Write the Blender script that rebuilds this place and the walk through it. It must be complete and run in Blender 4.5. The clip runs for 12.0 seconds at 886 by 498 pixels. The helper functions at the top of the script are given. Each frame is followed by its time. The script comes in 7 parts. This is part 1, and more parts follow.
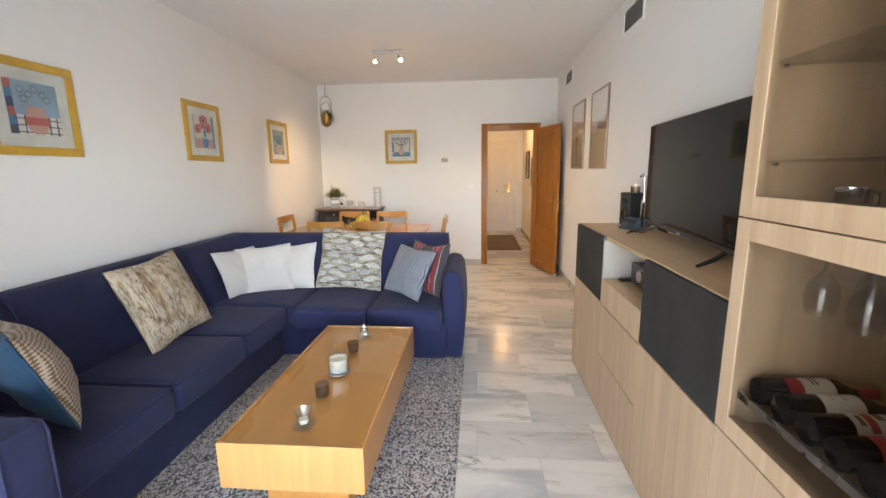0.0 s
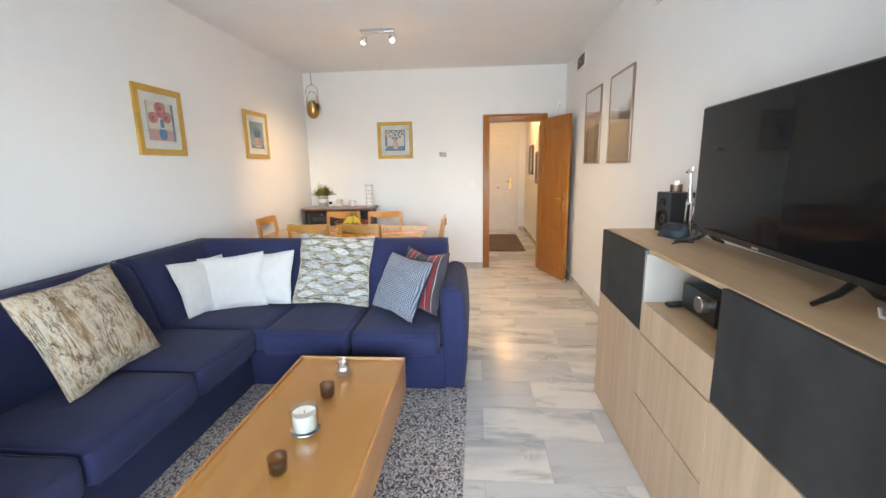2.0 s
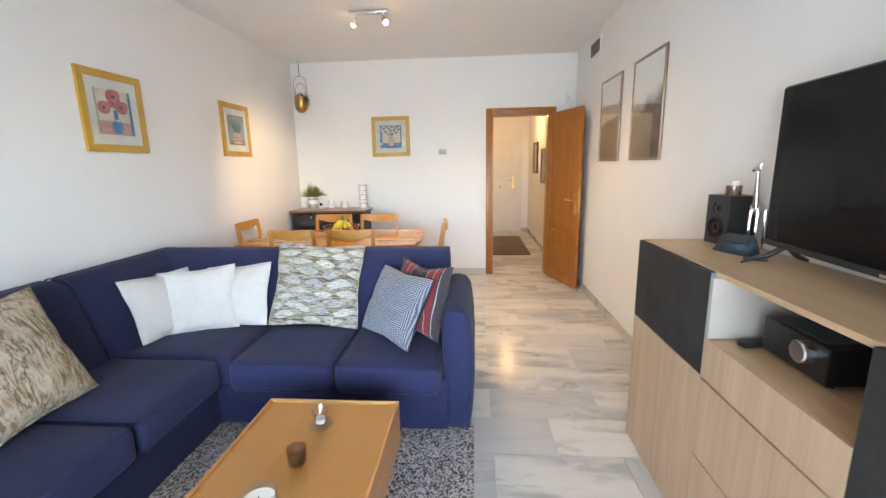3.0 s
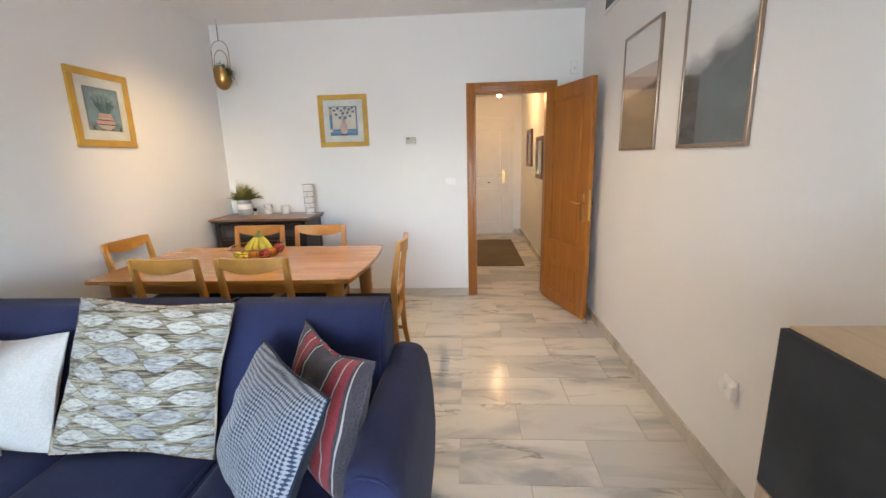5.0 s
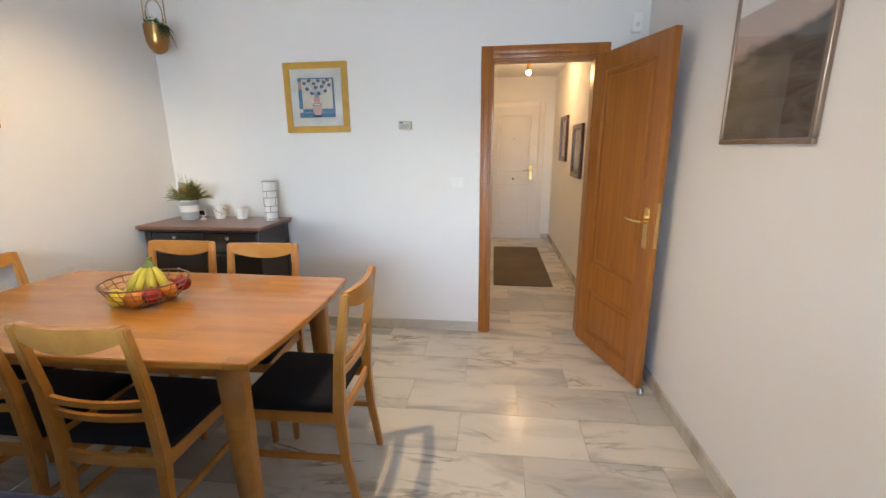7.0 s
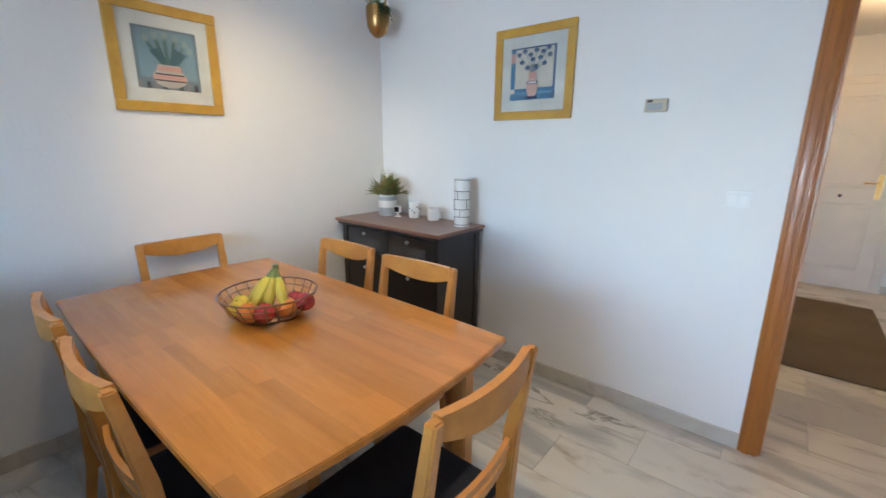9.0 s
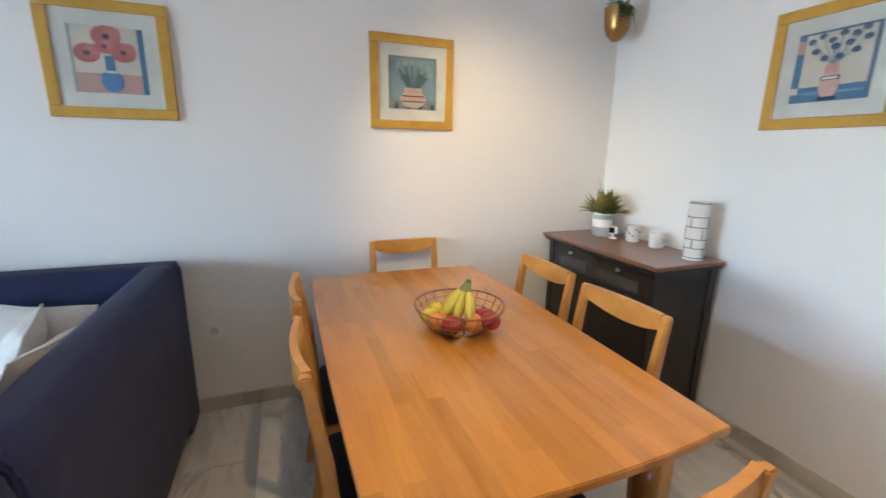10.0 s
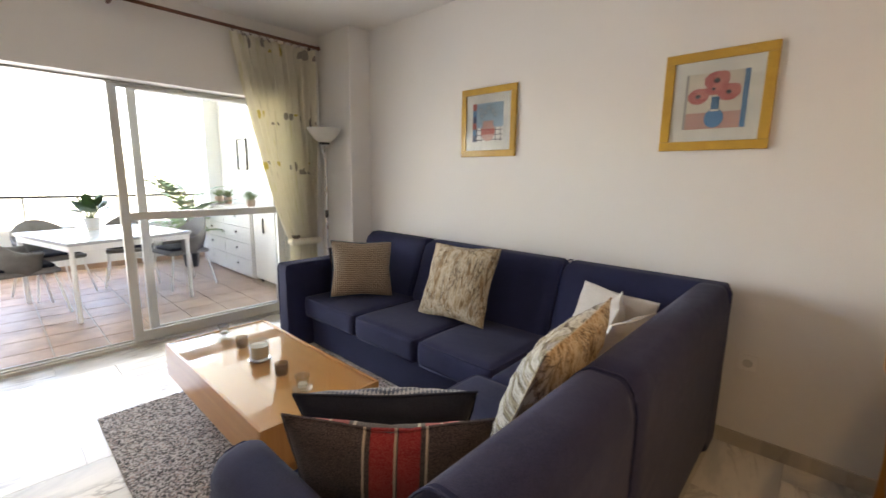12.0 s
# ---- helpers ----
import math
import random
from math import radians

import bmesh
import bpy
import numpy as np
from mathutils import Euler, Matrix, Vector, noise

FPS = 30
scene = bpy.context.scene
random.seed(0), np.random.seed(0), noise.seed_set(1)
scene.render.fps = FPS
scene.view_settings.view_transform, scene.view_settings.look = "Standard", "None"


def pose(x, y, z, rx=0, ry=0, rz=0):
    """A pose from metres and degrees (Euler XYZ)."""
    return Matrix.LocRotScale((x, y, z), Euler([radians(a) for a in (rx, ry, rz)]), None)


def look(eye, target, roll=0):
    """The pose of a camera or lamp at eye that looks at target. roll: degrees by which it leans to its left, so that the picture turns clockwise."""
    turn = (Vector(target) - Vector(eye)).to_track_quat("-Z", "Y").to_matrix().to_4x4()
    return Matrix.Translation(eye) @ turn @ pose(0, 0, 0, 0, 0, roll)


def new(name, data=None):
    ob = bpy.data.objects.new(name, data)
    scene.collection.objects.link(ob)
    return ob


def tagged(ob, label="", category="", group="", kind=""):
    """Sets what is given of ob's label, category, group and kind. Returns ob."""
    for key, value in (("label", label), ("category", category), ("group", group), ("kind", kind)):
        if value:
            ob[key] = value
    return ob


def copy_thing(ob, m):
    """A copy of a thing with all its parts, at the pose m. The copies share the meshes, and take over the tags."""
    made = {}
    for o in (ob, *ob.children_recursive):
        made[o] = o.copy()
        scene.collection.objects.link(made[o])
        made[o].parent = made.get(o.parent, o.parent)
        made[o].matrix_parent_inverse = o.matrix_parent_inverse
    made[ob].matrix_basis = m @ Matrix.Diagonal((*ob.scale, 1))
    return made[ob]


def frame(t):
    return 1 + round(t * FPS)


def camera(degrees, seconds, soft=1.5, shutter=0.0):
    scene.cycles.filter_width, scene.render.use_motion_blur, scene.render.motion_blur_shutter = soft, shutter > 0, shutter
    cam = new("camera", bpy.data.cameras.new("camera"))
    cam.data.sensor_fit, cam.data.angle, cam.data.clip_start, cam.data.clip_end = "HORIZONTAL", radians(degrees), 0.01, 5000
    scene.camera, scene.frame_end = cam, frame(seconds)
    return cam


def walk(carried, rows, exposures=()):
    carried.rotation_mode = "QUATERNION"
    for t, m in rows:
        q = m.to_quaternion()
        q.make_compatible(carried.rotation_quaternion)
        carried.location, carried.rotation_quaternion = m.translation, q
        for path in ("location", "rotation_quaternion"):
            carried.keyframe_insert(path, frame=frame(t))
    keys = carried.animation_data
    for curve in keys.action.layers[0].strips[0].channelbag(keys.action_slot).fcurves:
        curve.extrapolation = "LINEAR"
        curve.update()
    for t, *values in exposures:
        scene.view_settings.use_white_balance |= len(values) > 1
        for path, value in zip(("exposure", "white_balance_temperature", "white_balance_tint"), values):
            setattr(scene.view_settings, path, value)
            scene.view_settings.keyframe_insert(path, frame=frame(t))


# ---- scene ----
cam = camera(93.3, 12.0, shutter=0.2)
PATH = [
    (0, (0.135, -0.127, 1.411), (-0.031, 1.832, 1.043), -0.8),
    (0.5, (0.099, -0.014, 1.421), (-0.058, 1.944, 1.046), -0.9),
    (1, (0.111, 0.138, 1.421), (-0.05, 2.096, 1.049), -0.9),
    (1.5, (0.111, 0.251, 1.422), (-0.05, 2.207, 1.036), -0.9),
    (2, (0.096, 0.383, 1.408), (-0.063, 2.338, 1.021), -1.0),
    (2.5, (0.06, 0.607, 1.413), (-0.093, 2.563, 1.026), -1.0),
    (3, (0.044, 0.819, 1.403), (-0.108, 2.774, 1.01), -1.1),
    (3.2, (0.057, 0.926, 1.402), (-0.099, 2.881, 1.011), -1.2),
    (5, (0.185, 2.006, 1.4), (0.065, 3.956, 0.971), -1.5),
    (5.5, (0.197, 2.296, 1.391), (0.081, 4.243, 0.949), -1.4),
    (6, (0.228, 2.586, 1.401), (0.086, 4.529, 0.95), -1.0),
    (6.5, (0.316, 2.872, 1.413), (0.122, 4.81, 0.957), -0.7),
    (6.7, (0.304, 2.955, 1.412), (0.104, 4.89, 0.947), -0.6),
    (8.5, (0.258, 3.767, 1.388), (-0.653, 5.481, 0.906), 0.2),
    (9, (0.187, 3.947, 1.373), (-1.048, 5.446, 0.896), 0.5),
    (9.5, (0.139, 4.048, 1.383), (-1.424, 5.205, 0.913), 0.5),
    (10, (0.13, 4.076, 1.406), (-1.691, 4.766, 0.95), 1.0),
    (10.5, (0.179, 4.111, 1.404), (-1.774, 4.164, 0.98), 0.9),
    (11, (0.206, 4.067, 1.404), (-1.677, 3.525, 1.005), 0.8),
    (11.5, (0.239, 3.996, 1.398), (-1.441, 2.977, 1.022), 0.6),
    (12, (0.308, 3.887, 1.37), (-1.143, 2.553, 1.03), 0.8),
]

# exposure follows the clip's camera as it turns to the window
EXPOSURES = [(0.0, 4.85, 7200, 18), (0.5, 5.05, 6750, 15), (1.5, 5.15, 6600, 15), (3.0, 5.15, 6550, 15), (5.5, 4.9, 6250, 15), (6.5, 4.9, 6050, 14), (8.5, 4.8, 5800, 13), (9.0, 4.8, 5300, 10), (10.5, 5.05, 5950, 12), (11.0, 5.1, 5900, 12), (12.0, 4.7, 8000, 20)]
walk(cam, [(t, look(eye, target, roll)) for t, eye, target, roll in PATH], EXPOSURES)

# ---------------------------------------------------------------- light
world = bpy.data.worlds.new("sky")
scene.world = world
world.use_nodes = True
wn = world.node_tree.nodes
sky = wn.new("ShaderNodeTexSky")
sky.sky_type = "NISHITA"
sky.sun_disc = False
sky.sun_elevation = radians(55)
sky.sun_rotation = radians(-27)
wn["Background"].inputs["Strength"].default_value = 0.14
world.node_tree.links.new(sky.outputs[0], wn["Background"].inputs["Color"])

sun = new("sun", bpy.data.lights.new("sun", "SUN"))
sun.data.energy, sun.data.angle, sun.data.color = 3.0, radians(0.5), (1.0, 0.93, 0.84)
sun.matrix_world = look((-3, 6, 9.6), (0, 0, 0))


def lamp(name, kind, at, watts, colour, radius=0.03, target=None, spread=None, blend=0.6):
    data = bpy.data.lights.new(name, kind)
    data.energy, data.color, data.shadow_soft_size = watts, colour, radius
    if spread:
        data.spot_size, data.spot_blend = radians(spread), blend
    ob = new(name, data)
    ob.matrix_world = look(at, target) if target else pose(*at)
    return ob


# area lamp added in the balcony door's opening to boost the sky's light
skylight = bpy.data.lights.new("window_sky_fill", "AREA")
skylight.shape, skylight.size, skylight.size_y = "RECTANGLE", 2.60, 1.96
skylight.energy, skylight.color = 1.85, (0.77, 0.90, 1.0)
skylight.spread = radians(125)
new("window_sky_fill", skylight).matrix_world = look((-0.355, -0.168, 1.02), (-0.355, 3.0, 1.72))

WARM = (1.0, 0.69, 0.34)
lamp("spot_glow", "SPOT", (-0.985, 4.50, 2.545), 3.0, WARM, 0.03, (-2.2, 5.36, 1.00), 66, 1.0)
lamp("spot_glow", "SPOT", (-0.66, 4.52, 2.545), 3.6, WARM, 0.03, (0.15, 4.3, 0.0), 130, 1.0)
lamp("hall_glow", "POINT", (0.645, 8.2, 2.170), 0.55, (1.0, 0.60, 0.25), 0.03)

# ---------------------------------------------------------------- materials


class Nodes:
    """A small wrapper round a material's node tree."""

    def __init__(self, name):
        self.m = bpy.data.materials.new(name)
        self.m.use_nodes = True
        self.t = self.m.node_tree
        self.n, self.l = self.t.nodes, self.t.links
        self.b = self.n["Principled BSDF"]
        self.co = self.n.new("ShaderNodeTexCoord").outputs["Object"]

    def add(self, kind, **values):
        node = self.n.new(kind)
        for k, v in values.items():
            node.inputs[k.replace("_", " ")].default_value = v
        return node

    def join(self, a, b):
        self.l.new(a, b)

    def random(self):
        return self.n.new("ShaderNodeObjectInfo").outputs["Random"]

    def place(self, scale=(1, 1, 1), turn=(0, 0, 0), shuffle=True):
        mp = self.n.new("ShaderNodeMapping")
        mp.inputs["Scale"].default_value = scale
        mp.inputs["Rotation"].default_value = [radians(a) for a in turn]
        self.join(self.co, mp.inputs["Vector"])
        if shuffle:
            mul = self.n.new("ShaderNodeMath")
            mul.operation = "MULTIPLY"
            mul.inputs[1].default_value = 37.0
            self.join(self.random(), mul.inputs[0])
            self.join(mul.outputs[0], mp.inputs["Location"])
        return mp.outputs[0]

    def noise(self, vec, scale, detail=4, rough=0.55, warp=0.0):
        t = self.add("ShaderNodeTexNoise", Scale=scale, Detail=detail, Roughness=rough, Distortion=warp)
        self.join(vec, t.inputs["Vector"])
        return t.outputs[0]

    def ramp(self, fac, stops, step=False):
        r = self.n.new("ShaderNodeValToRGB")
        if step:
            r.color_ramp.interpolation = "CONSTANT"
        el = r.color_ramp.elements
        while len(el) < len(stops):
            el.new(0.5)
        for e, (p, c) in zip(el, stops):
            e.position = p
            e.color = (*c, 1) if len(c) == 3 else c
        self.join(fac, r.inputs[0])
        return r.outputs[0]

    def mix(self, fac, a, b, how="MIX"):
        x = self.n.new("ShaderNodeMix")
        x.data_type, x.blend_type = "RGBA", how
        for sock, v in ((x.inputs[0], fac), (x.inputs[6], a), (x.inputs[7], b)):
            if isinstance(v, (int, float)):
                sock.default_value = v
            elif isinstance(v, tuple):
                sock.default_value = (*v, 1)
            else:
                self.join(v, sock)
        return x.outputs[2]

    def math(self, how, a, b=0.0):
        x = self.n.new("ShaderNodeMath")
        x.operation = how
        for sock, v in ((x.inputs[0], a), (x.inputs[1], b)):
            if isinstance(v, (int, float)):
                sock.default_value = v
            else:
                self.join(v, sock)
        return x.outputs[0]

    def vary(self, colour, amount=0.12):
        """Slightly lighter or darker from object to object."""
        v = self.n.new("ShaderNodeHueSaturation")
        self.join(self.math("ADD", self.math("MULTIPLY", self.random(), amount), 1 - amount / 2), v.inputs["Value"])
        self.join(colour, v.inputs["Color"])
        return v.outputs[0]

    def finish(self, colour, rough=0.5, metal=0.0, bump=None, depth=0.2, dist=0.002, coat=0.0, sheen=0.0, spec=0.5):
        b = self.b
        if isinstance(colour, tuple):
            b.inputs["Base Color"].default_value = (*colour, 1)
        else:
            self.join(colour, b.inputs["Base Color"])
        if isinstance(rough, (int, float)):
            b.inputs["Roughness"].default_value = rough
        else:
            self.join(rough, b.inputs["Roughness"])
        b.inputs["Metallic"].default_value = metal
        b.inputs["Coat Weight"].default_value = coat
        b.inputs["Coat Roughness"].default_value = 0.12
        b.inputs["Sheen Weight"].default_value = sheen
        b.inputs["Specular IOR Level"].default_value = spec
        if bump is not None:
            bp = self.add("ShaderNodeBump", Strength=depth, Distance=dist)
            self.join(bump, bp.inputs["Height"])
            self.join(bp.outputs[0], b.inputs["Normal"])
        return self.m


def plain(name, c, rough=0.5, metal=0.0, bscale=90, depth=0.08, spread=0.10, coat=0.0, spec=0.5):
    """A surface of one colour with faint mottling and grain."""
    k = Nodes(name)
    lo = tuple(v * (1 - spread) for v in c)
    hi = tuple(min(1, v * (1 + spread)) for v in c)
    col = k.ramp(k.noise(k.place(), 5.0, 5), [(0.3, lo), (0.7, hi)])
    r = k.math("ADD", k.math("MULTIPLY", k.noise(k.place(), 14, 3), 0.12), rough - 0.06)
    return k.finish(col, r, metal, k.noise(k.place(), bscale, 3), depth, 0.001, coat, spec=spec)


def wood(name, light, dark, along=(1, 12, 12), scale=2.2, rough=0.38, coat=0.15, vary=0.14, staves=None):
    """Wood with grain stretched along one axis; staves: (width, length) of glued strips."""
    k = Nodes(name)
    vec = k.place(along)
    fine = k.noise(k.place(tuple(a * 4 for a in along)), scale * 2, 6, 0.6)
    big = k.noise(vec, scale, 5, 0.6, 0.6)
    col = k.mix(k.ramp(big, [(0.32, (0, 0, 0)), (0.7, (1, 1, 1))]), light, dark)
    mid = tuple((a * 0.55 + b * 0.45) * 0.86 for a, b in zip(light, dark))
    col = k.mix(k.ramp(fine, [(0.46, (0, 0, 0)), (0.72, (0.55, 0.55, 0.55))]), col, mid)
    if staves:
        br = k.add("ShaderNodeTexBrick", Scale=1.0, Mortar_Size=0.0, Brick_Width=staves[1], Row_Height=staves[0], Bias=0.0)
        br.offset = 0.37
        br.inputs["Color1"].default_value = (0.84, 0.83, 0.82, 1)
        br.inputs["Color2"].default_value = (1.10, 1.08, 1.05, 1)
        k.join(k.co, br.inputs["Vector"])
        col = k.mix(1.0, col, br.outputs[0], "MULTIPLY")
    if vary:
        col = k.vary(col, vary)
    return k.finish(col, rough, 0.0, fine, 0.06, 0.001, coat)


def fabric(name, c, c2, weave=420.0, rough=0.95, depth=0.35, sheen=0.06, patch=3.0):
    """Woven cloth with crossing threads and soft wear."""
    k = Nodes(name)
    wear = k.noise(k.place(), patch, 5)
    col = k.ramp(wear, [(0.3, c), (0.72, c2)])
    fleck = k.noise(k.place(), weave, 2)
    col = k.mix(0.30, col, k.ramp(fleck, [(0.35, tuple(v * 0.55 for v in c)), (0.65, tuple(min(1, v * 1.5) for v in c2))]))
    wr = k.noise(k.place((1, 1, 1)), 9, 3)
    crease = k.noise(k.place((1, 1, 2.2)), 4.5, 4, 0.5, 1.5)
    h = k.math("ADD", fleck, k.math("ADD", k.math("MULTIPLY", wr, 3.5), k.math("MULTIPLY", crease, 6.0)))
    return k.finish(col, rough, 0.0, h, depth, 0.002, 0.0, sheen, 0.25)


def clear(name, tint=(1, 1, 1), rough=0.0, gloss=1.0, graze=0.9):
    """Thin pane: see-through, with a mirror-like gloss that grows at grazing angles."""
    m = bpy.data.materials.new(name)
    m.use_nodes = True
    n, l = m.node_tree.nodes, m.node_tree.links
    n.remove(n["Principled BSDF"])
    fr = n.new("ShaderNodeLayerWeight")
    fr.inputs["Blend"].default_value = 0.5
    po = n.new("ShaderNodeMath")
    po.operation = "POWER"
    po.inputs[1].default_value = 5.0
    mul = n.new("ShaderNodeMath")
    mul.operation = "MULTIPLY_ADD"
    mul.inputs[1].default_value = graze
    mul.inputs[2].default_value = 0.04 * gloss
    tr, gl, mx = n.new("ShaderNodeBsdfTransparent"), n.new("ShaderNodeBsdfGlossy"), n.new("ShaderNodeMixShader")
    tr.inputs[0].default_value = (*tint, 1)
    gl.inputs["Roughness"].default_value = rough
    l.new(fr.outputs["Facing"], po.inputs[0])
    l.new(po.outputs[0], mul.inputs[0])
    l.new(mul.outputs[0], mx.inputs[0])
    l.new(tr.outputs[0], mx.inputs[1])
    l.new(gl.outputs[0], mx.inputs[2])
    l.new(mx.outputs[0], n["Material Output"].inputs[0])
    return m


def glowing(name, c, strength):
    k = Nodes(name)
    k.b.inputs["Emission Color"].default_value = (*c, 1)
    k.b.inputs["Emission Strength"].default_value = strength
    return k.finish(c, 0.3)


def painted_wall(name, c, rough_depth=0.35):
    k = Nodes(name)
    big = k.noise(k.place(shuffle=False), 1.3, 4)
    col = k.ramp(big, [(0.3, tuple(v * 0.965 for v in c)), (0.7, c)])
    roll = k.noise(k.place(shuffle=False), 55, 5, 0.6)
    lump = k.noise(k.place(shuffle=False), 11, 3)
    return k.finish(col, 0.75, 0.0, k.math("ADD", roll, lump), rough_depth, 0.003, spec=0.3)


def marble(name, base, grey, vein):
    k = Nodes(name)
    soft = k.noise(k.place((0.8, 2.8, 1), (0, 0, 24)), 1.5, 5, 0.55, 0.9)
    col = k.ramp(soft, [(0.34, grey), (0.50, base), (0.75, tuple(min(1, v * 1.06) for v in base))])
    wave = k.noise(k.place((1.0, 3.4, 1), (0, 0, 38)), 1.1, 7, 0.62, 1.0)
    line = k.math("ABSOLUTE", k.math("SUBTRACT", wave, 0.5))
    some = k.ramp(k.noise(k.place((1, 1.6, 1)), 1.7, 3), [(0.50, (0, 0, 0)), (0.66, (0.85, 0.85, 0.85))])
    thin = k.ramp(line, [(0.0, (1, 1, 1)), (0.03, (0, 0, 0))])
    col = k.mix(k.mix(1.0, thin, some, "MULTIPLY"), col, vein)
    # some tiles are greyer, some warmer, than their neighbours
    col = k.mix(k.ramp(k.random(), [(0.0, (0.0, 0.0, 0.0)), (0.55, (0.04, 0.04, 0.04)), (0.82, (0.35, 0.35, 0.35)), (1.0, (0.85, 0.85, 0.85))]), col, grey)
    tan = k.noise(k.place((0.7, 4.5, 1), (0, 0, 30)), 1.6, 6, 0.6, 1.1)
    col = k.mix(k.ramp(tan, [(0.60, (0, 0, 0)), (0.72, (0.7, 0.7, 0.7))]), col, (0.40, 0.33, 0.25))
    col = k.vary(col, 0.12)
    rough = k.math("ADD", k.math("MULTIPLY", k.noise(k.place(), 18, 3), 0.14), 0.13)
    return k.finish(col, rough, 0.0, k.noise(k.place(), 3.5, 2), 0.05, 0.002, spec=0.36)


def carpet(name):
    k = Nodes(name)
    vo = k.add("ShaderNodeTexVoronoi", Scale=135.0, Randomness=1.0)
    k.join(k.place((1, 0.8, 1), shuffle=False), vo.inputs["Vector"])
    pick = k.n.new("ShaderNodeSeparateColor")
    k.join(vo.outputs["Color"], pick.inputs[0])
    col = k.ramp(pick.outputs[0], [(0.0, (0.018, 0.018, 0.020)), (0.24, (0.13, 0.12, 0.12)), (0.36, (0.36, 0.33, 0.32)), (0.55, (0.58, 0.55, 0.52)), (0.86, (0.38, 0.29, 0.26))], True)
    col = k.mix(0.10, col, k.ramp(k.noise(k.place(), 240, 2), [(0.3, (0.06, 0.06, 0.06)), (0.7, (0.8, 0.78, 0.75))]))
    h = k.math("ADD", vo.outputs["Distance"], k.noise(k.place(), 300, 2))
    return k.finish(col, 1.0, 0, h, 0.7, 0.006, 0, 0.2, 0.1)


def bark_cloth(name, stops, along, scale, depth=0.5):
    """Printed cushion cloth like birch bark: pale patches, brown strokes, broken dark veins."""
    k = Nodes(name)
    a = k.noise(k.place(along, (0, 14, 0)), scale, 6, 0.7, 0.8)
    b = k.noise(k.place(tuple(v * 1.5 for v in along), (0, 8, 0)), scale * 0.9, 7, 0.72, 0.5)
    patch = k.noise(k.place((1, 1, 0.7)), 5.0, 3)
    col = k.ramp(k.math("ADD", k.math("MULTIPLY", b, 0.8), k.math("MULTIPLY", patch, 0.2)), stops)
    line = k.math("ABSOLUTE", k.math("SUBTRACT", a, 0.5))
    some = k.ramp(k.noise(k.place((2, 2, 1)), 5.5, 3), [(0.38, (0, 0, 0)), (0.52, (0.92, 0.92, 0.92))])
    thin = k.ramp(line, [(0.0, (1, 1, 1)), (0.042, (0, 0, 0))])
    col = k.mix(k.mix(1.0, thin, some, "MULTIPLY"), col, (0.07, 0.042, 0.025))
    return k.finish(col, 0.9, 0, k.math("ADD", a, k.noise(k.place(), 260, 2)), depth, 0.002, 0, 0.06, 0.2)


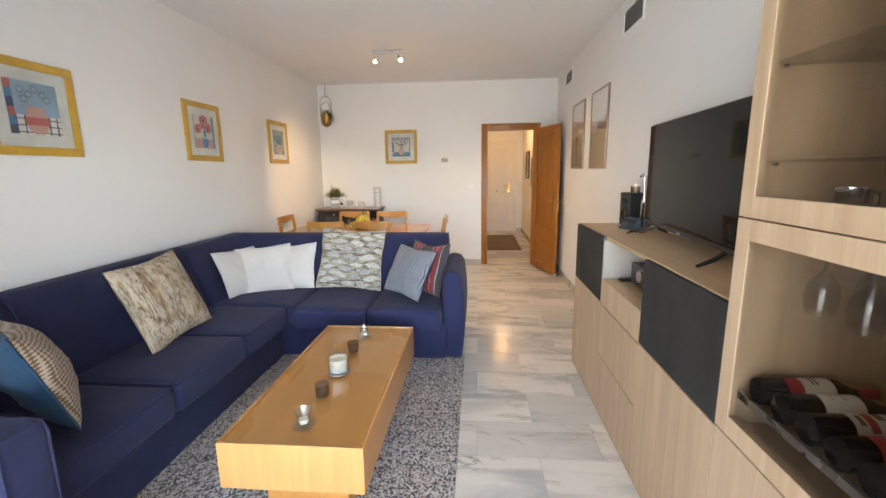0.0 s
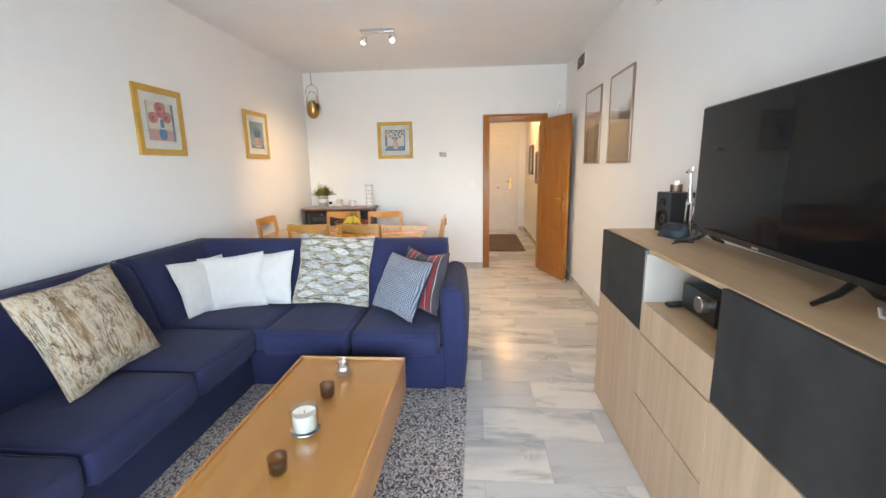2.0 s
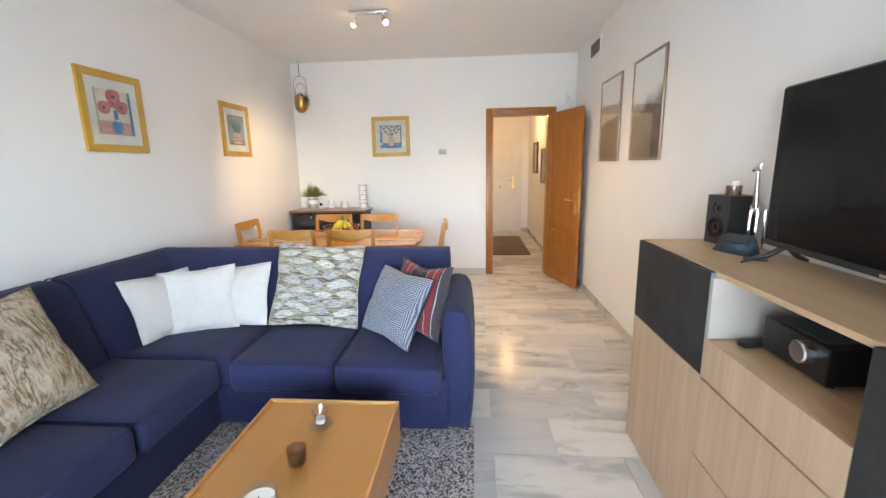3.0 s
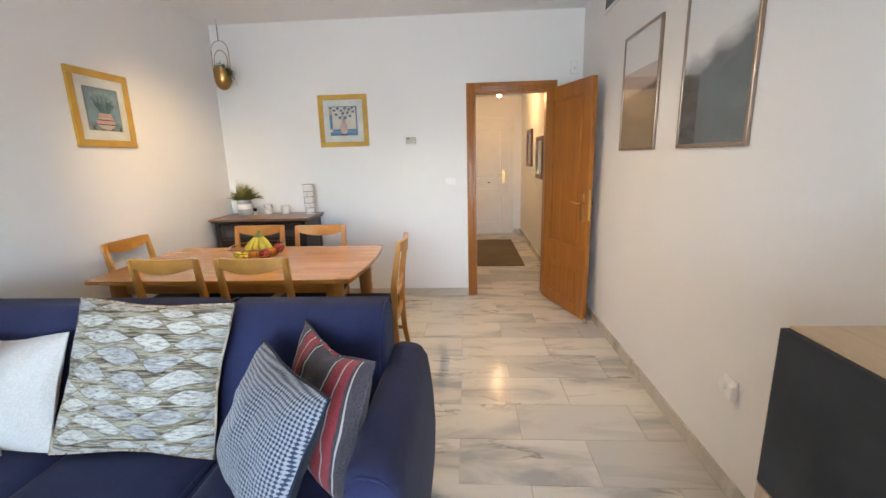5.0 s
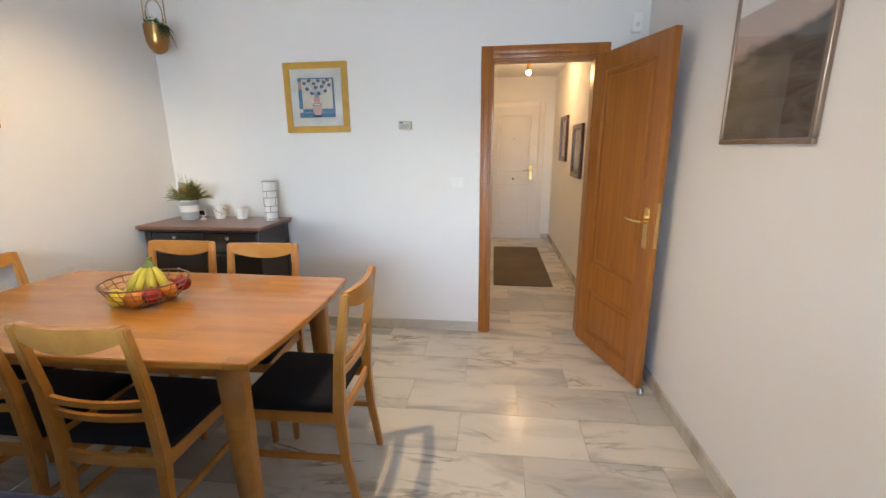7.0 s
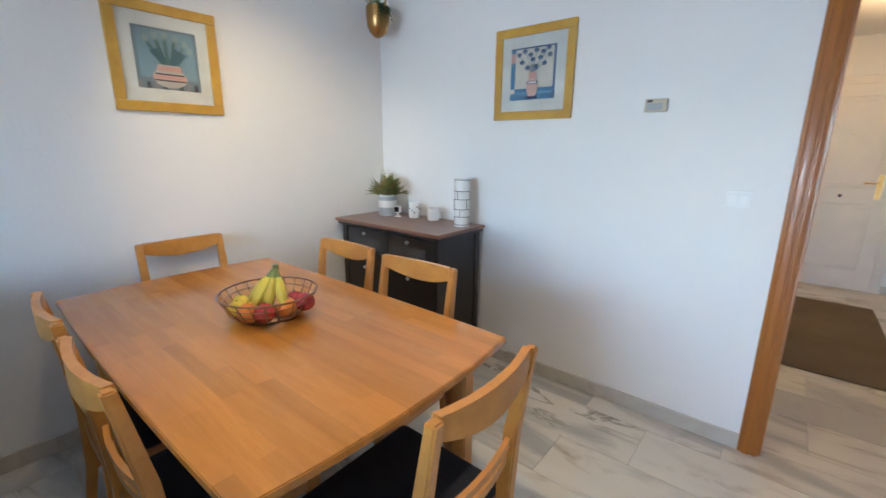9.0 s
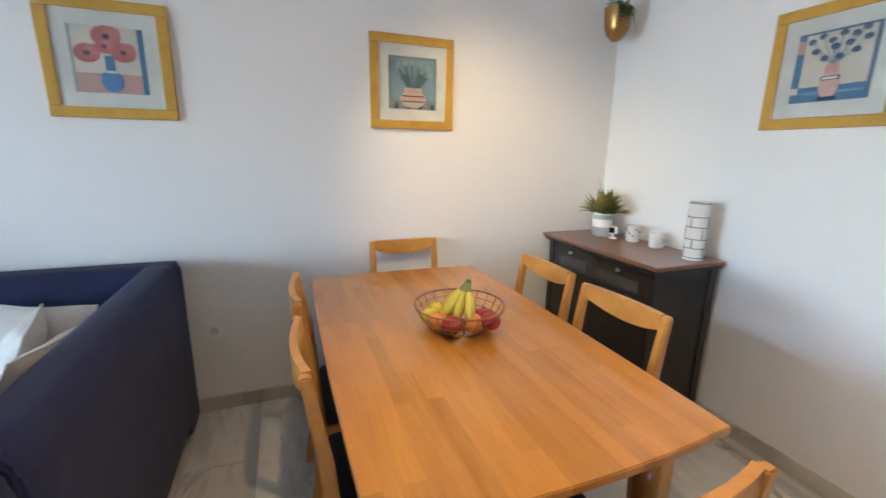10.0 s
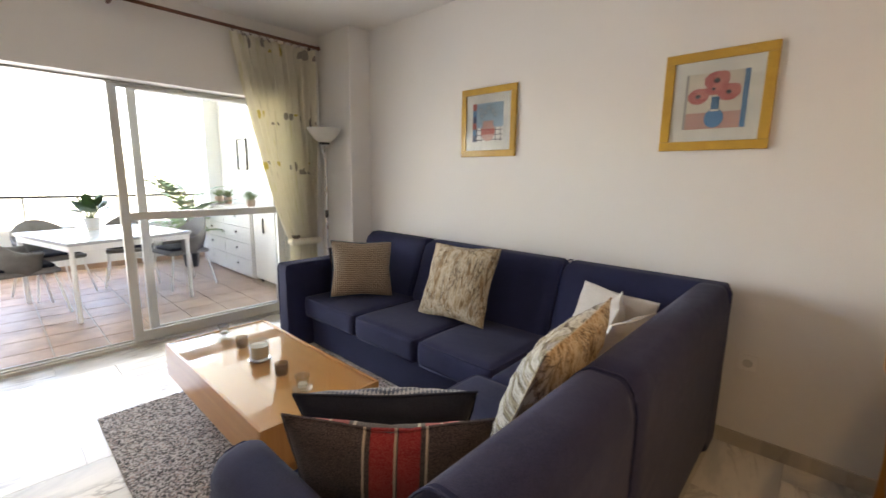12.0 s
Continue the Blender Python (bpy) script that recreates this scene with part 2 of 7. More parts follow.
def leaf_cloth(name):
    """Staggered rows of pale lens-shaped leaves over streaks of olive and brown."""
    k = Nodes(name)
    sep = k.n.new("ShaderNodeSeparateXYZ")
    k.join(k.co, sep.inputs[0])
    wob, wob2 = k.noise(k.place(), 3.2, 1), k.noise(k.place((1, 1, 1), (0, 40, 0)), 3.6, 1)
    x = k.math("ADD", sep.outputs["X"], k.math("MULTIPLY", wob, 0.22))
    z = k.math("ADD", sep.outputs["Z"], k.math("ADD", k.math("MULTIPLY", wob2, 0.13), k.math("MULTIPLY", sep.outputs["X"], 0.06)))
    zr = k.math("DIVIDE", z, 0.052)
    row = k.math("FLOOR", zr)
    zz = k.math("SUBTRACT", k.math("FRACT", zr), 0.5)
    xr = k.math("ADD", k.math("DIVIDE", x, 0.150), k.math("MULTIPLY", row, 0.43))
    xx = k.math("MULTIPLY", k.math("SUBTRACT", k.math("FRACT", xr), 0.5), 2.0)
    swell = k.math("MULTIPLY", k.math("SUBTRACT", 1.0, k.math("MULTIPLY", xx, xx)), 0.50)
    d = k.math("SUBTRACT", k.math("ABSOLUTE", zz), swell)
    cell = k.n.new("ShaderNodeCombineXYZ")
    k.join(k.math("FLOOR", xr), cell.inputs[0])
    k.join(row, cell.inputs[1])
    wn_ = k.n.new("ShaderNodeTexWhiteNoise")
    k.join(cell.outputs[0], wn_.inputs["Vector"])
    rib = k.noise(k.place((14, 14, 60), (0, 12, 0)), 2.6, 6, 0.7, 0.6)
    pale = k.ramp(rib, [(0.34, (0.10, 0.09, 0.08)), (0.43, (0.32, 0.30, 0.265)), (0.56, (0.54, 0.52, 0.465))])
    grey = k.ramp(rib, [(0.36, (0.11, 0.105, 0.11)), (0.48, (0.29, 0.28, 0.27)), (0.65, (0.47, 0.46, 0.43))])
    leaf = k.mix(k.ramp(wn_.outputs["Value"], [(0.45, (0, 0, 0)), (0.75, (1, 1, 1))]), pale, grey)
    streak = k.noise(k.place((4, 4, 46), (0, 8, 0)), 2.0, 5, 0.62, 1.0)
    ground = k.ramp(streak, [(0.36, (0.035, 0.025, 0.02)), (0.43, (0.14, 0.11, 0.08)), (0.49, (0.25, 0.225, 0.14)), (0.55, (0.42, 0.40, 0.33)), (0.61, (0.24, 0.20, 0.155)), (0.70, (0.08, 0.06, 0.05))])
    col = k.mix(k.ramp(k.math("ADD", d, 0.5), [(0.42, (0, 0, 0)), (0.47, (1, 1, 1))]), leaf, ground)
    edge = k.ramp(k.math("ABSOLUTE", k.math("ADD", d, 0.045)), [(0.0, (0.8, 0.8, 0.8)), (0.05, (0, 0, 0))])
    some = k.ramp(k.noise(k.place(), 14, 3), [(0.36, (0, 0, 0)), (0.50, (1, 1, 1))])
    col = k.mix(k.mix(1.0, edge, some, "MULTIPLY"), col, (0.07, 0.05, 0.045))
    return k.finish(col, 0.9, 0, k.noise(k.place(), 240, 2), 0.3, 0.002, 0, 0.06, 0.2)


def knit_cloth(name, dark, light, scale=34.0):
    """Diamond knit in two yarns."""
    k = Nodes(name)
    ch = k.n.new("ShaderNodeTexChecker")
    ch.inputs["Scale"].default_value = scale
    ch.inputs["Color1"].default_value = (1, 1, 1, 1)
    ch.inputs["Color2"].default_value = (0, 0, 0, 1)
    k.join(k.place((1, 0.0001, 1), (0, 45, 0), False), ch.inputs["Vector"])
    blur = k.noise(k.place(), 110, 3)
    f = k.math("ADD", k.math("MULTIPLY", ch.outputs["Fac"], 0.55), k.math("MULTIPLY", blur, 0.6))
    col = k.ramp(f, [(0.40, dark), (0.82, light)])
    return k.finish(col, 0.95, 0, f, 0.7, 0.003, 0, 0.2, 0.2)


def striped_cloth(name, ground, red, thread, bands):
    """Dark wool with bands of red stripes edged by pale threads; bands: (start, end) across X, from 0 to 1."""
    k = Nodes(name)
    sep = k.n.new("ShaderNodeSeparateXYZ")
    k.join(k.co, sep.inputs[0])
    u = k.math("ADD", k.math("MULTIPLY", sep.outputs["X"], 2.1), 0.5)
    s = [(0.0, ground)]
    for a, c in bands:
        m = (a + c) / 2
        s += [(a, thread), (a + 0.012, ground), (a + 0.035, red), (m - 0.012, ground if len(bands) == 1 else red), (m - 0.006, thread), (m + 0.006, red), (c - 0.035, ground), (c - 0.012, thread), (c, ground)]
    col = k.ramp(u, s, True)
    col = k.mix(0.25, col, k.ramp(k.noise(k.place(), 320, 2), [(0.35, (0.01, 0.01, 0.015)), (0.65, (0.25, 0.2, 0.2))]))
    return k.finish(col, 0.95, 0, k.noise(k.place(), 320, 2), 0.4, 0.002, 0, 0.15, 0.2)


def curtain_cloth(name):
    """Cream cloth with faint yellow-green stalks and two rows of grey and yellow leaves."""
    k = Nodes(name)
    sep = k.n.new("ShaderNodeSeparateXYZ")
    k.join(k.co, sep.inputs[0])
    stalk = k.noise(k.place((14, 14, 0.55)), 1.6, 3, 0.5, 0.3)
    col = k.mix(k.ramp(stalk, [(0.60, (0, 0, 0)), (0.70, (0.45, 0.45, 0.45))]), (0.90, 0.87, 0.77), (0.74, 0.71, 0.42))
    col = k.mix(k.ramp(k.noise(k.place((10, 10, 0.8)), 2.1, 3), [(0.62, (0, 0, 0)), (0.70, (0.35, 0.35, 0.35))]), col, (0.45, 0.41, 0.35))
    vo = k.add("ShaderNodeTexVoronoi", Scale=9.0, Randomness=0.8)
    k.join(k.place((1, 1, 0.75), shuffle=False), vo.inputs["Vector"])
    spot = k.ramp(vo.outputs["Distance"], [(0.0, (1, 1, 1)), (0.34, (1, 1, 1)), (0.37, (0, 0, 0))])
    band = None
    for z in (2.46, 1.86, 1.43, 0.75):
        d = k.math("LESS_THAN", k.math("ABSOLUTE", k.math("SUBTRACT", sep.outputs["Z"], z)), 0.055)
        band = d if band is None else k.math("MAXIMUM", band, d)
    pick = k.n.new("ShaderNodeSeparateColor")
    k.join(vo.outputs["Color"], pick.inputs[0])
    tone = k.ramp(pick.outputs[0], [(0.0, (0.36, 0.33, 0.30)), (0.6, (0.46, 0.42, 0.37)), (0.72, (0.68, 0.58, 0.18))], True)
    col = k.mix(k.math("MULTIPLY", spot, band), col, tone)
    m = k.finish(col, 0.9, 0, k.noise(k.place(), 300, 2), 0.2, 0.002, 0, 0.2, 0.2)
    # daylight shows through the thin cloth
    tl, mx = k.n.new("ShaderNodeBsdfTranslucent"), k.n.new("ShaderNodeMixShader")
    k.join(col, tl.inputs["Color"])
    mx.inputs[0].default_value = 0.5
    k.join(k.b.outputs[0], mx.inputs[1])
    k.join(tl.outputs[0], mx.inputs[2])
    k.join(mx.outputs[0], k.n["Material Output"].inputs[0])
    return m


WALL = painted_wall("white wall paint", (0.855, 0.845, 0.825))
CEIL = painted_wall("ceiling paint", (0.86, 0.855, 0.845), 0.2)
OUTWALL = painted_wall("white render", (0.80, 0.80, 0.79), 0.5)
MARBLE = marble("polished marble", (0.71, 0.675, 0.60), (0.44, 0.43, 0.405), (0.20, 0.17, 0.13))
SKIRT = marble("marble skirting", (0.60, 0.56, 0.49), (0.42, 0.39, 0.34), (0.26, 0.22, 0.18))
GROUT = plain("pale grout", (0.46, 0.43, 0.38), 0.8)
TERRA = plain("terracotta tile", (0.40, 0.265, 0.19), 0.45, spread=0.22)
OAK = wood("pale oak veneer", (0.60, 0.43, 0.285), (0.44, 0.295, 0.18), (9, 9, 0.55), 1.6, 0.45, 0.05, 0.10)
OAK_TOP = wood("pale oak top", (0.62, 0.43, 0.25), (0.48, 0.32, 0.18), (9, 0.6, 9), 1.6, 0.5, 0.03, 0.05)
SLATE = plain("dark slate-effect front", (0.031, 0.030, 0.029), 0.68, bscale=24, depth=0.25, spread=0.35, spec=0.3)
SLATE_EDGE = plain("grey-blue door edge", (0.13, 0.16, 0.19), 0.5)
DOORWOOD = wood("varnished honey oak", (0.43, 0.158, 0.019), (0.28, 0.088, 0.011), (10, 10, 0.5), 2.4, 0.34, 0.22, 0.06)
BEECH = wood("orange beech", (0.60, 0.285, 0.058), (0.47, 0.20, 0.036), (3, 3, 3), 3.0, 0.34, 0.3, 0.10)
BEECH_TOP = wood("beech stave table top", (0.60, 0.268, 0.044), (0.46, 0.188, 0.027), (1.0, 9, 9), 1.6, 0.24, 0.35, 0.0, (0.045, 0.42))
CHERRY = wood("pale cherry veneer", (0.55, 0.255, 0.070), (0.45, 0.19, 0.046), (12, 0.8, 12), 1.8, 0.32, 0.3, 0.04)
CHERRY_END = wood("pale cherry end veneer", (0.56, 0.30, 0.105), (0.47, 0.235, 0.075), (14, 14, 0.8), 1.8, 0.36, 0.2, 0.04)
# same veneer, lightened to carry the light reflected on the table top
CHERRY_TOP_LIT = wood("cherry veneer lightened as lit top", (0.72, 0.345, 0.090), (0.60, 0.265, 0.062), (12, 0.8, 12), 1.8, 0.5, 0.0, 0.04)
BLACKWOOD = wood("black-brown stained wood", (0.020, 0.016, 0.015), (0.010, 0.008, 0.008), (8, 8, 1), 2.5, 0.42, 0.2, 0.1)
BROWNTOP = wood("worn brown wood top", (0.235, 0.105, 0.055), (0.16, 0.065, 0.035), (1, 12, 12), 2.4, 0.30, 0.3, 0.0)
SOFA = fabric("navy sofa cotton", (0.0150, 0.0188, 0.056), (0.0260, 0.0300, 0.082), sheen=0.06)
SEATCLOTH = fabric("black-blue seat cloth", (0.008, 0.010, 0.016), (0.016, 0.019, 0.028), depth=0.2)
WHITECLOTH = fabric("white cushion cotton", (0.52, 0.495, 0.46), (0.58, 0.555, 0.52), weave=300)
BARK = bark_cloth("bark print velvet", [(0.33, (0.11, 0.065, 0.035)), (0.40, (0.27, 0.18, 0.09)), (0.45, (0.47, 0.37, 0.25)), (0.52, (0.58, 0.51, 0.40)), (0.56, (0.36, 0.25, 0.15)), (0.61, (0.26, 0.17, 0.09)), (0.70, (0.12, 0.07, 0.04))], (5.2, 5.2, 1.1), 3.4)
LEAFY = leaf_cloth("leaf print cotton")
KNIT = knit_cloth("blue-grey diamond knit", (0.030, 0.046, 0.085), (0.31, 0.32, 0.34), 125)
KNIT_TAN = knit_cloth("tan and white knit", (0.17, 0.105, 0.06), (0.46, 0.37, 0.29), 95)
DARK_BACK = fabric("charcoal navy cushion back", (0.012, 0.016, 0.030), (0.020, 0.025, 0.044))
NAVY_BACK = fabric("petrol blue cushion back", (0.012, 0.042, 0.085), (0.020, 0.060, 0.11))
STRIPED = striped_cloth("dark wool with two bands of red stripes", (0.030, 0.027, 0.036), (0.30, 0.012, 0.020), (0.50, 0.46, 0.40), ((0.13, 0.36), (0.66, 0.90)))
STRIPED_BACK = striped_cloth("dark wool with one band of red stripes", (0.030, 0.027, 0.036), (0.30, 0.012, 0.020), (0.48, 0.43, 0.36), ((0.31, 0.62),))
RUG = carpet("flecked grey rug")
MATCLOTH = fabric("brown door mat", (0.12, 0.085, 0.045), (0.17, 0.125, 0.07), 160, depth=0.6)
CURTAIN = curtain_cloth("cream curtain with leaves")
GOLD = wood("gilded pine frame", (0.60, 0.36, 0.050), (0.50, 0.28, 0.036), (4, 4, 4), 2.5, 0.36, 0.35, 0.06)
BRASS = plain("polished brass", (0.78, 0.52, 0.20), 0.22, 1.0, spread=0.06)
ANTIQUE = plain("antique brass", (0.42, 0.25, 0.09), 0.30, 1.0)
STEEL = plain("brushed steel", (0.62, 0.62, 0.63), 0.28, 1.0)
CHROME = plain("chrome", (0.78, 0.78, 0.80), 0.10, 1.0, depth=0.02)
BRONZE_FRAME = plain("champagne metal frame", (0.34, 0.26, 0.21), 0.32, 1.0)
WIRE = plain("copper wire", (0.36, 0.20, 0.10), 0.32, 1.0)
BLACK = plain("black plastic", (0.012, 0.012, 0.013), 0.38)
GLOSSBLACK = plain("gloss black", (0.008, 0.008, 0.009), 0.12, depth=0.02)
SCREEN = plain("switched-off screen", (0.010, 0.010, 0.011), 0.05, depth=0.0, spread=0.02, spec=0.09)
DARKGREY = plain("dark grey cloth grille", (0.028, 0.030, 0.034), 0.8, bscale=400, depth=0.4)
TEAL = plain("blue-grey plastic", (0.028, 0.055, 0.075), 0.5)
WHITE = plain("white plastic", (0.88, 0.875, 0.86), 0.4, spread=0.03)
WHITEPAINT = plain("white lacquer", (0.76, 0.73, 0.68), 0.35, spread=0.03)
ALU = plain("white-grey aluminium", (0.62, 0.62, 0.60), 0.4, spread=0.04)
CERAMIC = plain("white glazed ceramic", (0.76, 0.74, 0.70), 0.2, spread=0.04)
GREYGLAZE = plain("grey glaze", (0.34, 0.35, 0.36), 0.3)
DIMGLASS = plain("dim glass", (0.075, 0.075, 0.078), 0.18, spread=0.3)
# white board, its colour darkened to stand in for the niche's shade
SHADED_BOARD = plain("white board with shade in its colour", (0.36, 0.33, 0.29), 0.5, spread=0.04)
WAX = plain("ivory wax", (0.82, 0.77, 0.66), 0.5, spread=0.03)
SMOKE = clear("smoked glass", (0.74, 0.68, 0.63), 0.0, 2.5)
GLASS = clear("clear glass", (0.985, 0.99, 0.99))
HOLDERGLASS = clear("pressed glass", (0.93, 0.95, 0.95), 0.02, 2.6)
TABLEGLASS = clear("table glass", (0.97, 0.98, 0.97), 0.0, 0.9)
CABGLASS = clear("cabinet glass", (0.80, 0.785, 0.76), 0.0, 0.5, 0.4)
WINDOWGLASS = clear("window glass", (0.985, 0.99, 0.99))
LEAF = plain("fern green", (0.14, 0.18, 0.040), 0.5, spread=0.5)
OLIVE = plain("olive fern", (0.23, 0.21, 0.045), 0.5, spread=0.5)
DRYLEAF = plain("dry fern tips", (0.34, 0.19, 0.05), 0.6, spread=0.4)
LEAF_DARK = plain("dark leaf green", (0.028, 0.075, 0.022), 0.4, spread=0.4)
PALM = plain("palm green", (0.10, 0.20, 0.05), 0.5, spread=0.4)
SOIL = plain("potting soil", (0.04, 0.028, 0.02), 0.9)
BANANA = plain("ripe banana", (0.60, 0.47, 0.045), 0.5, spread=0.35, bscale=30)
BANANA_TIP = plain("green banana stalk", (0.15, 0.17, 0.04), 0.6)
LEMON = plain("lemon peel", (0.78, 0.60, 0.04), 0.4, bscale=200, depth=0.3)
ORANGE = plain("orange peel", (0.75, 0.27, 0.03), 0.4, bscale=200, depth=0.3)
APPLE = plain("red apple", (0.42, 0.035, 0.03), 0.25, spread=0.45)
BOTTLE = plain("dark wine glass", (0.006, 0.007, 0.006), 0.10, depth=0.0, spec=0.3)
LABEL = plain("paper label", (0.66, 0.62, 0.54), 0.7)
LABEL_RED = plain("red label band", (0.42, 0.03, 0.035), 0.5)
INK = plain("dark printing ink", (0.05, 0.04, 0.035), 0.7)
GILT_INK = plain("brown printing ink", (0.20, 0.13, 0.06), 0.7)
BULB = glowing("lit bulb", (1.0, 0.62, 0.26), 2.0)
CORD = plain("brown cord", (0.12, 0.075, 0.04), 0.9)
ROD = wood("dark stained rod", (0.16, 0.055, 0.025), (0.10, 0.03, 0.015), (1, 8, 8), 2, 0.4, 0.2)
WICKER = plain("grey wicker", (0.17, 0.165, 0.16), 0.8, bscale=120, depth=0.6, spread=0.3)
FROST = plain("frosted lamp glass", (0.72, 0.69, 0.64), 0.35)
FARGROUND = plain("far ground", (0.20, 0.21, 0.15), 0.9, spread=0.3)

# ---------------------------------------------------------------- shapes


def box(x0, x1, y0, y1, z0, z1, bevel=0.003, seg=2, bm=None):
    b = bmesh.new()
    bmesh.ops.create_cube(b, size=1)
    for v in b.verts:
        v.co = Vector(((x0 + x1) / 2 + v.co.x * (x1 - x0), (y0 + y1) / 2 + v.co.y * (y1 - y0), (z0 + z1) / 2 + v.co.z * (z1 - z0)))
    if bevel:
        bmesh.ops.bevel(b, geom=list(b.edges), offset=bevel, segments=seg, affect="EDGES", profile=0.5)
    return merge(bm, b)


def merge(into, b):
    """Adds the mesh b to the mesh into."""
    if into is None:
        return b
    me = bpy.data.meshes.new("tmp")
    b.to_mesh(me)
    b.free()
    into.from_mesh(me)
    bpy.data.meshes.remove(me)
    return into


def soft_box(x0, x1, y0, y1, z0, z1, r=0.05, crown=0.0, bend=None, cuts=9, ends=None):
    """An upholstered block: rounded edges, a slightly domed top."""
    b = bmesh.new()
    bmesh.ops.create_cube(b, size=2)
    bmesh.ops.subdivide_edges(b, edges=list(b.edges), cuts=cuts, use_grid_fill=True)
    c = Vector(((x0 + x1) / 2, (y0 + y1) / 2, (z0 + z1) / 2))
    h = Vector(((x1 - x0) / 2, (y1 - y0) / 2, (z1 - z0) / 2))
    # ends: (axis, radius) for two faces that butt against a neighbour
    rs = Vector([min(r, k * 0.98) for k in h]) if ends else Vector([min(r, h.x * 0.98, h.y * 0.98, h.z * 0.98)] * 3)
    if ends:
        rs[ends[0]] = ends[1]
    for v in b.verts:
        u = v.co.copy()
        # crowd the rows towards the edges, where the rounding is
        u = Vector([math.copysign(abs(a) ** 0.55, a) for a in u])
        p = Vector((u.x * h.x, u.y * h.y, u.z * h.z))
        q = Vector([max(-(k - e), min(k - e, a)) for a, k, e in zip(p, h, rs)])
        d = Vector([(a - c_) / e for a, c_, e in zip(p, q, rs)])
        if d.length > 1e-6:
            d.normalize()
            p = q + Vector([a * e for a, e in zip(d, rs)])
        if crown and u.z > 0:
            p.z += crown * (1 - u.x ** 2) * (1 - u.y ** 2) * u.z
        v.co = c + p
        if bend:
            v.co = bend(v.co)
    return b


def lathe(profile, seg=28, at=(0, 0, 0), bm=None, open_end=False):
    """A turned shape from (radius, height) pairs."""
    b = bmesh.new()
    rings = []
    for r, z in profile:
        if r < 1e-5:
            rings.append([b.verts.new((at[0], at[1], at[2] + z))])
        else:
            rings.append([b.verts.new((at[0] + r * math.cos(2 * math.pi * i / seg), at[1] + r * math.sin(2 * math.pi * i / seg), at[2] + z)) for i in range(seg)])
    for a, c in zip(rings, rings[1:]):
        for i in range(seg):
            j = (i + 1) % seg
            if len(a) == 1 and len(c) == 1:
                continue
            if len(a) == 1:
                b.faces.new((a[0], c[i], c[j]))
            elif len(c) == 1:
                b.faces.new((a[i], a[j], c[0]))
            else:
                b.faces.new((a[i], a[j], c[j], c[i]))
    for ring, flip in ((rings[0], True), (rings[-1], False)):
        if len(ring) > 1 and not open_end:
            b.faces.new(ring[::-1] if flip else ring)
    return merge(bm, b)


def tube(points, radius, seg=8, bm=None):
    """A round bar along points; radius: one number or one a point."""
    pts = [Vector(p) for p in points]
    b = bmesh.new()
    rings = []
    for i, p in enumerate(pts):
        d = (pts[min(i + 1, len(pts) - 1)] - pts[max(i - 1, 0)]).normalized()
        side = d.cross(Vector((0, 0, 1)) if abs(d.z) < 0.95 else Vector((1, 0, 0))).normalized()
        up = side.cross(d)
        r = radius if isinstance(radius, (int, float)) else radius[i]
        rings.append([b.verts.new(p + r * (side * math.cos(2 * math.pi * k / seg) + up * math.sin(2 * math.pi * k / seg))) for k in range(seg)])
    for a, c in zip(rings, rings[1:]):
        for k in range(seg):
            j = (k + 1) % seg
            b.faces.new((a[k], a[j], c[j], c[k]))
    b.faces.new(rings[0][::-1])
    b.faces.new(rings[-1])
    return merge(bm, b)


def ring_tube(radius, z, r, seg=28, sides=6, bm=None, centre=(0, 0)):
    b = bmesh.new()
    rows = []
    for i in range(seg):
        a = 2 * math.pi * i / seg
        rows.append([b.verts.new((centre[0] + (radius + r * math.cos(2 * math.pi * k / sides)) * math.cos(a), centre[1] + (radius + r * math.cos(2 * math.pi * k / sides)) * math.sin(a), z + r * math.sin(2 * math.pi * k / sides))) for k in range(sides)])
    for i in range(seg):
        for k in range(sides):
            b.faces.new((rows[i][k], rows[(i + 1) % seg][k], rows[(i + 1) % seg][(k + 1) % sides], rows[i][(k + 1) % sides]))
    return merge(bm, b)


def ball(radius, at, squash=(1, 1, 1), bm=None, seg=16):
    b = bmesh.new()
    bmesh.ops.create_uvsphere(b, u_segments=seg, v_segments=seg // 2 + 2, radius=radius)
    for v in b.verts:
        v.co = Vector((at[0] + v.co.x * squash[0], at[1] + v.co.y * squash[1], at[2] + v.co.z * squash[2]))
    return merge(bm, b)


def slab(outline, z0, z1, bevel=0.0, bm=None):
    """A plate with the outline (x, y) from z0 to z1."""
    b = bmesh.new()
    f = b.faces.new([b.verts.new((x, y, z0)) for x, y in outline])
    up = bmesh.ops.extrude_face_region(b, geom=[f])
    bmesh.ops.translate(b, verts=[v for v in up["geom"] if isinstance(v, bmesh.types.BMVert)], vec=(0, 0, z1 - z0))
    if bevel:
        bmesh.ops.bevel(b, geom=list(b.edges), offset=bevel, segments=2, affect="EDGES")
    return merge(bm, b)


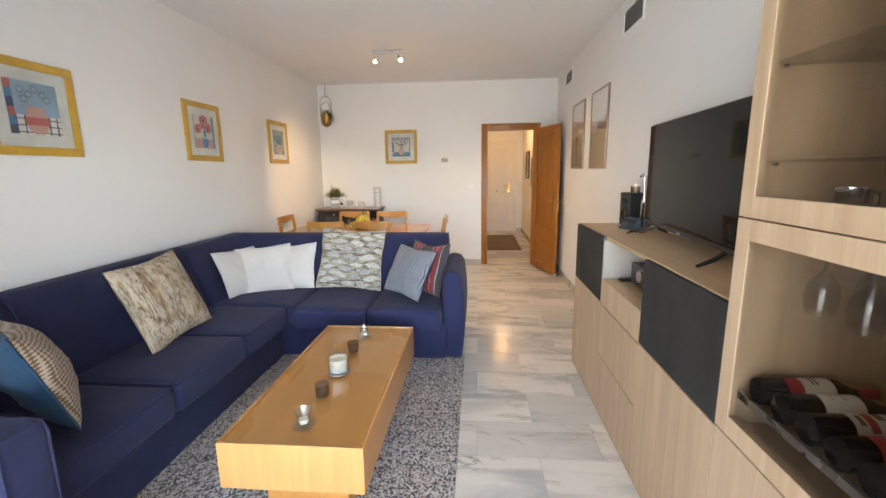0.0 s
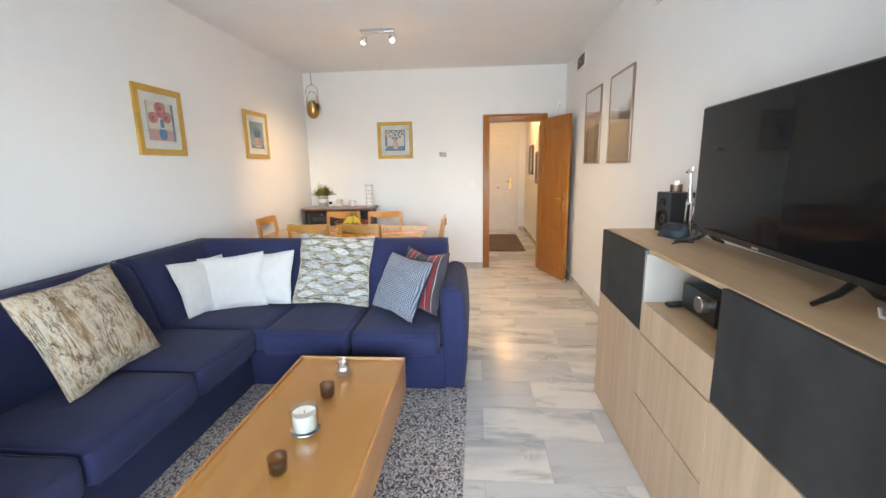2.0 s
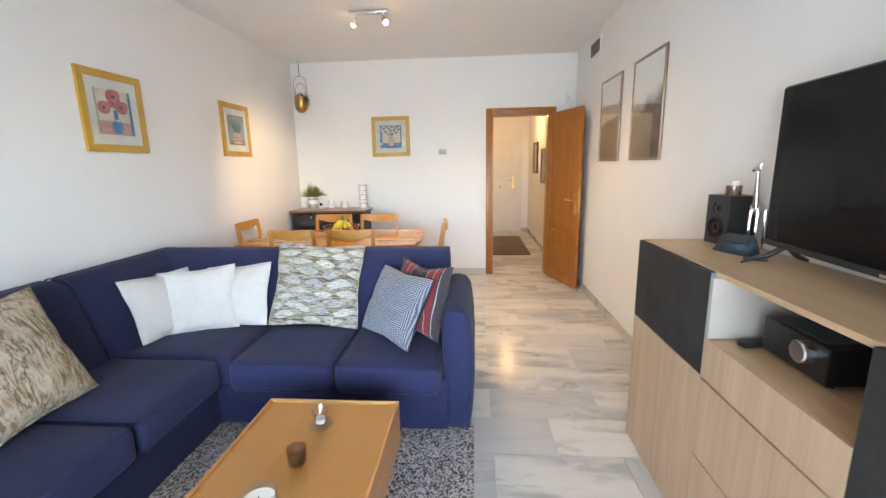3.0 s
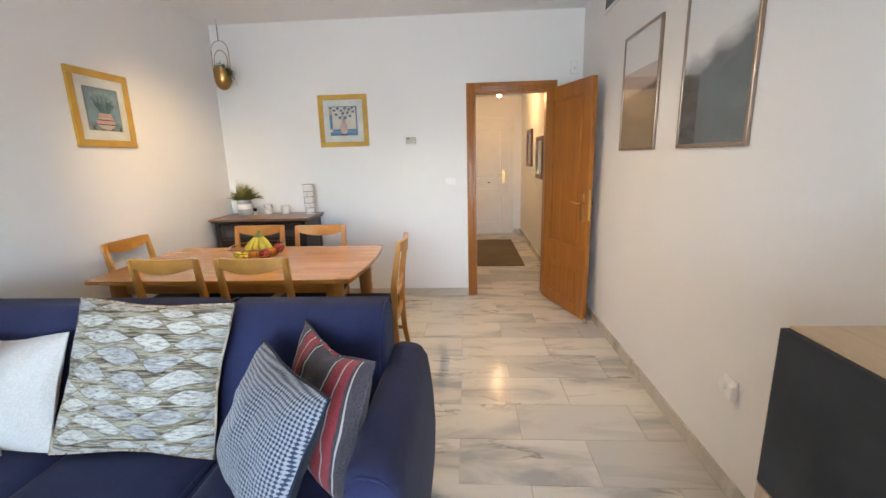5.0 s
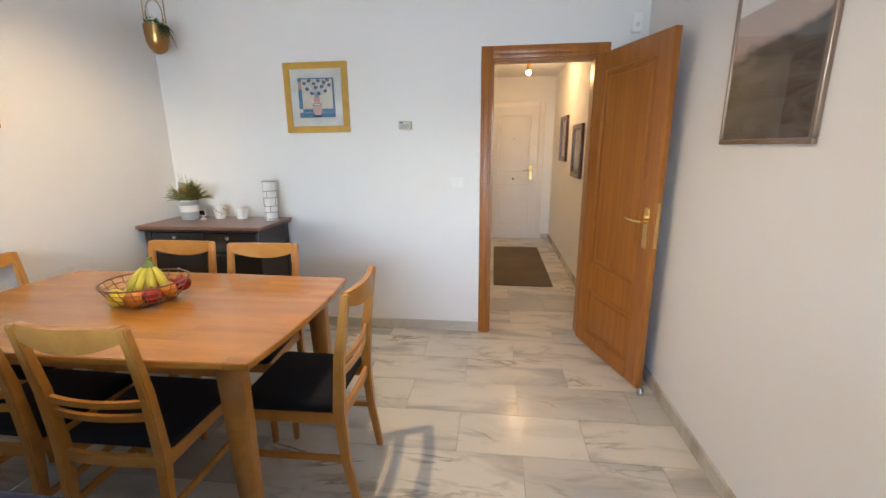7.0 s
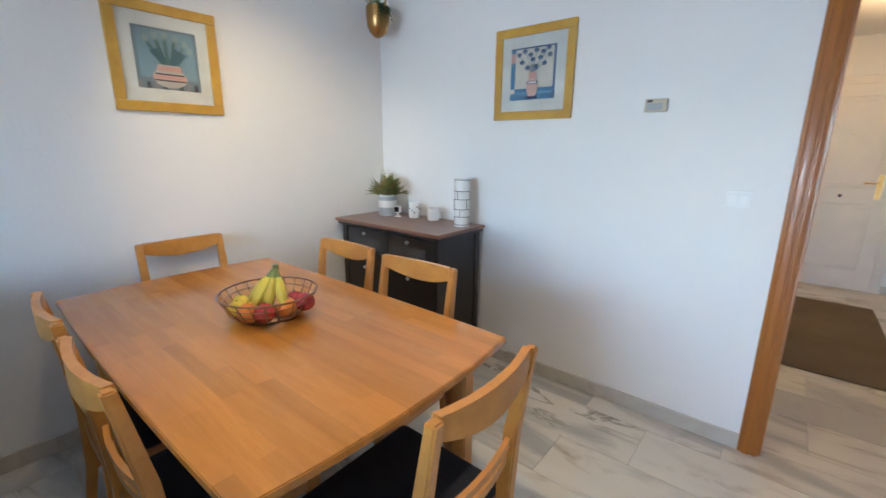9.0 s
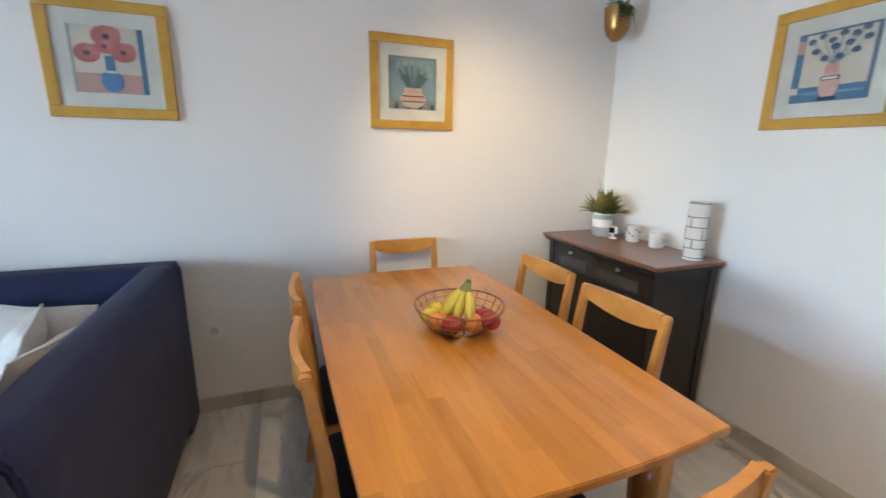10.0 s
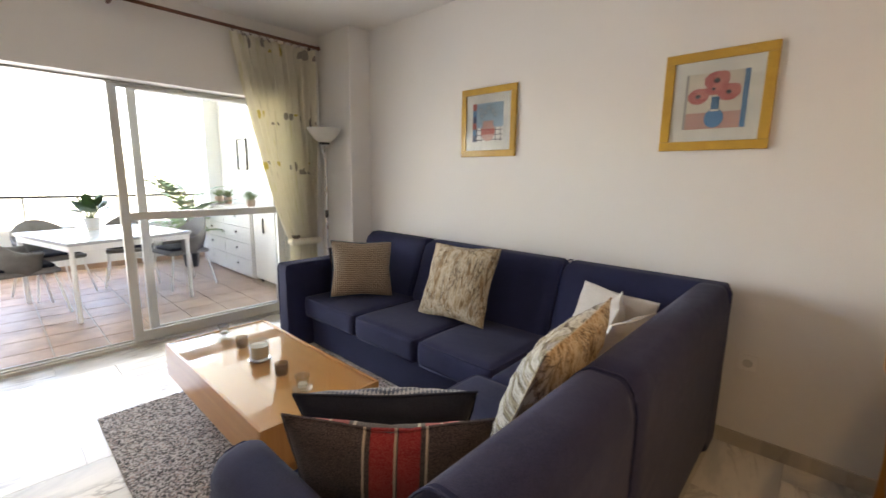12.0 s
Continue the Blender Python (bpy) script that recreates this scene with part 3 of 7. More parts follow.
def pillow(w, h, t, seed=0, n=24, slump=0.0):
    """A stuffed cushion standing in the XZ plane, its lower edge at z = 0."""
    b = bmesh.new()
    rnd = random.Random(seed)
    off = Vector((rnd.random() * 9, rnd.random() * 9, rnd.random() * 9))
    sides = []
    for s in (1, -1):
        grid = []
        for j in range(n + 1):
            row = []
            for i in range(n + 1):
                u, v = 2 * i / n - 1, 2 * j / n - 1
                pinch = 1 - 0.10 * (1 - abs(v)) ** 1.2 * abs(u) ** 3
                pinch_v = 1 - 0.10 * (1 - abs(u)) ** 1.2 * abs(v) ** 3
                fat = (max(0, 1 - u * u) * max(0, 1 - v * v)) ** 0.50
                wob = noise.noise(Vector((u * 1.7, v * 1.7, s)) + off) * 0.16 + noise.noise(Vector((u * 4, v * 4, s)) + off) * 0.15 + noise.noise(Vector((u * 8, v * 8, s)) + off) * 0.06
                low = 1 + 0.25 * slump * -v
                y = s * (t / 2) * fat * (1 + wob) * low
                row.append(b.verts.new((u * w / 2 * pinch, y, h / 2 + v * h / 2 * pinch_v - slump * 0.04 * (1 - abs(u)) * (v + 1))))
            grid.append(row)
        for j in range(n):
            for i in range(n):
                q = (grid[j][i], grid[j][i + 1], grid[j + 1][i + 1], grid[j + 1][i])
                f = b.faces.new(q if s < 0 else q[::-1])
                f.material_index = 1 if s > 0 else 0
        sides.append(grid)
    bmesh.ops.remove_doubles(b, verts=list(b.verts), dist=0.0006)
    return b


def link(name, b, materials, smooth=True, tidy=True):
    if tidy:
        bmesh.ops.recalc_face_normals(b, faces=list(b.faces))
    me = bpy.data.meshes.new(name)
    b.to_mesh(me)
    b.free()
    for m in materials if isinstance(materials, (list, tuple)) else [materials]:
        me.materials.append(m)
    if smooth:
        me.polygons.foreach_set("use_smooth", [True] * len(me.polygons))
        me.set_sharp_from_angle(angle=radians(38))
        if len(me.polygons) <= 80:   # boards and boxes keep their broad faces flat
            for f in me.polygons:
                if max(abs(c) for c in f.normal) > 0.99999:
                    f.use_smooth = False
    return new(name, me)


def part(name, b, material, parent, label=""):
    ob = link(name, b, material)
    ob.parent = parent
    return tagged(ob, label)


def thing(name, label, category, at=None, group="", kind=""):
    ob = new(name)
    ob.empty_display_size = 0.1
    if at is not None:
        ob.matrix_basis = at
    return tagged(ob, label, category, group, kind)


def single(name, b, material, label, category, at=None, group="", kind=""):
    ob = link(name, b, material)
    if at is not None:
        ob.matrix_basis = at
    return tagged(ob, label, category, group, kind)


def structure(name, b, material, label=""):
    return tagged(link(name, b, material), label, kind="structure")


# ---------------------------------------------------------------- the room
X0, X1, Y0, Y1, H = -2.215, 1.250, 0.10, 6.146, 2.66
OPEN0, OPEN1, LINTEL, YOUT = -1.69, 0.98, 2.03, -0.17
DX0, DX1, DTOP = 0.262, 0.945, 1.985

structure("wall_west", box(X0 - 0.15, X0, YOUT, Y1 + 0.12, -0.03, H + 0.05, 0), WALL, "white painted wall with a roller texture")
structure("wall_east", box(X1, X1 + 0.15, YOUT, Y1 + 0.12, -0.03, H + 0.05, 0), WALL, "white painted wall with a roller texture")
b = box(X0, DX0 - 0.02, Y1, Y1 + 0.12, -0.03, H + 0.05, 0)
box(DX1 + 0.02, X1, Y1, Y1 + 0.12, -0.03, H + 0.05, 0, bm=b)
box(DX0 - 0.02, DX1 + 0.02, Y1, Y1 + 0.12, DTOP + 0.02, H + 0.05, 0, bm=b)
structure("wall_north", b, WALL, "white painted end wall with a doorway")
b = box(X0, OPEN0, YOUT, Y0, -0.03, H + 0.05, 0)
box(OPEN1, X1, YOUT, Y0, -0.03, H + 0.05, 0, bm=b)
box(OPEN0, OPEN1, YOUT, Y0, LINTEL, H + 0.05, 0, bm=b)
structure("wall_south", b, WALL, "white painted window wall with a wide opening")
structure("column_corner", box(X0, -1.99, Y0, 0.62, -0.03, H + 0.02, 0.004), WALL, "white painted corner column")
structure("ceiling", box(X0 - 0.15, X1 + 0.15, YOUT, Y1 + 0.12, H, H + 0.2, 0), CEIL, "white painted ceiling")

# entrance hall beyond the doorway
HX0, HX1, HY1, HH = -0.10, 1.15, 9.68, 2.40
structure("hall_wall_west", box(HX0 - 0.1, HX0, Y1 + 0.12, HY1 + 0.1, -0.03, HH + 0.05, 0), WALL)
structure("hall_wall_east", box(HX1, HX1 + 0.1, Y1 + 0.12, HY1 + 0.1, -0.03, HH + 0.05, 0), WALL)
structure("hall_wall_north", box(HX0, HX1, HY1, HY1 + 0.1, -0.03, HH + 0.05, 0), WALL)
structure("hall_ceiling", box(HX0 - 0.1, HX1 + 0.1, Y1 + 0.12, HY1 + 0.1, HH, HH + 0.15, 0), CEIL)

# marble skirting
SK, ST = 0.078, 0.014


def skirting(name, x0, x1, y0, y1):
    structure(name, box(x0, x1, y0, y1, 0, SK, 0.003), SKIRT, "veined marble skirting board")


skirting("baseboard_west", X0, X0 + ST, 0.62, Y1)
skirting("baseboard_north", X0 + ST, 0.188, Y1 - ST, Y1)
skirting("baseboard_north_b", 1.018, X1 - ST, Y1 - ST, Y1)
skirting("baseboard_east", X1 - ST, X1, 2.87, Y1)
skirting("baseboard_hall", HX1 - ST, HX1, Y1 + 0.14, HY1)
skirting("baseboard_hall_end", 1.02, HX1 - ST, HY1 - ST, HY1)

# ---------------------------------------------------------------- doorway and open door
door_frame = thing("door_frame_1", "moulded honey oak door frame round the doorway", "door frame", kind="structure")
for name, x0, x1, z0, z1 in (("casing_post", 0.185, DX0, 0, 2.065), ("casing_post", DX1, 1.022, 0, 2.065)):
    b = box(x0, x1, Y1 - 0.018, Y1, z0, z1, 0.004)
    box(x0 + 0.016, x1 - 0.030, Y1 - 0.026, Y1 - 0.018, z0, z1 - 0.02, 0.003, bm=b)
    box(x0 + 0.055, x1 - 0.010, Y1 - 0.023, Y1 - 0.018, z0, z1 - 0.055, 0.002, bm=b)
    part(name, b, DOORWOOD, door_frame)
b = box(DX0, DX1, Y1 - 0.018, Y1, DTOP, 2.065, 0.004)
box(DX0, DX1, Y1 - 0.026, Y1 - 0.018, DTOP + 0.030, 2.049, 0.003, bm=b)
box(DX0, DX1, Y1 - 0.023, Y1 - 0.018, DTOP + 0.010, DTOP + 0.025, 0.002, bm=b)
part("casing_head", b, DOORWOOD, door_frame)
part("jamb", box(DX0 - 0.018, DX0 + 0.012, Y1, Y1 + 0.13, 0, DTOP + 0.01, 0.002), DOORWOOD, door_frame)
part("jamb", box(DX1 - 0.012, DX1 + 0.018, Y1, Y1 + 0.13, 0, DTOP + 0.01, 0.002), DOORWOOD, door_frame)
part("jamb_head", box(DX0 + 0.012, DX1 - 0.012, Y1, Y1 + 0.13, DTOP - 0.012, DTOP + 0.018, 0.002), DOORWOOD, door_frame)


def panel_door(name, label, w, h, th, rows, wood_mat, at, category="door"):
    """A leaf from x = 0 to w, with recessed panels; rows: (z0, z1) of the panels."""
    leaf = thing(name, label, category, at, kind="structure")
    side = 0.115
    part("stile", box(0, side, -th / 2, th / 2, 0, h, 0.003), wood_mat, leaf)
    part("stile", box(w - side, w, -th / 2, th / 2, 0, h, 0.003), wood_mat, leaf)
    edges = [0] + [z for r in rows for z in r] + [h]
    for i in range(0, len(edges), 2):
        part("rail", box(side, w - side, -th / 2, th / 2, edges[i], edges[i + 1], 0.002), wood_mat, leaf)
    for z0, z1 in rows:
        b = box(side, w - side, -th * 0.22, th * 0.22, z0, z1, 0)
        box(side + 0.035, w - side - 0.035, -th * 0.36, th * 0.36, z0 + 0.035, z1 - 0.035, 0.012, 2, bm=b)
        part("panel", b, wood_mat, leaf)
        b = None
        for s in (-1, 1):
            y0, y1 = sorted((s * th * 0.22, s * th * 0.46))
            for q in ((side, side + 0.016, z0, z1), (w - side - 0.016, w - side, z0, z1), (side + 0.016, w - side - 0.016, z0, z0 + 0.016), (side + 0.016, w - side - 0.016, z1 - 0.016, z1)):
                b = box(q[0], q[1], y0, y1, q[2], q[3], 0.004, 1, bm=b)
        part("moulding", b, wood_mat, leaf)
    return leaf


def lever_handle(leaf, x, z, th, metal, way=-1):
    for s in (-1, 1):
        hd = part("handle", tube([(x, s * th / 2, z + 0.03), (x, s * (th / 2 + 0.045), z + 0.03), (x + way * 0.03, s * (th / 2 + 0.052), z + 0.03), (x + way * 0.115, s * (th / 2 + 0.050), z + 0.034)], 0.009, 10), metal, leaf, "brass lever handle")
        y0, y1 = sorted((s * th / 2, s * (th / 2 + 0.007)))
        part("backplate", slab([(x + dx, zz) for dx, zz in ((-0.02, -0.12), (0.02, -0.12), (0.022, 0), (0.02, 0.1), (0, 0.115), (-0.02, 0.1), (-0.022, 0))], 0, 0.006, 0.002), metal, hd).matrix_basis = pose(0, s * th / 2 + (0.006 if s > 0 else 0), z, 90, 0, 0)


ang = math.degrees(math.atan2(5.42 - 6.105, 1.165 - 0.945))
leaf = panel_door("door_1", "open honey oak panelled door with brass handle", 0.715, 1.965, 0.038, [(0.10, 0.42), (0.60, 1.855)], DOORWOOD, pose(0.945, 6.105, 0.012, 0, 0, ang))
part("carved_panel", box(0.115, 0.60, -0.017, 0.017, 0.44, 0.58, 0.008), DOORWOOD, leaf)
lever_handle(leaf, 0.655, 0.96, 0.038, BRASS)
part("lock_plate", box(0.7145, 0.7175, -0.011, 0.011, 0.85, 1.10, 0.001), BRASS, leaf, "brass lock plate on the door's edge")
single("door_stop", lathe([(0.017, 0), (0.019, 0.004), (0.019, 0.02), (0.013, 0.045), (0, 0.047)], 16), STEEL, "small grey rubber door stop on the floor", "door stop", pose(1.158, 5.37, 0))

hall_frame = thing("door_frame_2", "white painted frame of the flat's front door", "door frame", kind="structure")
part("casing_post", box(0.13, 0.21, HY1 - 0.03, HY1, 0, 2.05, 0.004), WHITEPAINT, hall_frame)
part("casing_post", box(0.935, 1.015, HY1 - 0.03, HY1, 0, 2.05, 0.004), WHITEPAINT, hall_frame)
part("casing_head", box(0.21, 0.935, HY1 - 0.03, HY1, 1.975, 2.05, 0.004), WHITEPAINT, hall_frame)
leaf = panel_door("door_2", "closed white panelled front door with brass lock", 0.721, 1.97, 0.04, [(0.20, 0.86), (1.00, 1.86)], WHITEPAINT, pose(0.212, HY1 - 0.021, 0.004))
lever_handle(leaf, 0.62, 1.03, 0.04, BRASS)
part("lock", lathe([(0.016, 0), (0.016, 0.012), (0, 0.013)], 16), BLACK, leaf).matrix_basis = pose(0.36, -0.02, 0.93, 90, 0, 0)
part("peephole", lathe([(0.009, 0), (0.009, 0.008), (0, 0.009)], 12), BRASS, leaf).matrix_basis = pose(0.36, -0.02, 1.52, 90, 0, 0)

single("door_mat", soft_box(0.30, 0.915, 7.28, 9.02, 0.0, 0.014, 0.007, cuts=3), MATCLOTH, "long plain brown mat on the hall floor", "mat")

# hall ceiling lamp
hl = thing("hall_lamp", "small ceiling spotlight with a lit bulb", "ceiling lamp", pose(0.645, 8.2, 0))
part("mount", lathe([(0.045, HH - 0.02), (0.045, HH), (0, HH)], 20), STEEL, hl)
part("stem", tube([(0, 0, HH - 0.02), (0, 0, HH - 0.09)], 0.008), STEEL, hl)
part("socket", lathe([(0.020, HH - 0.16), (0.024, HH - 0.13), (0.018, HH - 0.085), (0, HH - 0.085)], 18), BRASS, hl)
part("bulb", ball(0.028, (0, 0, HH - 0.178)), BULB, hl, "glowing warm bulb")

# ---------------------------------------------------------------- balcony door
sd = thing("window_1", "sliding aluminium balcony door, pushed open", "sliding door", kind="structure")
part("track", box(OPEN0, OPEN1, -0.155, -0.03, -0.01, 0.022, 0.003), ALU, sd)
for y in (-0.128, -0.060):
    part("track_rail", box(OPEN0 + 0.04, OPEN1 - 0.04, y - 0.006, y + 0.006, 0.022, 0.034, 0.001), ALU, sd)
part("frame_side", box(OPEN0, OPEN0 + 0.045, -0.155, -0.03, 0.022, LINTEL - 0.004, 0.003), ALU, sd)
part("frame_side", box(OPEN1 - 0.045, OPEN1, -0.155, -0.03, 0.022, LINTEL - 0.004, 0.003), ALU, sd)
part("frame_head", box(OPEN0 + 0.045, OPEN1 - 0.045, -0.155, -0.03, LINTEL - 0.016, LINTEL - 0.004, 0.003), ALU, sd)
for y, x0, x1 in ((-0.060, OPEN0 + 0.047, -0.362), (-0.128, OPEN0 + 0.047, -0.490)):
    w0, z0, z1 = 0.062, 0.036, LINTEL - 0.018
    sash = part("sash", box(x0, x0 + w0, y - 0.018, y + 0.018, z0, z1, 0.004), ALU, sd)
    part("sash_stile", box(x1 - w0, x1, y - 0.018, y + 0.018, z0, z1, 0.004), ALU, sash)
    part("sash_rail", box(x0 + w0, x1 - w0, y - 0.017, y + 0.017, z0, z0 + 0.075, 0.003), ALU, sash)
    part("sash_rail", box(x0 + w0, x1 - w0, y - 0.017, y + 0.017, z1 - 0.026, z1, 0.003), ALU, sash)
    part("sash_rail", box(x0 + w0, x1 - w0, y - 0.017, y + 0.017, 1.005, 1.065, 0.003), ALU, sash)
    for za, zb in ((z0 + 0.075, 1.005), (1.065, z1 - 0.026)):
        pane = part("pane", box(x0 + w0, x1 - w0, y - 0.003, y + 0.003, za, zb, 0), WINDOWGLASS, sash)
        pane.visible_shadow = False

# ---------------------------------------------------------------- corner sofa
sofa = thing("corner_sofa", "L-shaped navy blue cotton corner sofa with loose covers", "sofa")
BX, BY = -1.365, 2.815   # front of the skirts


def crease(p):
    n = noise.noise(Vector((p.x * 5, p.y * 5, p.z * 2.2))) * max(0, 1 - p.z / 0.31)
    return Vector((p.x + 0.010 * n, p.y + 0.010 * n, p.z))


part("skirt", soft_box(-2.17, BX, 0.80, 3.55, 0.012, 0.31, 0.02, bend=crease, cuts=21), SOFA, sofa)
part("skirt", soft_box(BX - 0.05, -0.10, BY, 3.55, 0.010, 0.31, 0.02, bend=crease, cuts=17), SOFA, sofa)


def taper(z):
    return 1 - 0.52 * max(0, min(1, (z - 0.38) / 0.49))


def round_corner(p, r=0.15):
    """Rounds the sofa's outer corner in plan."""
    d = Vector((p.x + 2.19 - r, p.y - 3.60 + r))
    if d.x < 0 and d.y > 0 and d.length > r:
        d = d.normalized() * r
    return Vector((-2.19 + r + d.x, 3.60 - r + d.y, p.z)) if d.x < 0 and d.y > 0 else p


def rake_x(p):
    return round_corner(Vector((-2.19 + (p.x + 2.19) * taper(p.z), p.y, p.z)))


def rake_y(p):
    return round_corner(Vector((p.x, 3.60 - (3.60 - p.y) * taper(p.z), p.z)))


def seat_pad(x0, x1, y0, y1, seed):
    """A loose seat cushion: domed top, soft front, slightly uneven cover."""
    off = Vector((seed * 1.7, seed * 0.9, 0))

    def sag(p):
        n = noise.noise(Vector((p.x * 3.1, p.y * 3.1, 0)) + off)
        return Vector((p.x + 0.004 * n, p.y + 0.004 * n, p.z + (0.009 * n if p.z > 0.36 else 0)))

    return soft_box(x0, x1, y0, y1, 0.268, 0.430, 0.042, 0.020, sag, 13)


for y0, y1 in ((0.80, 1.545), (1.547, 2.735), (2.737, 3.60)):
    part("backrest", soft_box(-2.185, -1.835, y0, y1, 0.05, 0.872, 0.105, bend=rake_x, ends=(1, 0.012), cuts=13), SOFA, sofa)
for x0, x1 in ((-2.10, -0.7415), (-0.7405, -0.115)):
    part("backrest", soft_box(x0, x1, 3.235, 3.597, 0.05, 0.875, 0.115, bend=rake_y, ends=(0, 0.012), cuts=13), SOFA, sofa)
for y0, y1 in ((0.927, 1.595), (1.597, 2.205), (2.207, 2.765)):
    part("seat_cushion", seat_pad(-1.92, -1.285, y0 + 0.003, y1 - 0.003, int(y0 * 10)), SOFA, sofa)
part("seat_cushion", seat_pad(-1.95, -1.240, 2.770, 3.33, 5), SOFA, sofa)
for x0, x1 in ((-1.233, -0.676), (-0.674, -0.128)):
    part("seat_cushion", seat_pad(x0 + 0.003, x1 - 0.003, 2.705, 3.33, int(-x0 * 10)), SOFA, sofa)


def bulge(p):
    return Vector((p.x + (0.030 * math.sin(math.pi * min(1, max(0, p.z / 0.70))) if p.x > -0.05 else 0), p.y, p.z - 0.02 * max(0, (p.x + 0.06) / 0.08)))


part("armrest", soft_box(-0.128, 0.012, 2.815, 3.585, 0.010, 0.690, 0.052, bend=bulge), SOFA, sofa)
part("armrest", soft_box(-2.16, -1.165, 0.770, 0.930, 0.012, 0.698, 0.035), SOFA, sofa)
part("piping", tube([(-1.168, 0.785, 0.02), (-1.166, 0.783, 0.655), (-1.178, 0.783, 0.686), (-1.21, 0.783, 0.690), (-2.10, 0.783, 0.690)], 0.0045, 6), SOFA, sofa)
part("piping", tube([(-1.168, 0.915, 0.02), (-1.166, 0.917, 0.655), (-1.178, 0.917, 0.686), (-1.21, 0.917, 0.690), (-1.90, 0.917, 0.690)], 0.0045, 6), SOFA, sofa)
# piped seams
PZ, PE = 0.4185, 0.014
for y0, y1 in ((0.927, 1.595), (1.597, 2.205), (2.207, 2.765)):
    f, a, c = -1.285 - PE + 0.002, y0 + PE, y1 - PE
    part("piping", tube([(-1.84, a, PZ), (f - 0.03, a, PZ), (f - 0.006, a + 0.006, PZ - 0.001), (f, a + 0.03, PZ - 0.001), (f, c - 0.03, PZ - 0.001), (f - 0.006, c - 0.006, PZ - 0.001), (f - 0.03, c, PZ), (-1.84, c, PZ)], 0.0055, 6), SOFA, sofa)
    part("piping", tube([(-1.296, y0 + 0.03, 0.279), (-1.296, y1 - 0.03, 0.279)], 0.0050, 6), SOFA, sofa)
for x0, x1 in ((-1.233, -0.676), (-0.674, -0.128)):
    f, a, c = 2.705 + PE - 0.002, x0 + PE, x1 - PE
    part("piping", tube([(a, 3.26, PZ), (a, f + 0.03, PZ), (a + 0.006, f + 0.006, PZ - 0.001), (a + 0.03, f, PZ - 0.001), (c - 0.03, f, PZ - 0.001), (c - 0.006, f + 0.006, PZ - 0.001), (c, f + 0.03, PZ), (c, 3.26, PZ)], 0.0055, 6), SOFA, sofa)
    part("piping", tube([(x0 + 0.03, 2.716, 0.279), (x1 - 0.03, 2.716, 0.279)], 0.0050, 6), SOFA, sofa)
part("piping", tube([(-1.366, 0.95, 0.262), (-1.366, 2.79, 0.262)], 0.0050, 6), SOFA, sofa)
part("piping", tube([(-1.33, 2.814, 0.262), (-0.14, 2.814, 0.262)], 0.0050, 6), SOFA, sofa)
arc = [(-1.94 + 0.103 * math.cos(k * math.pi / 12), 0.767 + 0.103 * math.sin(k * math.pi / 12)) for k in range(7)] + [(-2.08 - 0.103 * math.sin(k * math.pi / 12), 0.767 + 0.103 * math.cos(k * math.pi / 12)) for k in range(7)]
for y in (1.546, 2.736):
    part("piping", tube([rake_x(Vector((x, y, z))) for x, z in [(-1.835, 0.45), (-1.835, 0.62)] + arc], 0.0040, 6), SOFA, sofa)
arc = [(3.35 - 0.113 * math.cos(k * math.pi / 12), 0.76 + 0.113 * math.sin(k * math.pi / 12)) for k in range(7)] + [(3.482 + 0.113 * math.sin(k * math.pi / 12), 0.76 + 0.113 * math.cos(k * math.pi / 12)) for k in range(7)]
for x, low in ((-0.741, 0.06), (-0.127, 0.70)):
    part("piping", tube([rake_y(Vector((x, y, z))) for y, z in [(3.235, 0.45), (3.235, 0.62)] + arc + [(3.596, 0.70), (3.596, low)]], 0.0040, 6), SOFA, sofa)
part("piping", tube([bulge(Vector(p)) for p in ((-0.1125, 2.830, 0.03), (-0.1125, 2.830, 0.30), (-0.1125, 2.830, 0.635), (-0.098, 2.832, 0.664), (-0.075, 2.831, 0.675), (-0.04, 2.831, 0.675), (-0.018, 2.832, 0.664), (-0.0035, 2.830, 0.635), (-0.0035, 2.830, 0.40), (-0.0035, 2.830, 0.20), (-0.0035, 2.830, 0.03))], 0.0040, 6), SOFA, sofa)


def cushion(name, label, w, h, t, material, at, seed, back=None, slump=0.0):
    ob = thing(name, label, "cushion", at)
    part("cover", pillow(w, h, t, seed, slump=slump), [material, back or material], ob)
    edge = [(-w / 2 * (1 - 0.10 * (1 - abs(v)) ** 1.2), 0, h / 2 + v * h / 2) for v in (-1, -0.6, -0.2, 0.2, 0.6)]
    edge += [(u * w / 2, 0, h / 2 + h / 2 * (1 - 0.10 * (1 - abs(u)) ** 1.2) - slump * 0.08 * (1 - abs(u))) for u in (-1, -0.6, -0.2, 0.2, 0.6)]
    edge += [(w / 2 * (1 - 0.10 * (1 - abs(v)) ** 1.2), 0, h / 2 + v * h / 2) for v in (1, 0.6, 0.2, -0.2, -0.6)]
    edge += [(u * w / 2, 0, h / 2 - h / 2 * (1 - 0.10 * (1 - abs(u)) ** 1.2)) for u in (1, 0.6, 0.2, -0.2, -0.6, -1)]
    part("seam", tube(edge, 0.0045, 6), back or material, ob)
    return ob


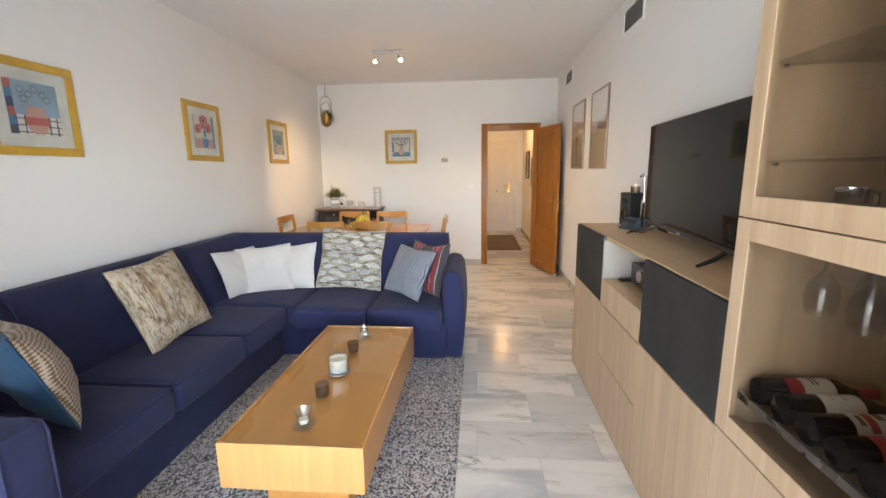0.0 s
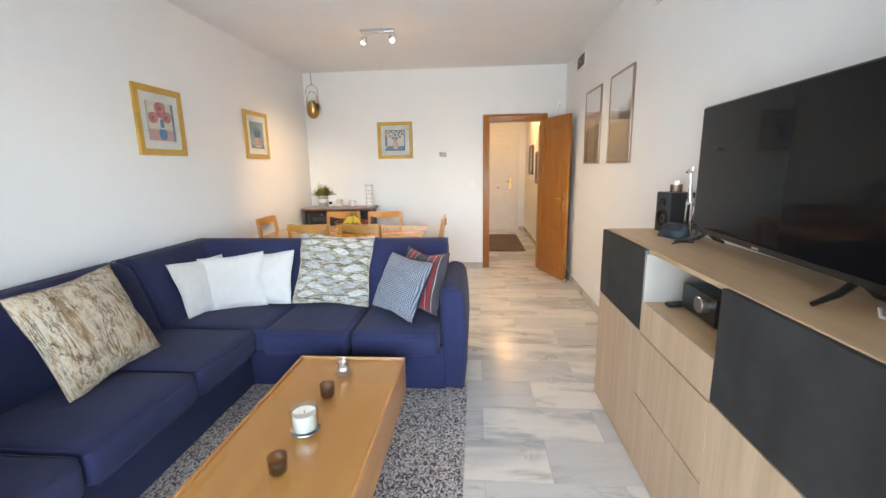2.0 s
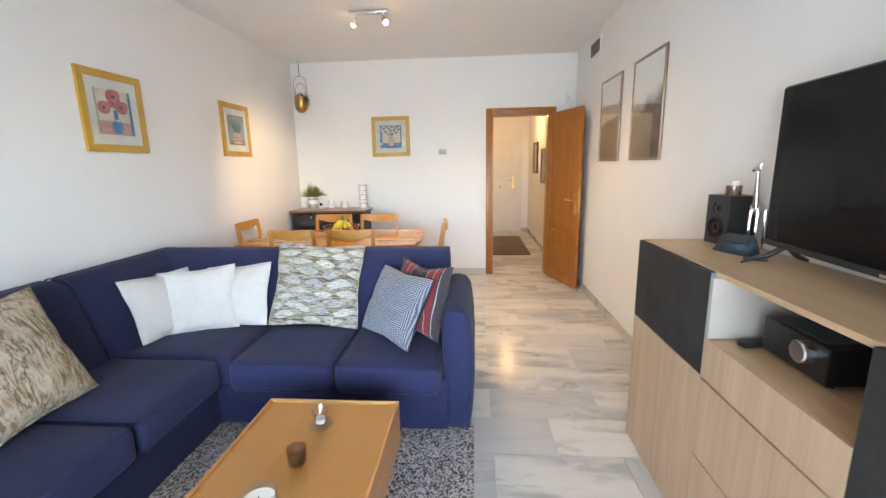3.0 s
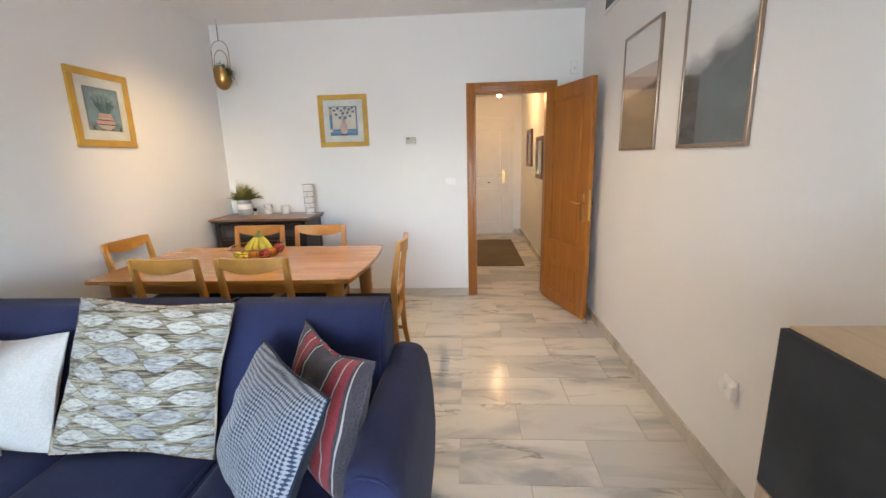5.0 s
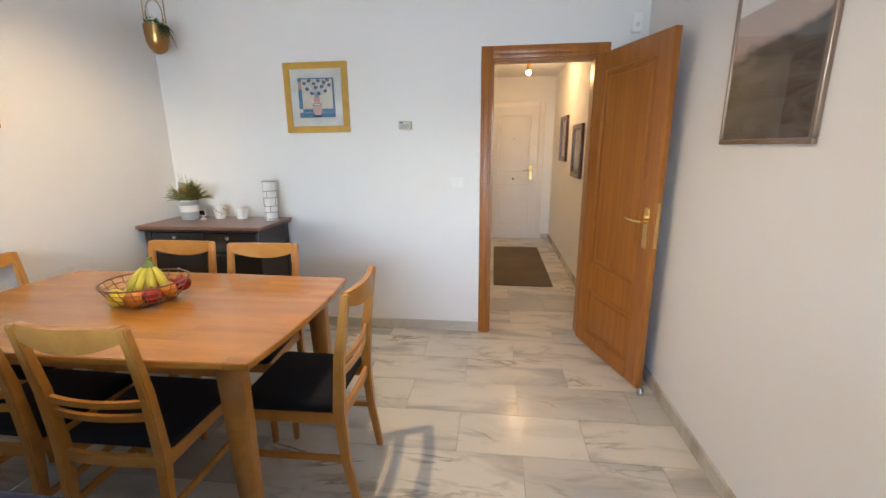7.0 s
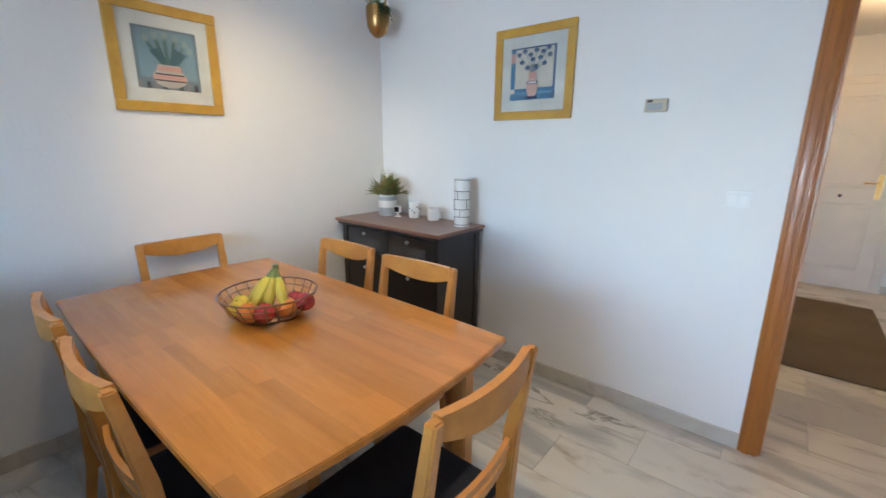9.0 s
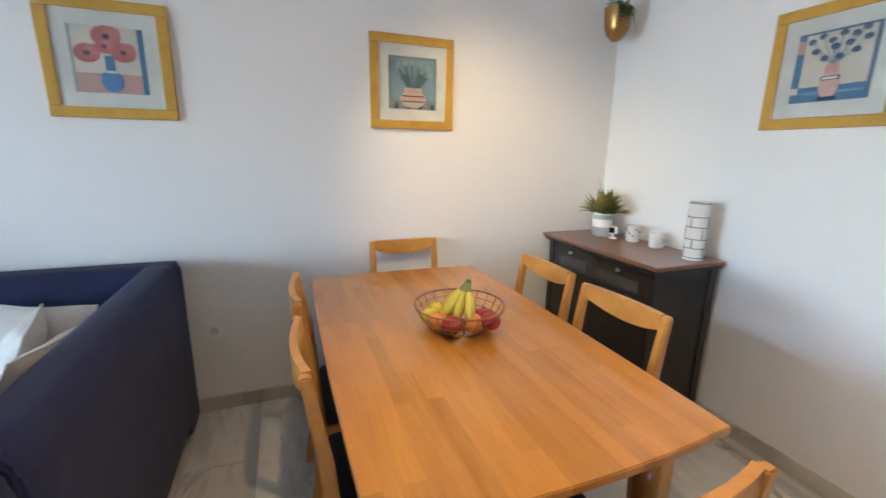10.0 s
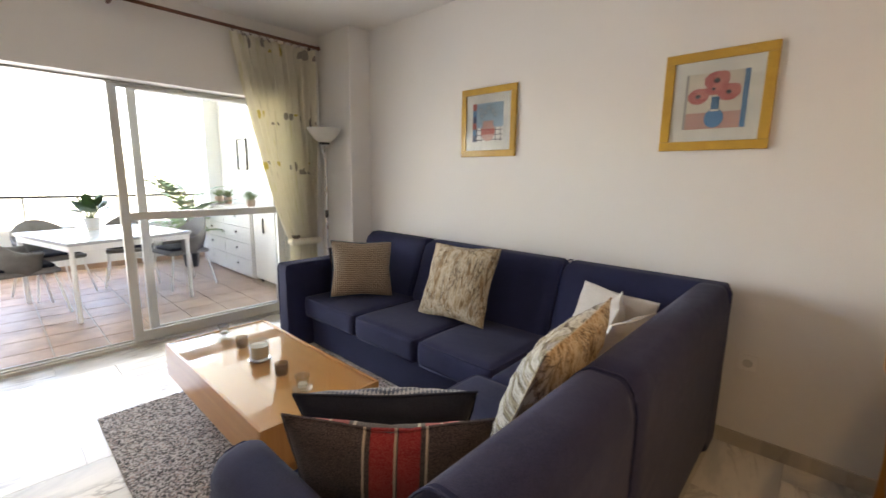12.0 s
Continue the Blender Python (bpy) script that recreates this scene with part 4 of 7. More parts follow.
# yaw turns the cushion's face, which looks along -Y; lean tips its top backwards
cushion("cushion", "large bark-print velvet cushion in cream and brown leaning on the sofa", 0.545, 0.505, 0.17, BARK, pose(-1.64, 2.151, 0.452, -23.5, -2.1, 92), 3)
cushion("cushion", "large leaf-print cushion in white, grey and green on the sofa", 0.54, 0.515, 0.19, LEAFY, pose(-0.94, 3.155, 0.455, -23.6, 4.0, 3.8), 5, BARK)
cushion("cushion", "white square cotton cushion in the sofa corner", 0.445, 0.39, 0.13, WHITECLOTH, pose(-1.610, 3.080, 0.442, -22, -3.9, 17.7), 7)
cushion("cushion", "white square cotton cushion behind two others in the sofa corner", 0.45, 0.395, 0.13, WHITECLOTH, pose(-1.455, 3.175, 0.440, -25.8, -5.9, -4), 8)
cushion("cushion", "white square cotton cushion leaning on the long backrest", 0.44, 0.38, 0.13, WHITECLOTH, pose(-1.735, 3.075, 0.446, -25.3, 2.2, 74.8), 9)
cushion("cushion", "blue-grey diamond knit cushion with navy back on the sofa", 0.475, 0.40, 0.16, KNIT, pose(-0.470, 2.972, 0.462, -28, 0.5, -45.3), 11, DARK_BACK)
cushion("cushion", "dark wool cushion with red stripes against the armrest", 0.47, 0.42, 0.15, STRIPED, pose(-0.325, 3.130, 0.442, -17.5, -1.5, -45.8), 13, STRIPED_BACK, 0.4)
cushion("cushion", "tan knitted cushion with petrol blue back against the armrest", 0.47, 0.435, 0.20, KNIT_TAN, pose(-1.570, 1.318, 0.450, -18.6, 2.4, 148), 15, NAVY_BACK)
cushion("cushion", "dark wool cushion with red stripes behind another cushion", 0.44, 0.36, 0.10, STRIPED, pose(-1.70, 1.10, 0.440, -14, 0, 160), 17)

# ---------------------------------------------------------------- rug and coffee table
single("rug", soft_box(-1.62, 0.035, 1.03, 2.90, 0.0, 0.018, 0.009, cuts=5), RUG, "grey, black and white flecked pile rug on marble", "rug")

CX0, CX1, CY0, CY1, CZ = -0.848, -0.282, 1.208, 2.425, 0.418
ct = thing("coffee_table", "low rectangular cherry veneer coffee table with glass top", "coffee table")
RIM = 0.013
part("long_side", box(CX0, CX0 + RIM, CY0 + RIM + 0.001, CY1 - RIM - 0.001, 0.225, CZ, 0.002), CHERRY, ct)
part("long_side", box(CX1 - RIM, CX1, CY0 + RIM + 0.001, CY1 - RIM - 0.001, 0.225, CZ, 0.002), CHERRY, ct)
part("end_side", box(CX0, CX1, CY0, CY0 + RIM, 0.225, CZ, 0.002), CHERRY_END, ct)
part("end_side", box(CX0, CX1, CY1 - RIM, CY1, 0.225, CZ, 0.002), CHERRY_END, ct)
part("top_panel", box(CX0 + RIM, CX1 - RIM, CY0 + RIM, CY1 - RIM, 0.385, 0.405, 0.001), CHERRY_TOP_LIT, ct)
tg = part("glass_top", box(CX0 + RIM + 0.002, CX1 - RIM - 0.002, CY0 + RIM + 0.002, CY1 - RIM - 0.002, 0.4065, 0.4135, 0), TABLEGLASS, ct, "clear glass sheet set into the top")
tg.visible_shadow = False
part("bottom_panel", box(CX0 + 0.022, CX1 - 0.022, CY0 + 0.022, CY1 - 0.022, 0.228, 0.246, 0), CHERRY, ct)
b = box(CX0 + 0.11, CX1 - 0.11, CY0 + 0.13, CY0 + 0.16, 0.016, 0.228, 0.003)
part("plinth_board", b, CHERRY, ct)
part("plinth_board", box(CX0 + 0.11, CX1 - 0.11, CY1 - 0.16, CY1 - 0.13, 0.016, 0.228, 0.003), CHERRY, ct)
part("plinth_board", box(CX0 + 0.11, CX0 + 0.135, CY0 + 0.16, CY1 - 0.16, 0.016, 0.228, 0.003), CHERRY, ct)
part("plinth_board", box(CX1 - 0.135, CX1 - 0.11, CY0 + 0.16, CY1 - 0.16, 0.016, 0.228, 0.003), CHERRY, ct)

TOPZ = 0.4145


def votive(x, y, label, glass_mat, wax_mat):
    g = thing("tealight_holder", label, "candle holder", pose(x, y, TOPZ), "candle holders on the coffee table")
    part("glass", lathe([(0.0, 0.0), (0.026, 0.0), (0.031, 0.006), (0.033, 0.06), (0.030, 0.06), (0.027, 0.010), (0.0, 0.009)], 24), glass_mat, g)
    part("tealight", lathe([(0.0, 0.0105), (0.019, 0.0105), (0.019, 0.026), (0.0, 0.025)], 20), wax_mat, g)


def clear_holder(x, y):
    g = thing("tealight_holder", "clear glass tealight holder with saucer foot", "candle holder", pose(x, y, TOPZ), "candle holders on the coffee table")
    part("saucer", lathe([(0, 0), (0.038, 0), (0.046, 0.008), (0.045, 0.012), (0.030, 0.007), (0, 0.007)], 26), HOLDERGLASS, g)
    part("bowl", lathe([(0, 0.009), (0.016, 0.009), (0.024, 0.020), (0.026, 0.052), (0.034, 0.072), (0.032, 0.072), (0.024, 0.052), (0.021, 0.024), (0, 0.016)], 26), HOLDERGLASS, g)
    part("tealight", lathe([(0, 0.018), (0.0185, 0.018), (0.0185, 0.034), (0, 0.033)], 20), WAX, g)


clear_holder(-0.556, 1.335)
votive(-0.566, 1.565, "smoked glass tealight holder", SMOKE, CHROME)
votive(-0.563, 2.035, "smoked glass tealight holder", SMOKE, CHROME)
clear_holder(-0.557, 2.245)
cd = thing("candle", "thick ivory candle in a glass on a steel dish", "candle", pose(-0.565, 1.79, TOPZ))
part("dish", lathe([(0, 0), (0.050, 0), (0.057, 0.007), (0.055, 0.010), (0.046, 0.005), (0, 0.005)], 30), STEEL, cd)
part("glass", lathe([(0, 0.007), (0.044, 0.007), (0.049, 0.014), (0.051, 0.10), (0.049, 0.10), (0.046, 0.016), (0, 0.011)], 30), HOLDERGLASS, cd)
part("wax", lathe([(0, 0.0115), (0.0445, 0.014), (0.0455, 0.078), (0.030, 0.075), (0, 0.074)], 30), WAX, cd)
part("wick", tube([(0, 0, 0.072), (0.002, 0, 0.088)], 0.0012, 6), BLACK, cd)

# ---------------------------------------------------------------- wall units by the television
FX, BXW = 0.835, X1 - 0.004
YA, YB, YC, YD, YE = 2.865, 2.243, 1.660, 1.060, 0.462
TZ = 1.037


def carcass(parent, y0, y1, z0, z1, x0=FX + 0.020, inner=OAK):
    """Sides, bottom, top and back of a cabinet unit; y0 < y1."""
    t = 0.017
    part("side_panel", box(x0, BXW, y0, y0 + t, z0, z1, 0.001), OAK, parent)
    part("side_panel", box(x0, BXW, y1 - t, y1, z0, z1, 0.001), OAK, parent)
    part("bottom_panel", box(x0, BXW, y0 + t, y1 - t, z0, z0 + t, 0.001), inner, parent)
    part("top_panel", box(x0, BXW, y0 + t, y1 - t, z1 - t, z1, 0.001), inner, parent)
    part("back_panel", box(BXW - 0.008, BXW, y0 + t, y1 - t, z0 + t, z1 - t, 0), inner, parent)


def front(parent, name, y0, y1, z0, z1, material, label=""):
    return part(name, box(FX, FX + 0.0185, y0 + 0.0015, y1 - 0.0015, z0 + 0.0015, z1 - 0.0015, 0.0012), material, parent, label)


for y0, y1, group in ((YB, YA, "wall units"), (YD, YC, "wall units")):
    cb = thing("cabinet", "oak-effect cabinet with a dark slate-effect upper door", "cabinet", group=group)
    carcass(cb, y0, y1, 0.004, 0.655)
    carcass(cb, y0, y1, 0.656, 1.018)
    front(cb, "door", y0, y1, 0.006, 0.658, OAK)
    dd = front(cb, "upper_door", y0, y1, 0.660, TZ - 0.002, SLATE, "dark grey slate-effect door")
    part("door_edge", box(FX + 0.0015, FX + 0.017, y0 + 0.0005, y0 + 0.0013, 0.664, TZ - 0.006, 0), SLATE_EDGE, dd)
cb = thing("cabinet", "oak-effect cabinet with two drawers below an open niche", "cabinet", group="wall units")
carcass(cb, YC, YB, 0.004, 0.655)
part("niche_floor", box(FX + 0.020, BXW, YC, YB, 0.782, 0.800, 0.001), OAK_TOP, cb)
front(cb, "fascia", YC, YB, 0.655, 0.803, OAK)
part("niche_side", box(FX + 0.002, BXW, YB - 0.017, YB, 0.801, 1.016, 0.001), SHADED_BOARD, cb, "white inner side of the niche, shade in its colour")
part("niche_side", box(FX + 0.022, BXW, YC, YC + 0.017, 0.801, 1.016, 0.001), OAK, cb)
part("niche_back", box(BXW - 0.008, BXW, YC + 0.017, YB - 0.017, 0.801, 1.016, 0), OAK, cb)
front(cb, "drawer", YC, YB, 0.006, 0.352, OAK)
front(cb, "drawer", YC, YB, 0.355, 0.651, OAK)
wt = thing("worktop", "long pale oak top board across the wall units", "worktop")
part("top_board", box(FX + 0.0215, BXW, YD + 0.002, YA - 0.002, 1.019, TZ, 0.0015), OAK_TOP, wt)
part("edge_band", box(FX + 0.0195, FX + 0.0212, YD + 0.002, YA, 1.0192, TZ - 0.0003, 0.0004), OAK_TOP, wt)
part("edge_band", box(FX + 0.0215, BXW, YA - 0.0018, YA, 1.0192, TZ - 0.0003, 0.0004), OAK_TOP, wt)

vt = thing("display_cabinet", "tall oak-effect display cabinet with two glass doors", "display cabinet")
VTOP, VMID = 1.96, 1.279
carcass(vt, YE, YD, 0.004, 0.662)
carcass(vt, YE, YD, 0.664, VMID - 0.001)
carcass(vt, YE, YD, VMID + 0.001, VTOP)
front(vt, "door", YE, YD, 0.006, 0.663, OAK)
for z0, z1 in ((0.667, VMID - 0.002), (VMID + 0.002, VTOP)):
    gd = part("glass_door", box(FX, FX + 0.02, YD - 0.056, YD - 0.0015, z0, z1, 0.0015), OAK, vt, "oak-framed glass door")
    part("door_stile", box(FX, FX + 0.02, YE + 0.0015, YE + 0.056, z0, z1, 0.0015), OAK, gd)
    part("door_rail", box(FX, FX + 0.02, YE + 0.056, YD - 0.056, z0, z0 + 0.056, 0.0015), OAK, gd)
    part("door_rail", box(FX, FX + 0.02, YE + 0.056, YD - 0.056, z1 - 0.056, z1, 0.0015), OAK, gd)
    pn = part("pane", box(FX + 0.0015, FX + 0.0045, YE + 0.056, YD - 0.056, z0 + 0.056, z1 - 0.056, 0), CABGLASS, gd)
for z in (1.425, 1.662):
    sh = part("glass_shelf", box(FX + 0.03, BXW - 0.012, YE + 0.019, YD - 0.019, z - 0.006, z, 0.001), GLASS, vt)
    for x in (FX + 0.06, BXW - 0.06):
        part("shelf_pin", tube([(x, YD - 0.017, z - 0.010), (x, YD - 0.034, z - 0.010)], 0.0035, 8), STEEL, sh)
part("glass_rack", box(FX + 0.05, BXW - 0.02, YE + 0.03, YD - 0.03, VMID - 0.03, VMID - 0.02, 0.002), STEEL, vt)

# bottles lying side by side on a slatted rack
part("bottle_rack", box(FX + 0.035, FX + 0.045, YE + 0.018, YD - 0.018, 0.766, 0.788, 0.001), STEEL, vt, "low metal rail that holds the bottles")
part("rack_shelf", box(FX + 0.046, BXW - 0.012, YE + 0.018, YD - 0.018, 0.765, 0.772, 0.001), OAK, vt)
B_PROFILE = [(0, 0.006), (0.026, 0.0), (0.036, 0.004), (0.0375, 0.02), (0.0375, 0.185), (0.034, 0.205), (0.018, 0.235), (0.0145, 0.25), (0.0145, 0.295), (0, 0.297)]
for i in range(6):
    y = YD - 0.075 - i * 0.0855
    w = thing("wine_bottle", ("red wine bottle lying down, label with a red band", "red wine bottle lying down with a pale paper label", "red wine bottle lying down, printed label with red stripe")[i % 3], "wine bottle", pose(FX + 0.055, y, 0.8105, 90, 0, 90), "bottles in the display cabinet")
    part("bottle", lathe(B_PROFILE, 28), BOTTLE, w)
    part("capsule", lathe([(0.0152, 0.240), (0.0152, 0.298), (0, 0.2985)], 20), LABEL_RED if i % 3 != 1 else BOTTLE, w)

    def band(z0, z1, a0, a1, r, m, name):
        bb = bmesh.new()
        n = 32
        lo = [bb.verts.new((r * math.cos(a0 + (a1 - a0) * k / n), r * math.sin(a0 + (a1 - a0) * k / n), z0)) for k in range(n + 1)]
        hi = [bb.verts.new((r * math.cos(a0 + (a1 - a0) * k / n), r * math.sin(a0 + (a1 - a0) * k / n), z1)) for k in range(n + 1)]
        for k in range(n):
            bb.faces.new((lo[k], lo[k + 1], hi[k + 1], hi[k]))
        ob = link(name, bb, m)
        ob.parent = w
        return ob

    band(0.085, 0.178, 0.2, 2.94, 0.0379, LABEL, "label")
    if i % 3 == 0:
        band(0.062, 0.100, 0.2, 2.94, 0.0381, LABEL_RED, "label_band")
        for z in (0.125, 0.136):
            band(z, z + 0.005, 1.05, 2.1, 0.0381, INK, "print_bar")
    elif i % 3 == 1:
        for z in (0.112, 0.140):
            band(z, z + 0.003, 1.2, 1.95, 0.0381, GILT_INK, "print_bar")
    else:
        band(0.116, 0.134, 0.4, 2.7, 0.0381, LABEL_RED, "print_bar")
        band(0.098, 0.110, 1.5, 2.3, 0.0381, GILT_INK, "print_bar")
        band(0.142, 0.158, 1.2, 1.9, 0.0381, GILT_INK, "print_bar")

# stemmed glasses hanging upside down from the rack
WG = [(0, 0), (0.030, -0.001), (0.004, -0.008), (0.0035, -0.075), (0.012, -0.088), (0.030, -0.115), (0.034, -0.145), (0.029, -0.185)]
for i, (x, y) in enumerate([(0.95, 0.90), (0.95, 0.78), (0.95, 0.66), (1.08, 0.92), (1.08, 0.80), (1.08, 0.68), (0.95, 0.55)]):
    g = thing("wine_glass", "clear stemmed wine glass hanging upside down", "wine glass", pose(x, y, VMID - 0.031), "hanging glasses")
    part("glass", lathe(WG, 20, open_end=True), HOLDERGLASS, g)
# things on the glass shelves
for x, y in ((0.98, 0.90), (1.06, 0.80), (0.98, 0.70)):
    g = thing("glass_cup", "small silvery glass cup with a handle", "cup", pose(x, y, VMID + 0.020))
    part("cup", lathe([(0, 0), (0.030, 0), (0.034, 0.006), (0.036, 0.062), (0.034, 0.062), (0.031, 0.008), (0, 0.005)], 24), CHROME, g)
    part("cup_handle", tube([(0.033, 0, 0.052), (0.058, 0, 0.050), (0.060, 0, 0.022), (0.033, 0, 0.014)], 0.004, 8), CHROME, g)
pf = thing("photo_frame", "small dark photo frame on a glass shelf", "picture frame", pose(1.06, 0.74, 1.663, -8, 0, -40))
part("frame_border", box(-0.07, 0.07, 0, 0.014, 0, 0.17, 0.004), BLACK, pf)
part("photo", box(-0.055, 0.055, -0.003, 0.0, 0.015, 0.155, 0), GREYGLAZE, pf)
cr = thing("chrome_stand", "bent chrome ornament on a glass shelf", "ornament", pose(0.98, 0.66, 1.663))
part("foot", lathe([(0, 0), (0.035, 0), (0.035, 0.006), (0, 0.008)], 20), CHROME, cr)
part("bow", tube([(-0.02, 0, 0.008), (-0.022, 0, 0.11), (0, 0, 0.14), (0.03, 0, 0.15)], 0.006, 8), CHROME, cr)

# television on two splayed feet
tv_yaw = math.degrees(math.atan2(1.12 - 1.05, 2.444 - 1.40))
tv = thing("television", "large switched-off flat television on splayed black feet", "television", pose(1.085, 1.922, TZ, 0, 0, -90 - tv_yaw))
TW, TB, TT = 0.523, 0.058, 0.612
part("housing", box(-TW, TW, 0.006, 0.045, TB, TT, 0.006), BLACK, tv)
part("rear_box", box(-0.36, 0.36, 0.045, 0.075, TB + 0.04, TB + 0.30, 0.01), BLACK, tv)
part("screen", box(-TW + 0.008, TW - 0.008, 0.0, 0.0055, TB + 0.020, TT - 0.008, 0.0008), SCREEN, tv, "black reflective screen")
part("bezel", box(-TW, TW, -0.002, 0.0055, TB, TB + 0.019, 0.001), BLACK, tv)
part("side_trim", box(TW + 0.0003, TW + 0.003, 0.0, 0.03, TB, TT, 0.001), STEEL, tv)
part("badge", box(-0.02, 0.02, -0.0035, -0.002, TB + 0.004, TB + 0.012, 0), STEEL, tv, "small silver badge")
for s in (-1, 1):
    ft = part("foot", tube([(s * 0.42, 0.022, TB + 0.01), (s * 0.43, -0.03, 0.030), (s * 0.45, -0.10, 0.008)], [0.011, 0.010, 0.007], 8), BLACK, tv)
    part("foot_rear", tube([(s * 0.42, 0.022, TB + 0.01), (s * 0.43, 0.06, 0.030), (s * 0.45, 0.11, 0.008)], [0.011, 0.010, 0.007], 8), BLACK, ft)

# loudspeaker, dock, giraffe, receiver
sp = thing("loudspeaker", "black bookshelf loudspeaker on the oak top", "loudspeaker", pose(1.165, 2.742, TZ, 0, 0, -82))
part("cabinet", box(-0.066, 0.066, -0.06, 0.07, 0, 0.215, 0.004), BLACK, sp)
part("baffle", box(-0.064, 0.064, -0.0625, -0.0595, 0.002, 0.213, 0.001), DARKGREY, sp)
part("woofer", lathe([(0, 0.004), (0.020, 0.002), (0.042, 0.009), (0.048, 0.007), (0.048, 0)], 28), GLOSSBLACK, sp).matrix_basis = pose(0, -0.060, 0.075, 90, 0, 0)
part("tweeter", lathe([(0, 0.007), (0.010, 0.006), (0.016, 0.002), (0.024, 0.005), (0.024, 0)], 24), GLOSSBLACK, sp).matrix_basis = pose(0, -0.060, 0.160, 90, 0, 0)
cp = thing("tealight_holder", "smoked glass tealight holder on the loudspeaker", "candle holder", pose(1.165, 2.735, TZ + 0.206))
part("glass", lathe([(0, 0), (0.026, 0), (0.030, 0.005), (0.031, 0.05), (0.029, 0.05), (0.027, 0.008), (0, 0.006)], 24), SMOKE, cp)
part("tealight", lathe([(0, 0.0075), (0.017, 0.0075), (0.017, 0.068), (0, 0.070)], 20), WAX, cp)
dk = thing("speaker_dock", "small blue-grey wedge-shaped wireless speaker", "speaker", pose(1.085, 2.545, TZ, 0, 0, -70))
b = bmesh.new()
bmesh.ops.create_cube(b, size=1)
for v in b.verts:
    top = v.co.z > 0
    v.co = Vector((v.co.x * (0.12 if top else 0.15), v.co.y * (0.022 if top else 0.085) + (0.02 if top else 0), (v.co.z + 0.5) * 0.072))
bmesh.ops.bevel(b, geom=list(b.edges), offset=0.006, segments=2, affect="EDGES")
part("shell", b, TEAL, dk)
part("grille", box(-0.06, 0.06, -0.052, -0.046, 0.012, 0.040, 0.002), DARKGREY, dk).matrix_basis = pose(0, 0.008, 0.004, -38, 0, 0)

b = tube([(0, -0.020, 0.175), (0, -0.028, 0.23), (0, -0.034, 0.30), (0, -0.036, 0.325)], [0.016, 0.011, 0.008, 0.007], 10)
tube([(0, 0.035, 0.165), (0, 0.0, 0.172), (0, -0.028, 0.178)], [0.015, 0.022, 0.018], 10, b)
for x in (-0.012, 0.012):
    for y in (-0.026, 0.028):
        tube([(x, y, 0.165), (x * 1.1, y * 1.1, 0.085), (x * 1.2, y * 1.15, 0.006)], [0.009, 0.0055, 0.0055], 8, b)
        ball(0.008, (x * 1.2, y * 1.15, 0.006), (1, 1.2, 0.75), b, 8)
tube([(0, -0.032, 0.322), (0, -0.052, 0.330), (0, -0.068, 0.322)], [0.009, 0.010, 0.006], 8, b)
for x in (-0.005, 0.005):
    tube([(x, -0.034, 0.330), (x * 1.6, -0.032, 0.350)], 0.0022, 6, b)
tube([(0, 0.045, 0.165), (0, 0.052, 0.12)], 0.003, 6, b)
single("giraffe_figure", b, CHROME, "silver giraffe statuette beside the television", "statuette", pose(1.19, 2.60, TZ, 0, 0, -60))

rc = thing("receiver", "black audio receiver with a silver knob in the niche", "receiver", pose(0.962, 2.025, 0.80))
part("case", box(0.0, 0.24, -0.125, 0.125, 0.010, 0.115, 0.004), BLACK, rc)
part("top_plate", box(0.02, 0.22, -0.09, 0.09, 0.115, 0.118, 0.001), TEAL, rc)
part("knob", lathe([(0, 0.030), (0.028, 0.030), (0.032, 0.026), (0.032, 0), (0, 0)], 28), STEEL, rc, "silver volume knob").matrix_basis = pose(0.0, -0.055, 0.078, 0, -90, 0)
for y in (-0.10, 0.10):
    for x in (0.03, 0.21):
        part("foot", lathe([(0.014, 0), (0.014, 0.011), (0, 0.011)], 12), BLACK, rc).matrix_basis = pose(x, y, 0)
rm = thing("remote_control", "black remote control lying in the niche", "remote control", pose(1.00, 2.185, 0.80, 0, 0, 10))
part("shell", box(-0.09, 0.09, -0.018, 0.018, 0, 0.018, 0.005), BLACK, rm)
rm = thing("remote_control", "black remote control lying in the niche", "remote control", pose(1.10, 2.195, 0.80, 0, 0, 4))
part("shell", box(-0.08, 0.08, -0.02, 0.02, 0, 0.018, 0.005), BLACK, rm)
single("cable", tube([(1.00, 2.36, TZ + 0.004), (1.05, 2.41, TZ + 0.004), (1.10, 2.38, TZ + 0.005), (1.14, 2.46, TZ + 0.005), (1.19, 2.50, TZ + 0.004), (1.215, 2.44, TZ + 0.05)], 0.004, 6), BLACK, "thin black cable behind the television", "cable")
single("cable", tube([(1.10, 1.46, TZ + 0.004), (1.05, 1.40, TZ + 0.004), (1.06, 1.33, TZ + 0.004), (1.13, 1.29, TZ + 0.004), (1.20, 1.33, TZ + 0.004)], 0.004, 6), WHITE, "thin white cable on the oak top", "cable")

# ---------------------------------------------------------------- dining table and chairs
TX0, TX1, TY0, TY1, DZ = -2.005, -0.462, 4.175, 5.068, 0.760
tx, ty = (TX0 + TX1) / 2, (TY0 + TY1) / 2
hw, hd = (TX1 - TX0) / 2, (TY1 - TY0) / 2
out = []
for i in range(13):
    u = -1 + 2 * i / 12
    out.append((u * hw, -hd - 0.014 * (1 - u * u)))
for i in range(1, 12):
    u = -1 + 2 * i / 12
    out.append((hw + 0.030 * (1 - u * u), u * hd))
for i in range(13):
    u = 1 - 2 * i / 12
    out.append((u * hw, hd + 0.014 * (1 - u * u)))
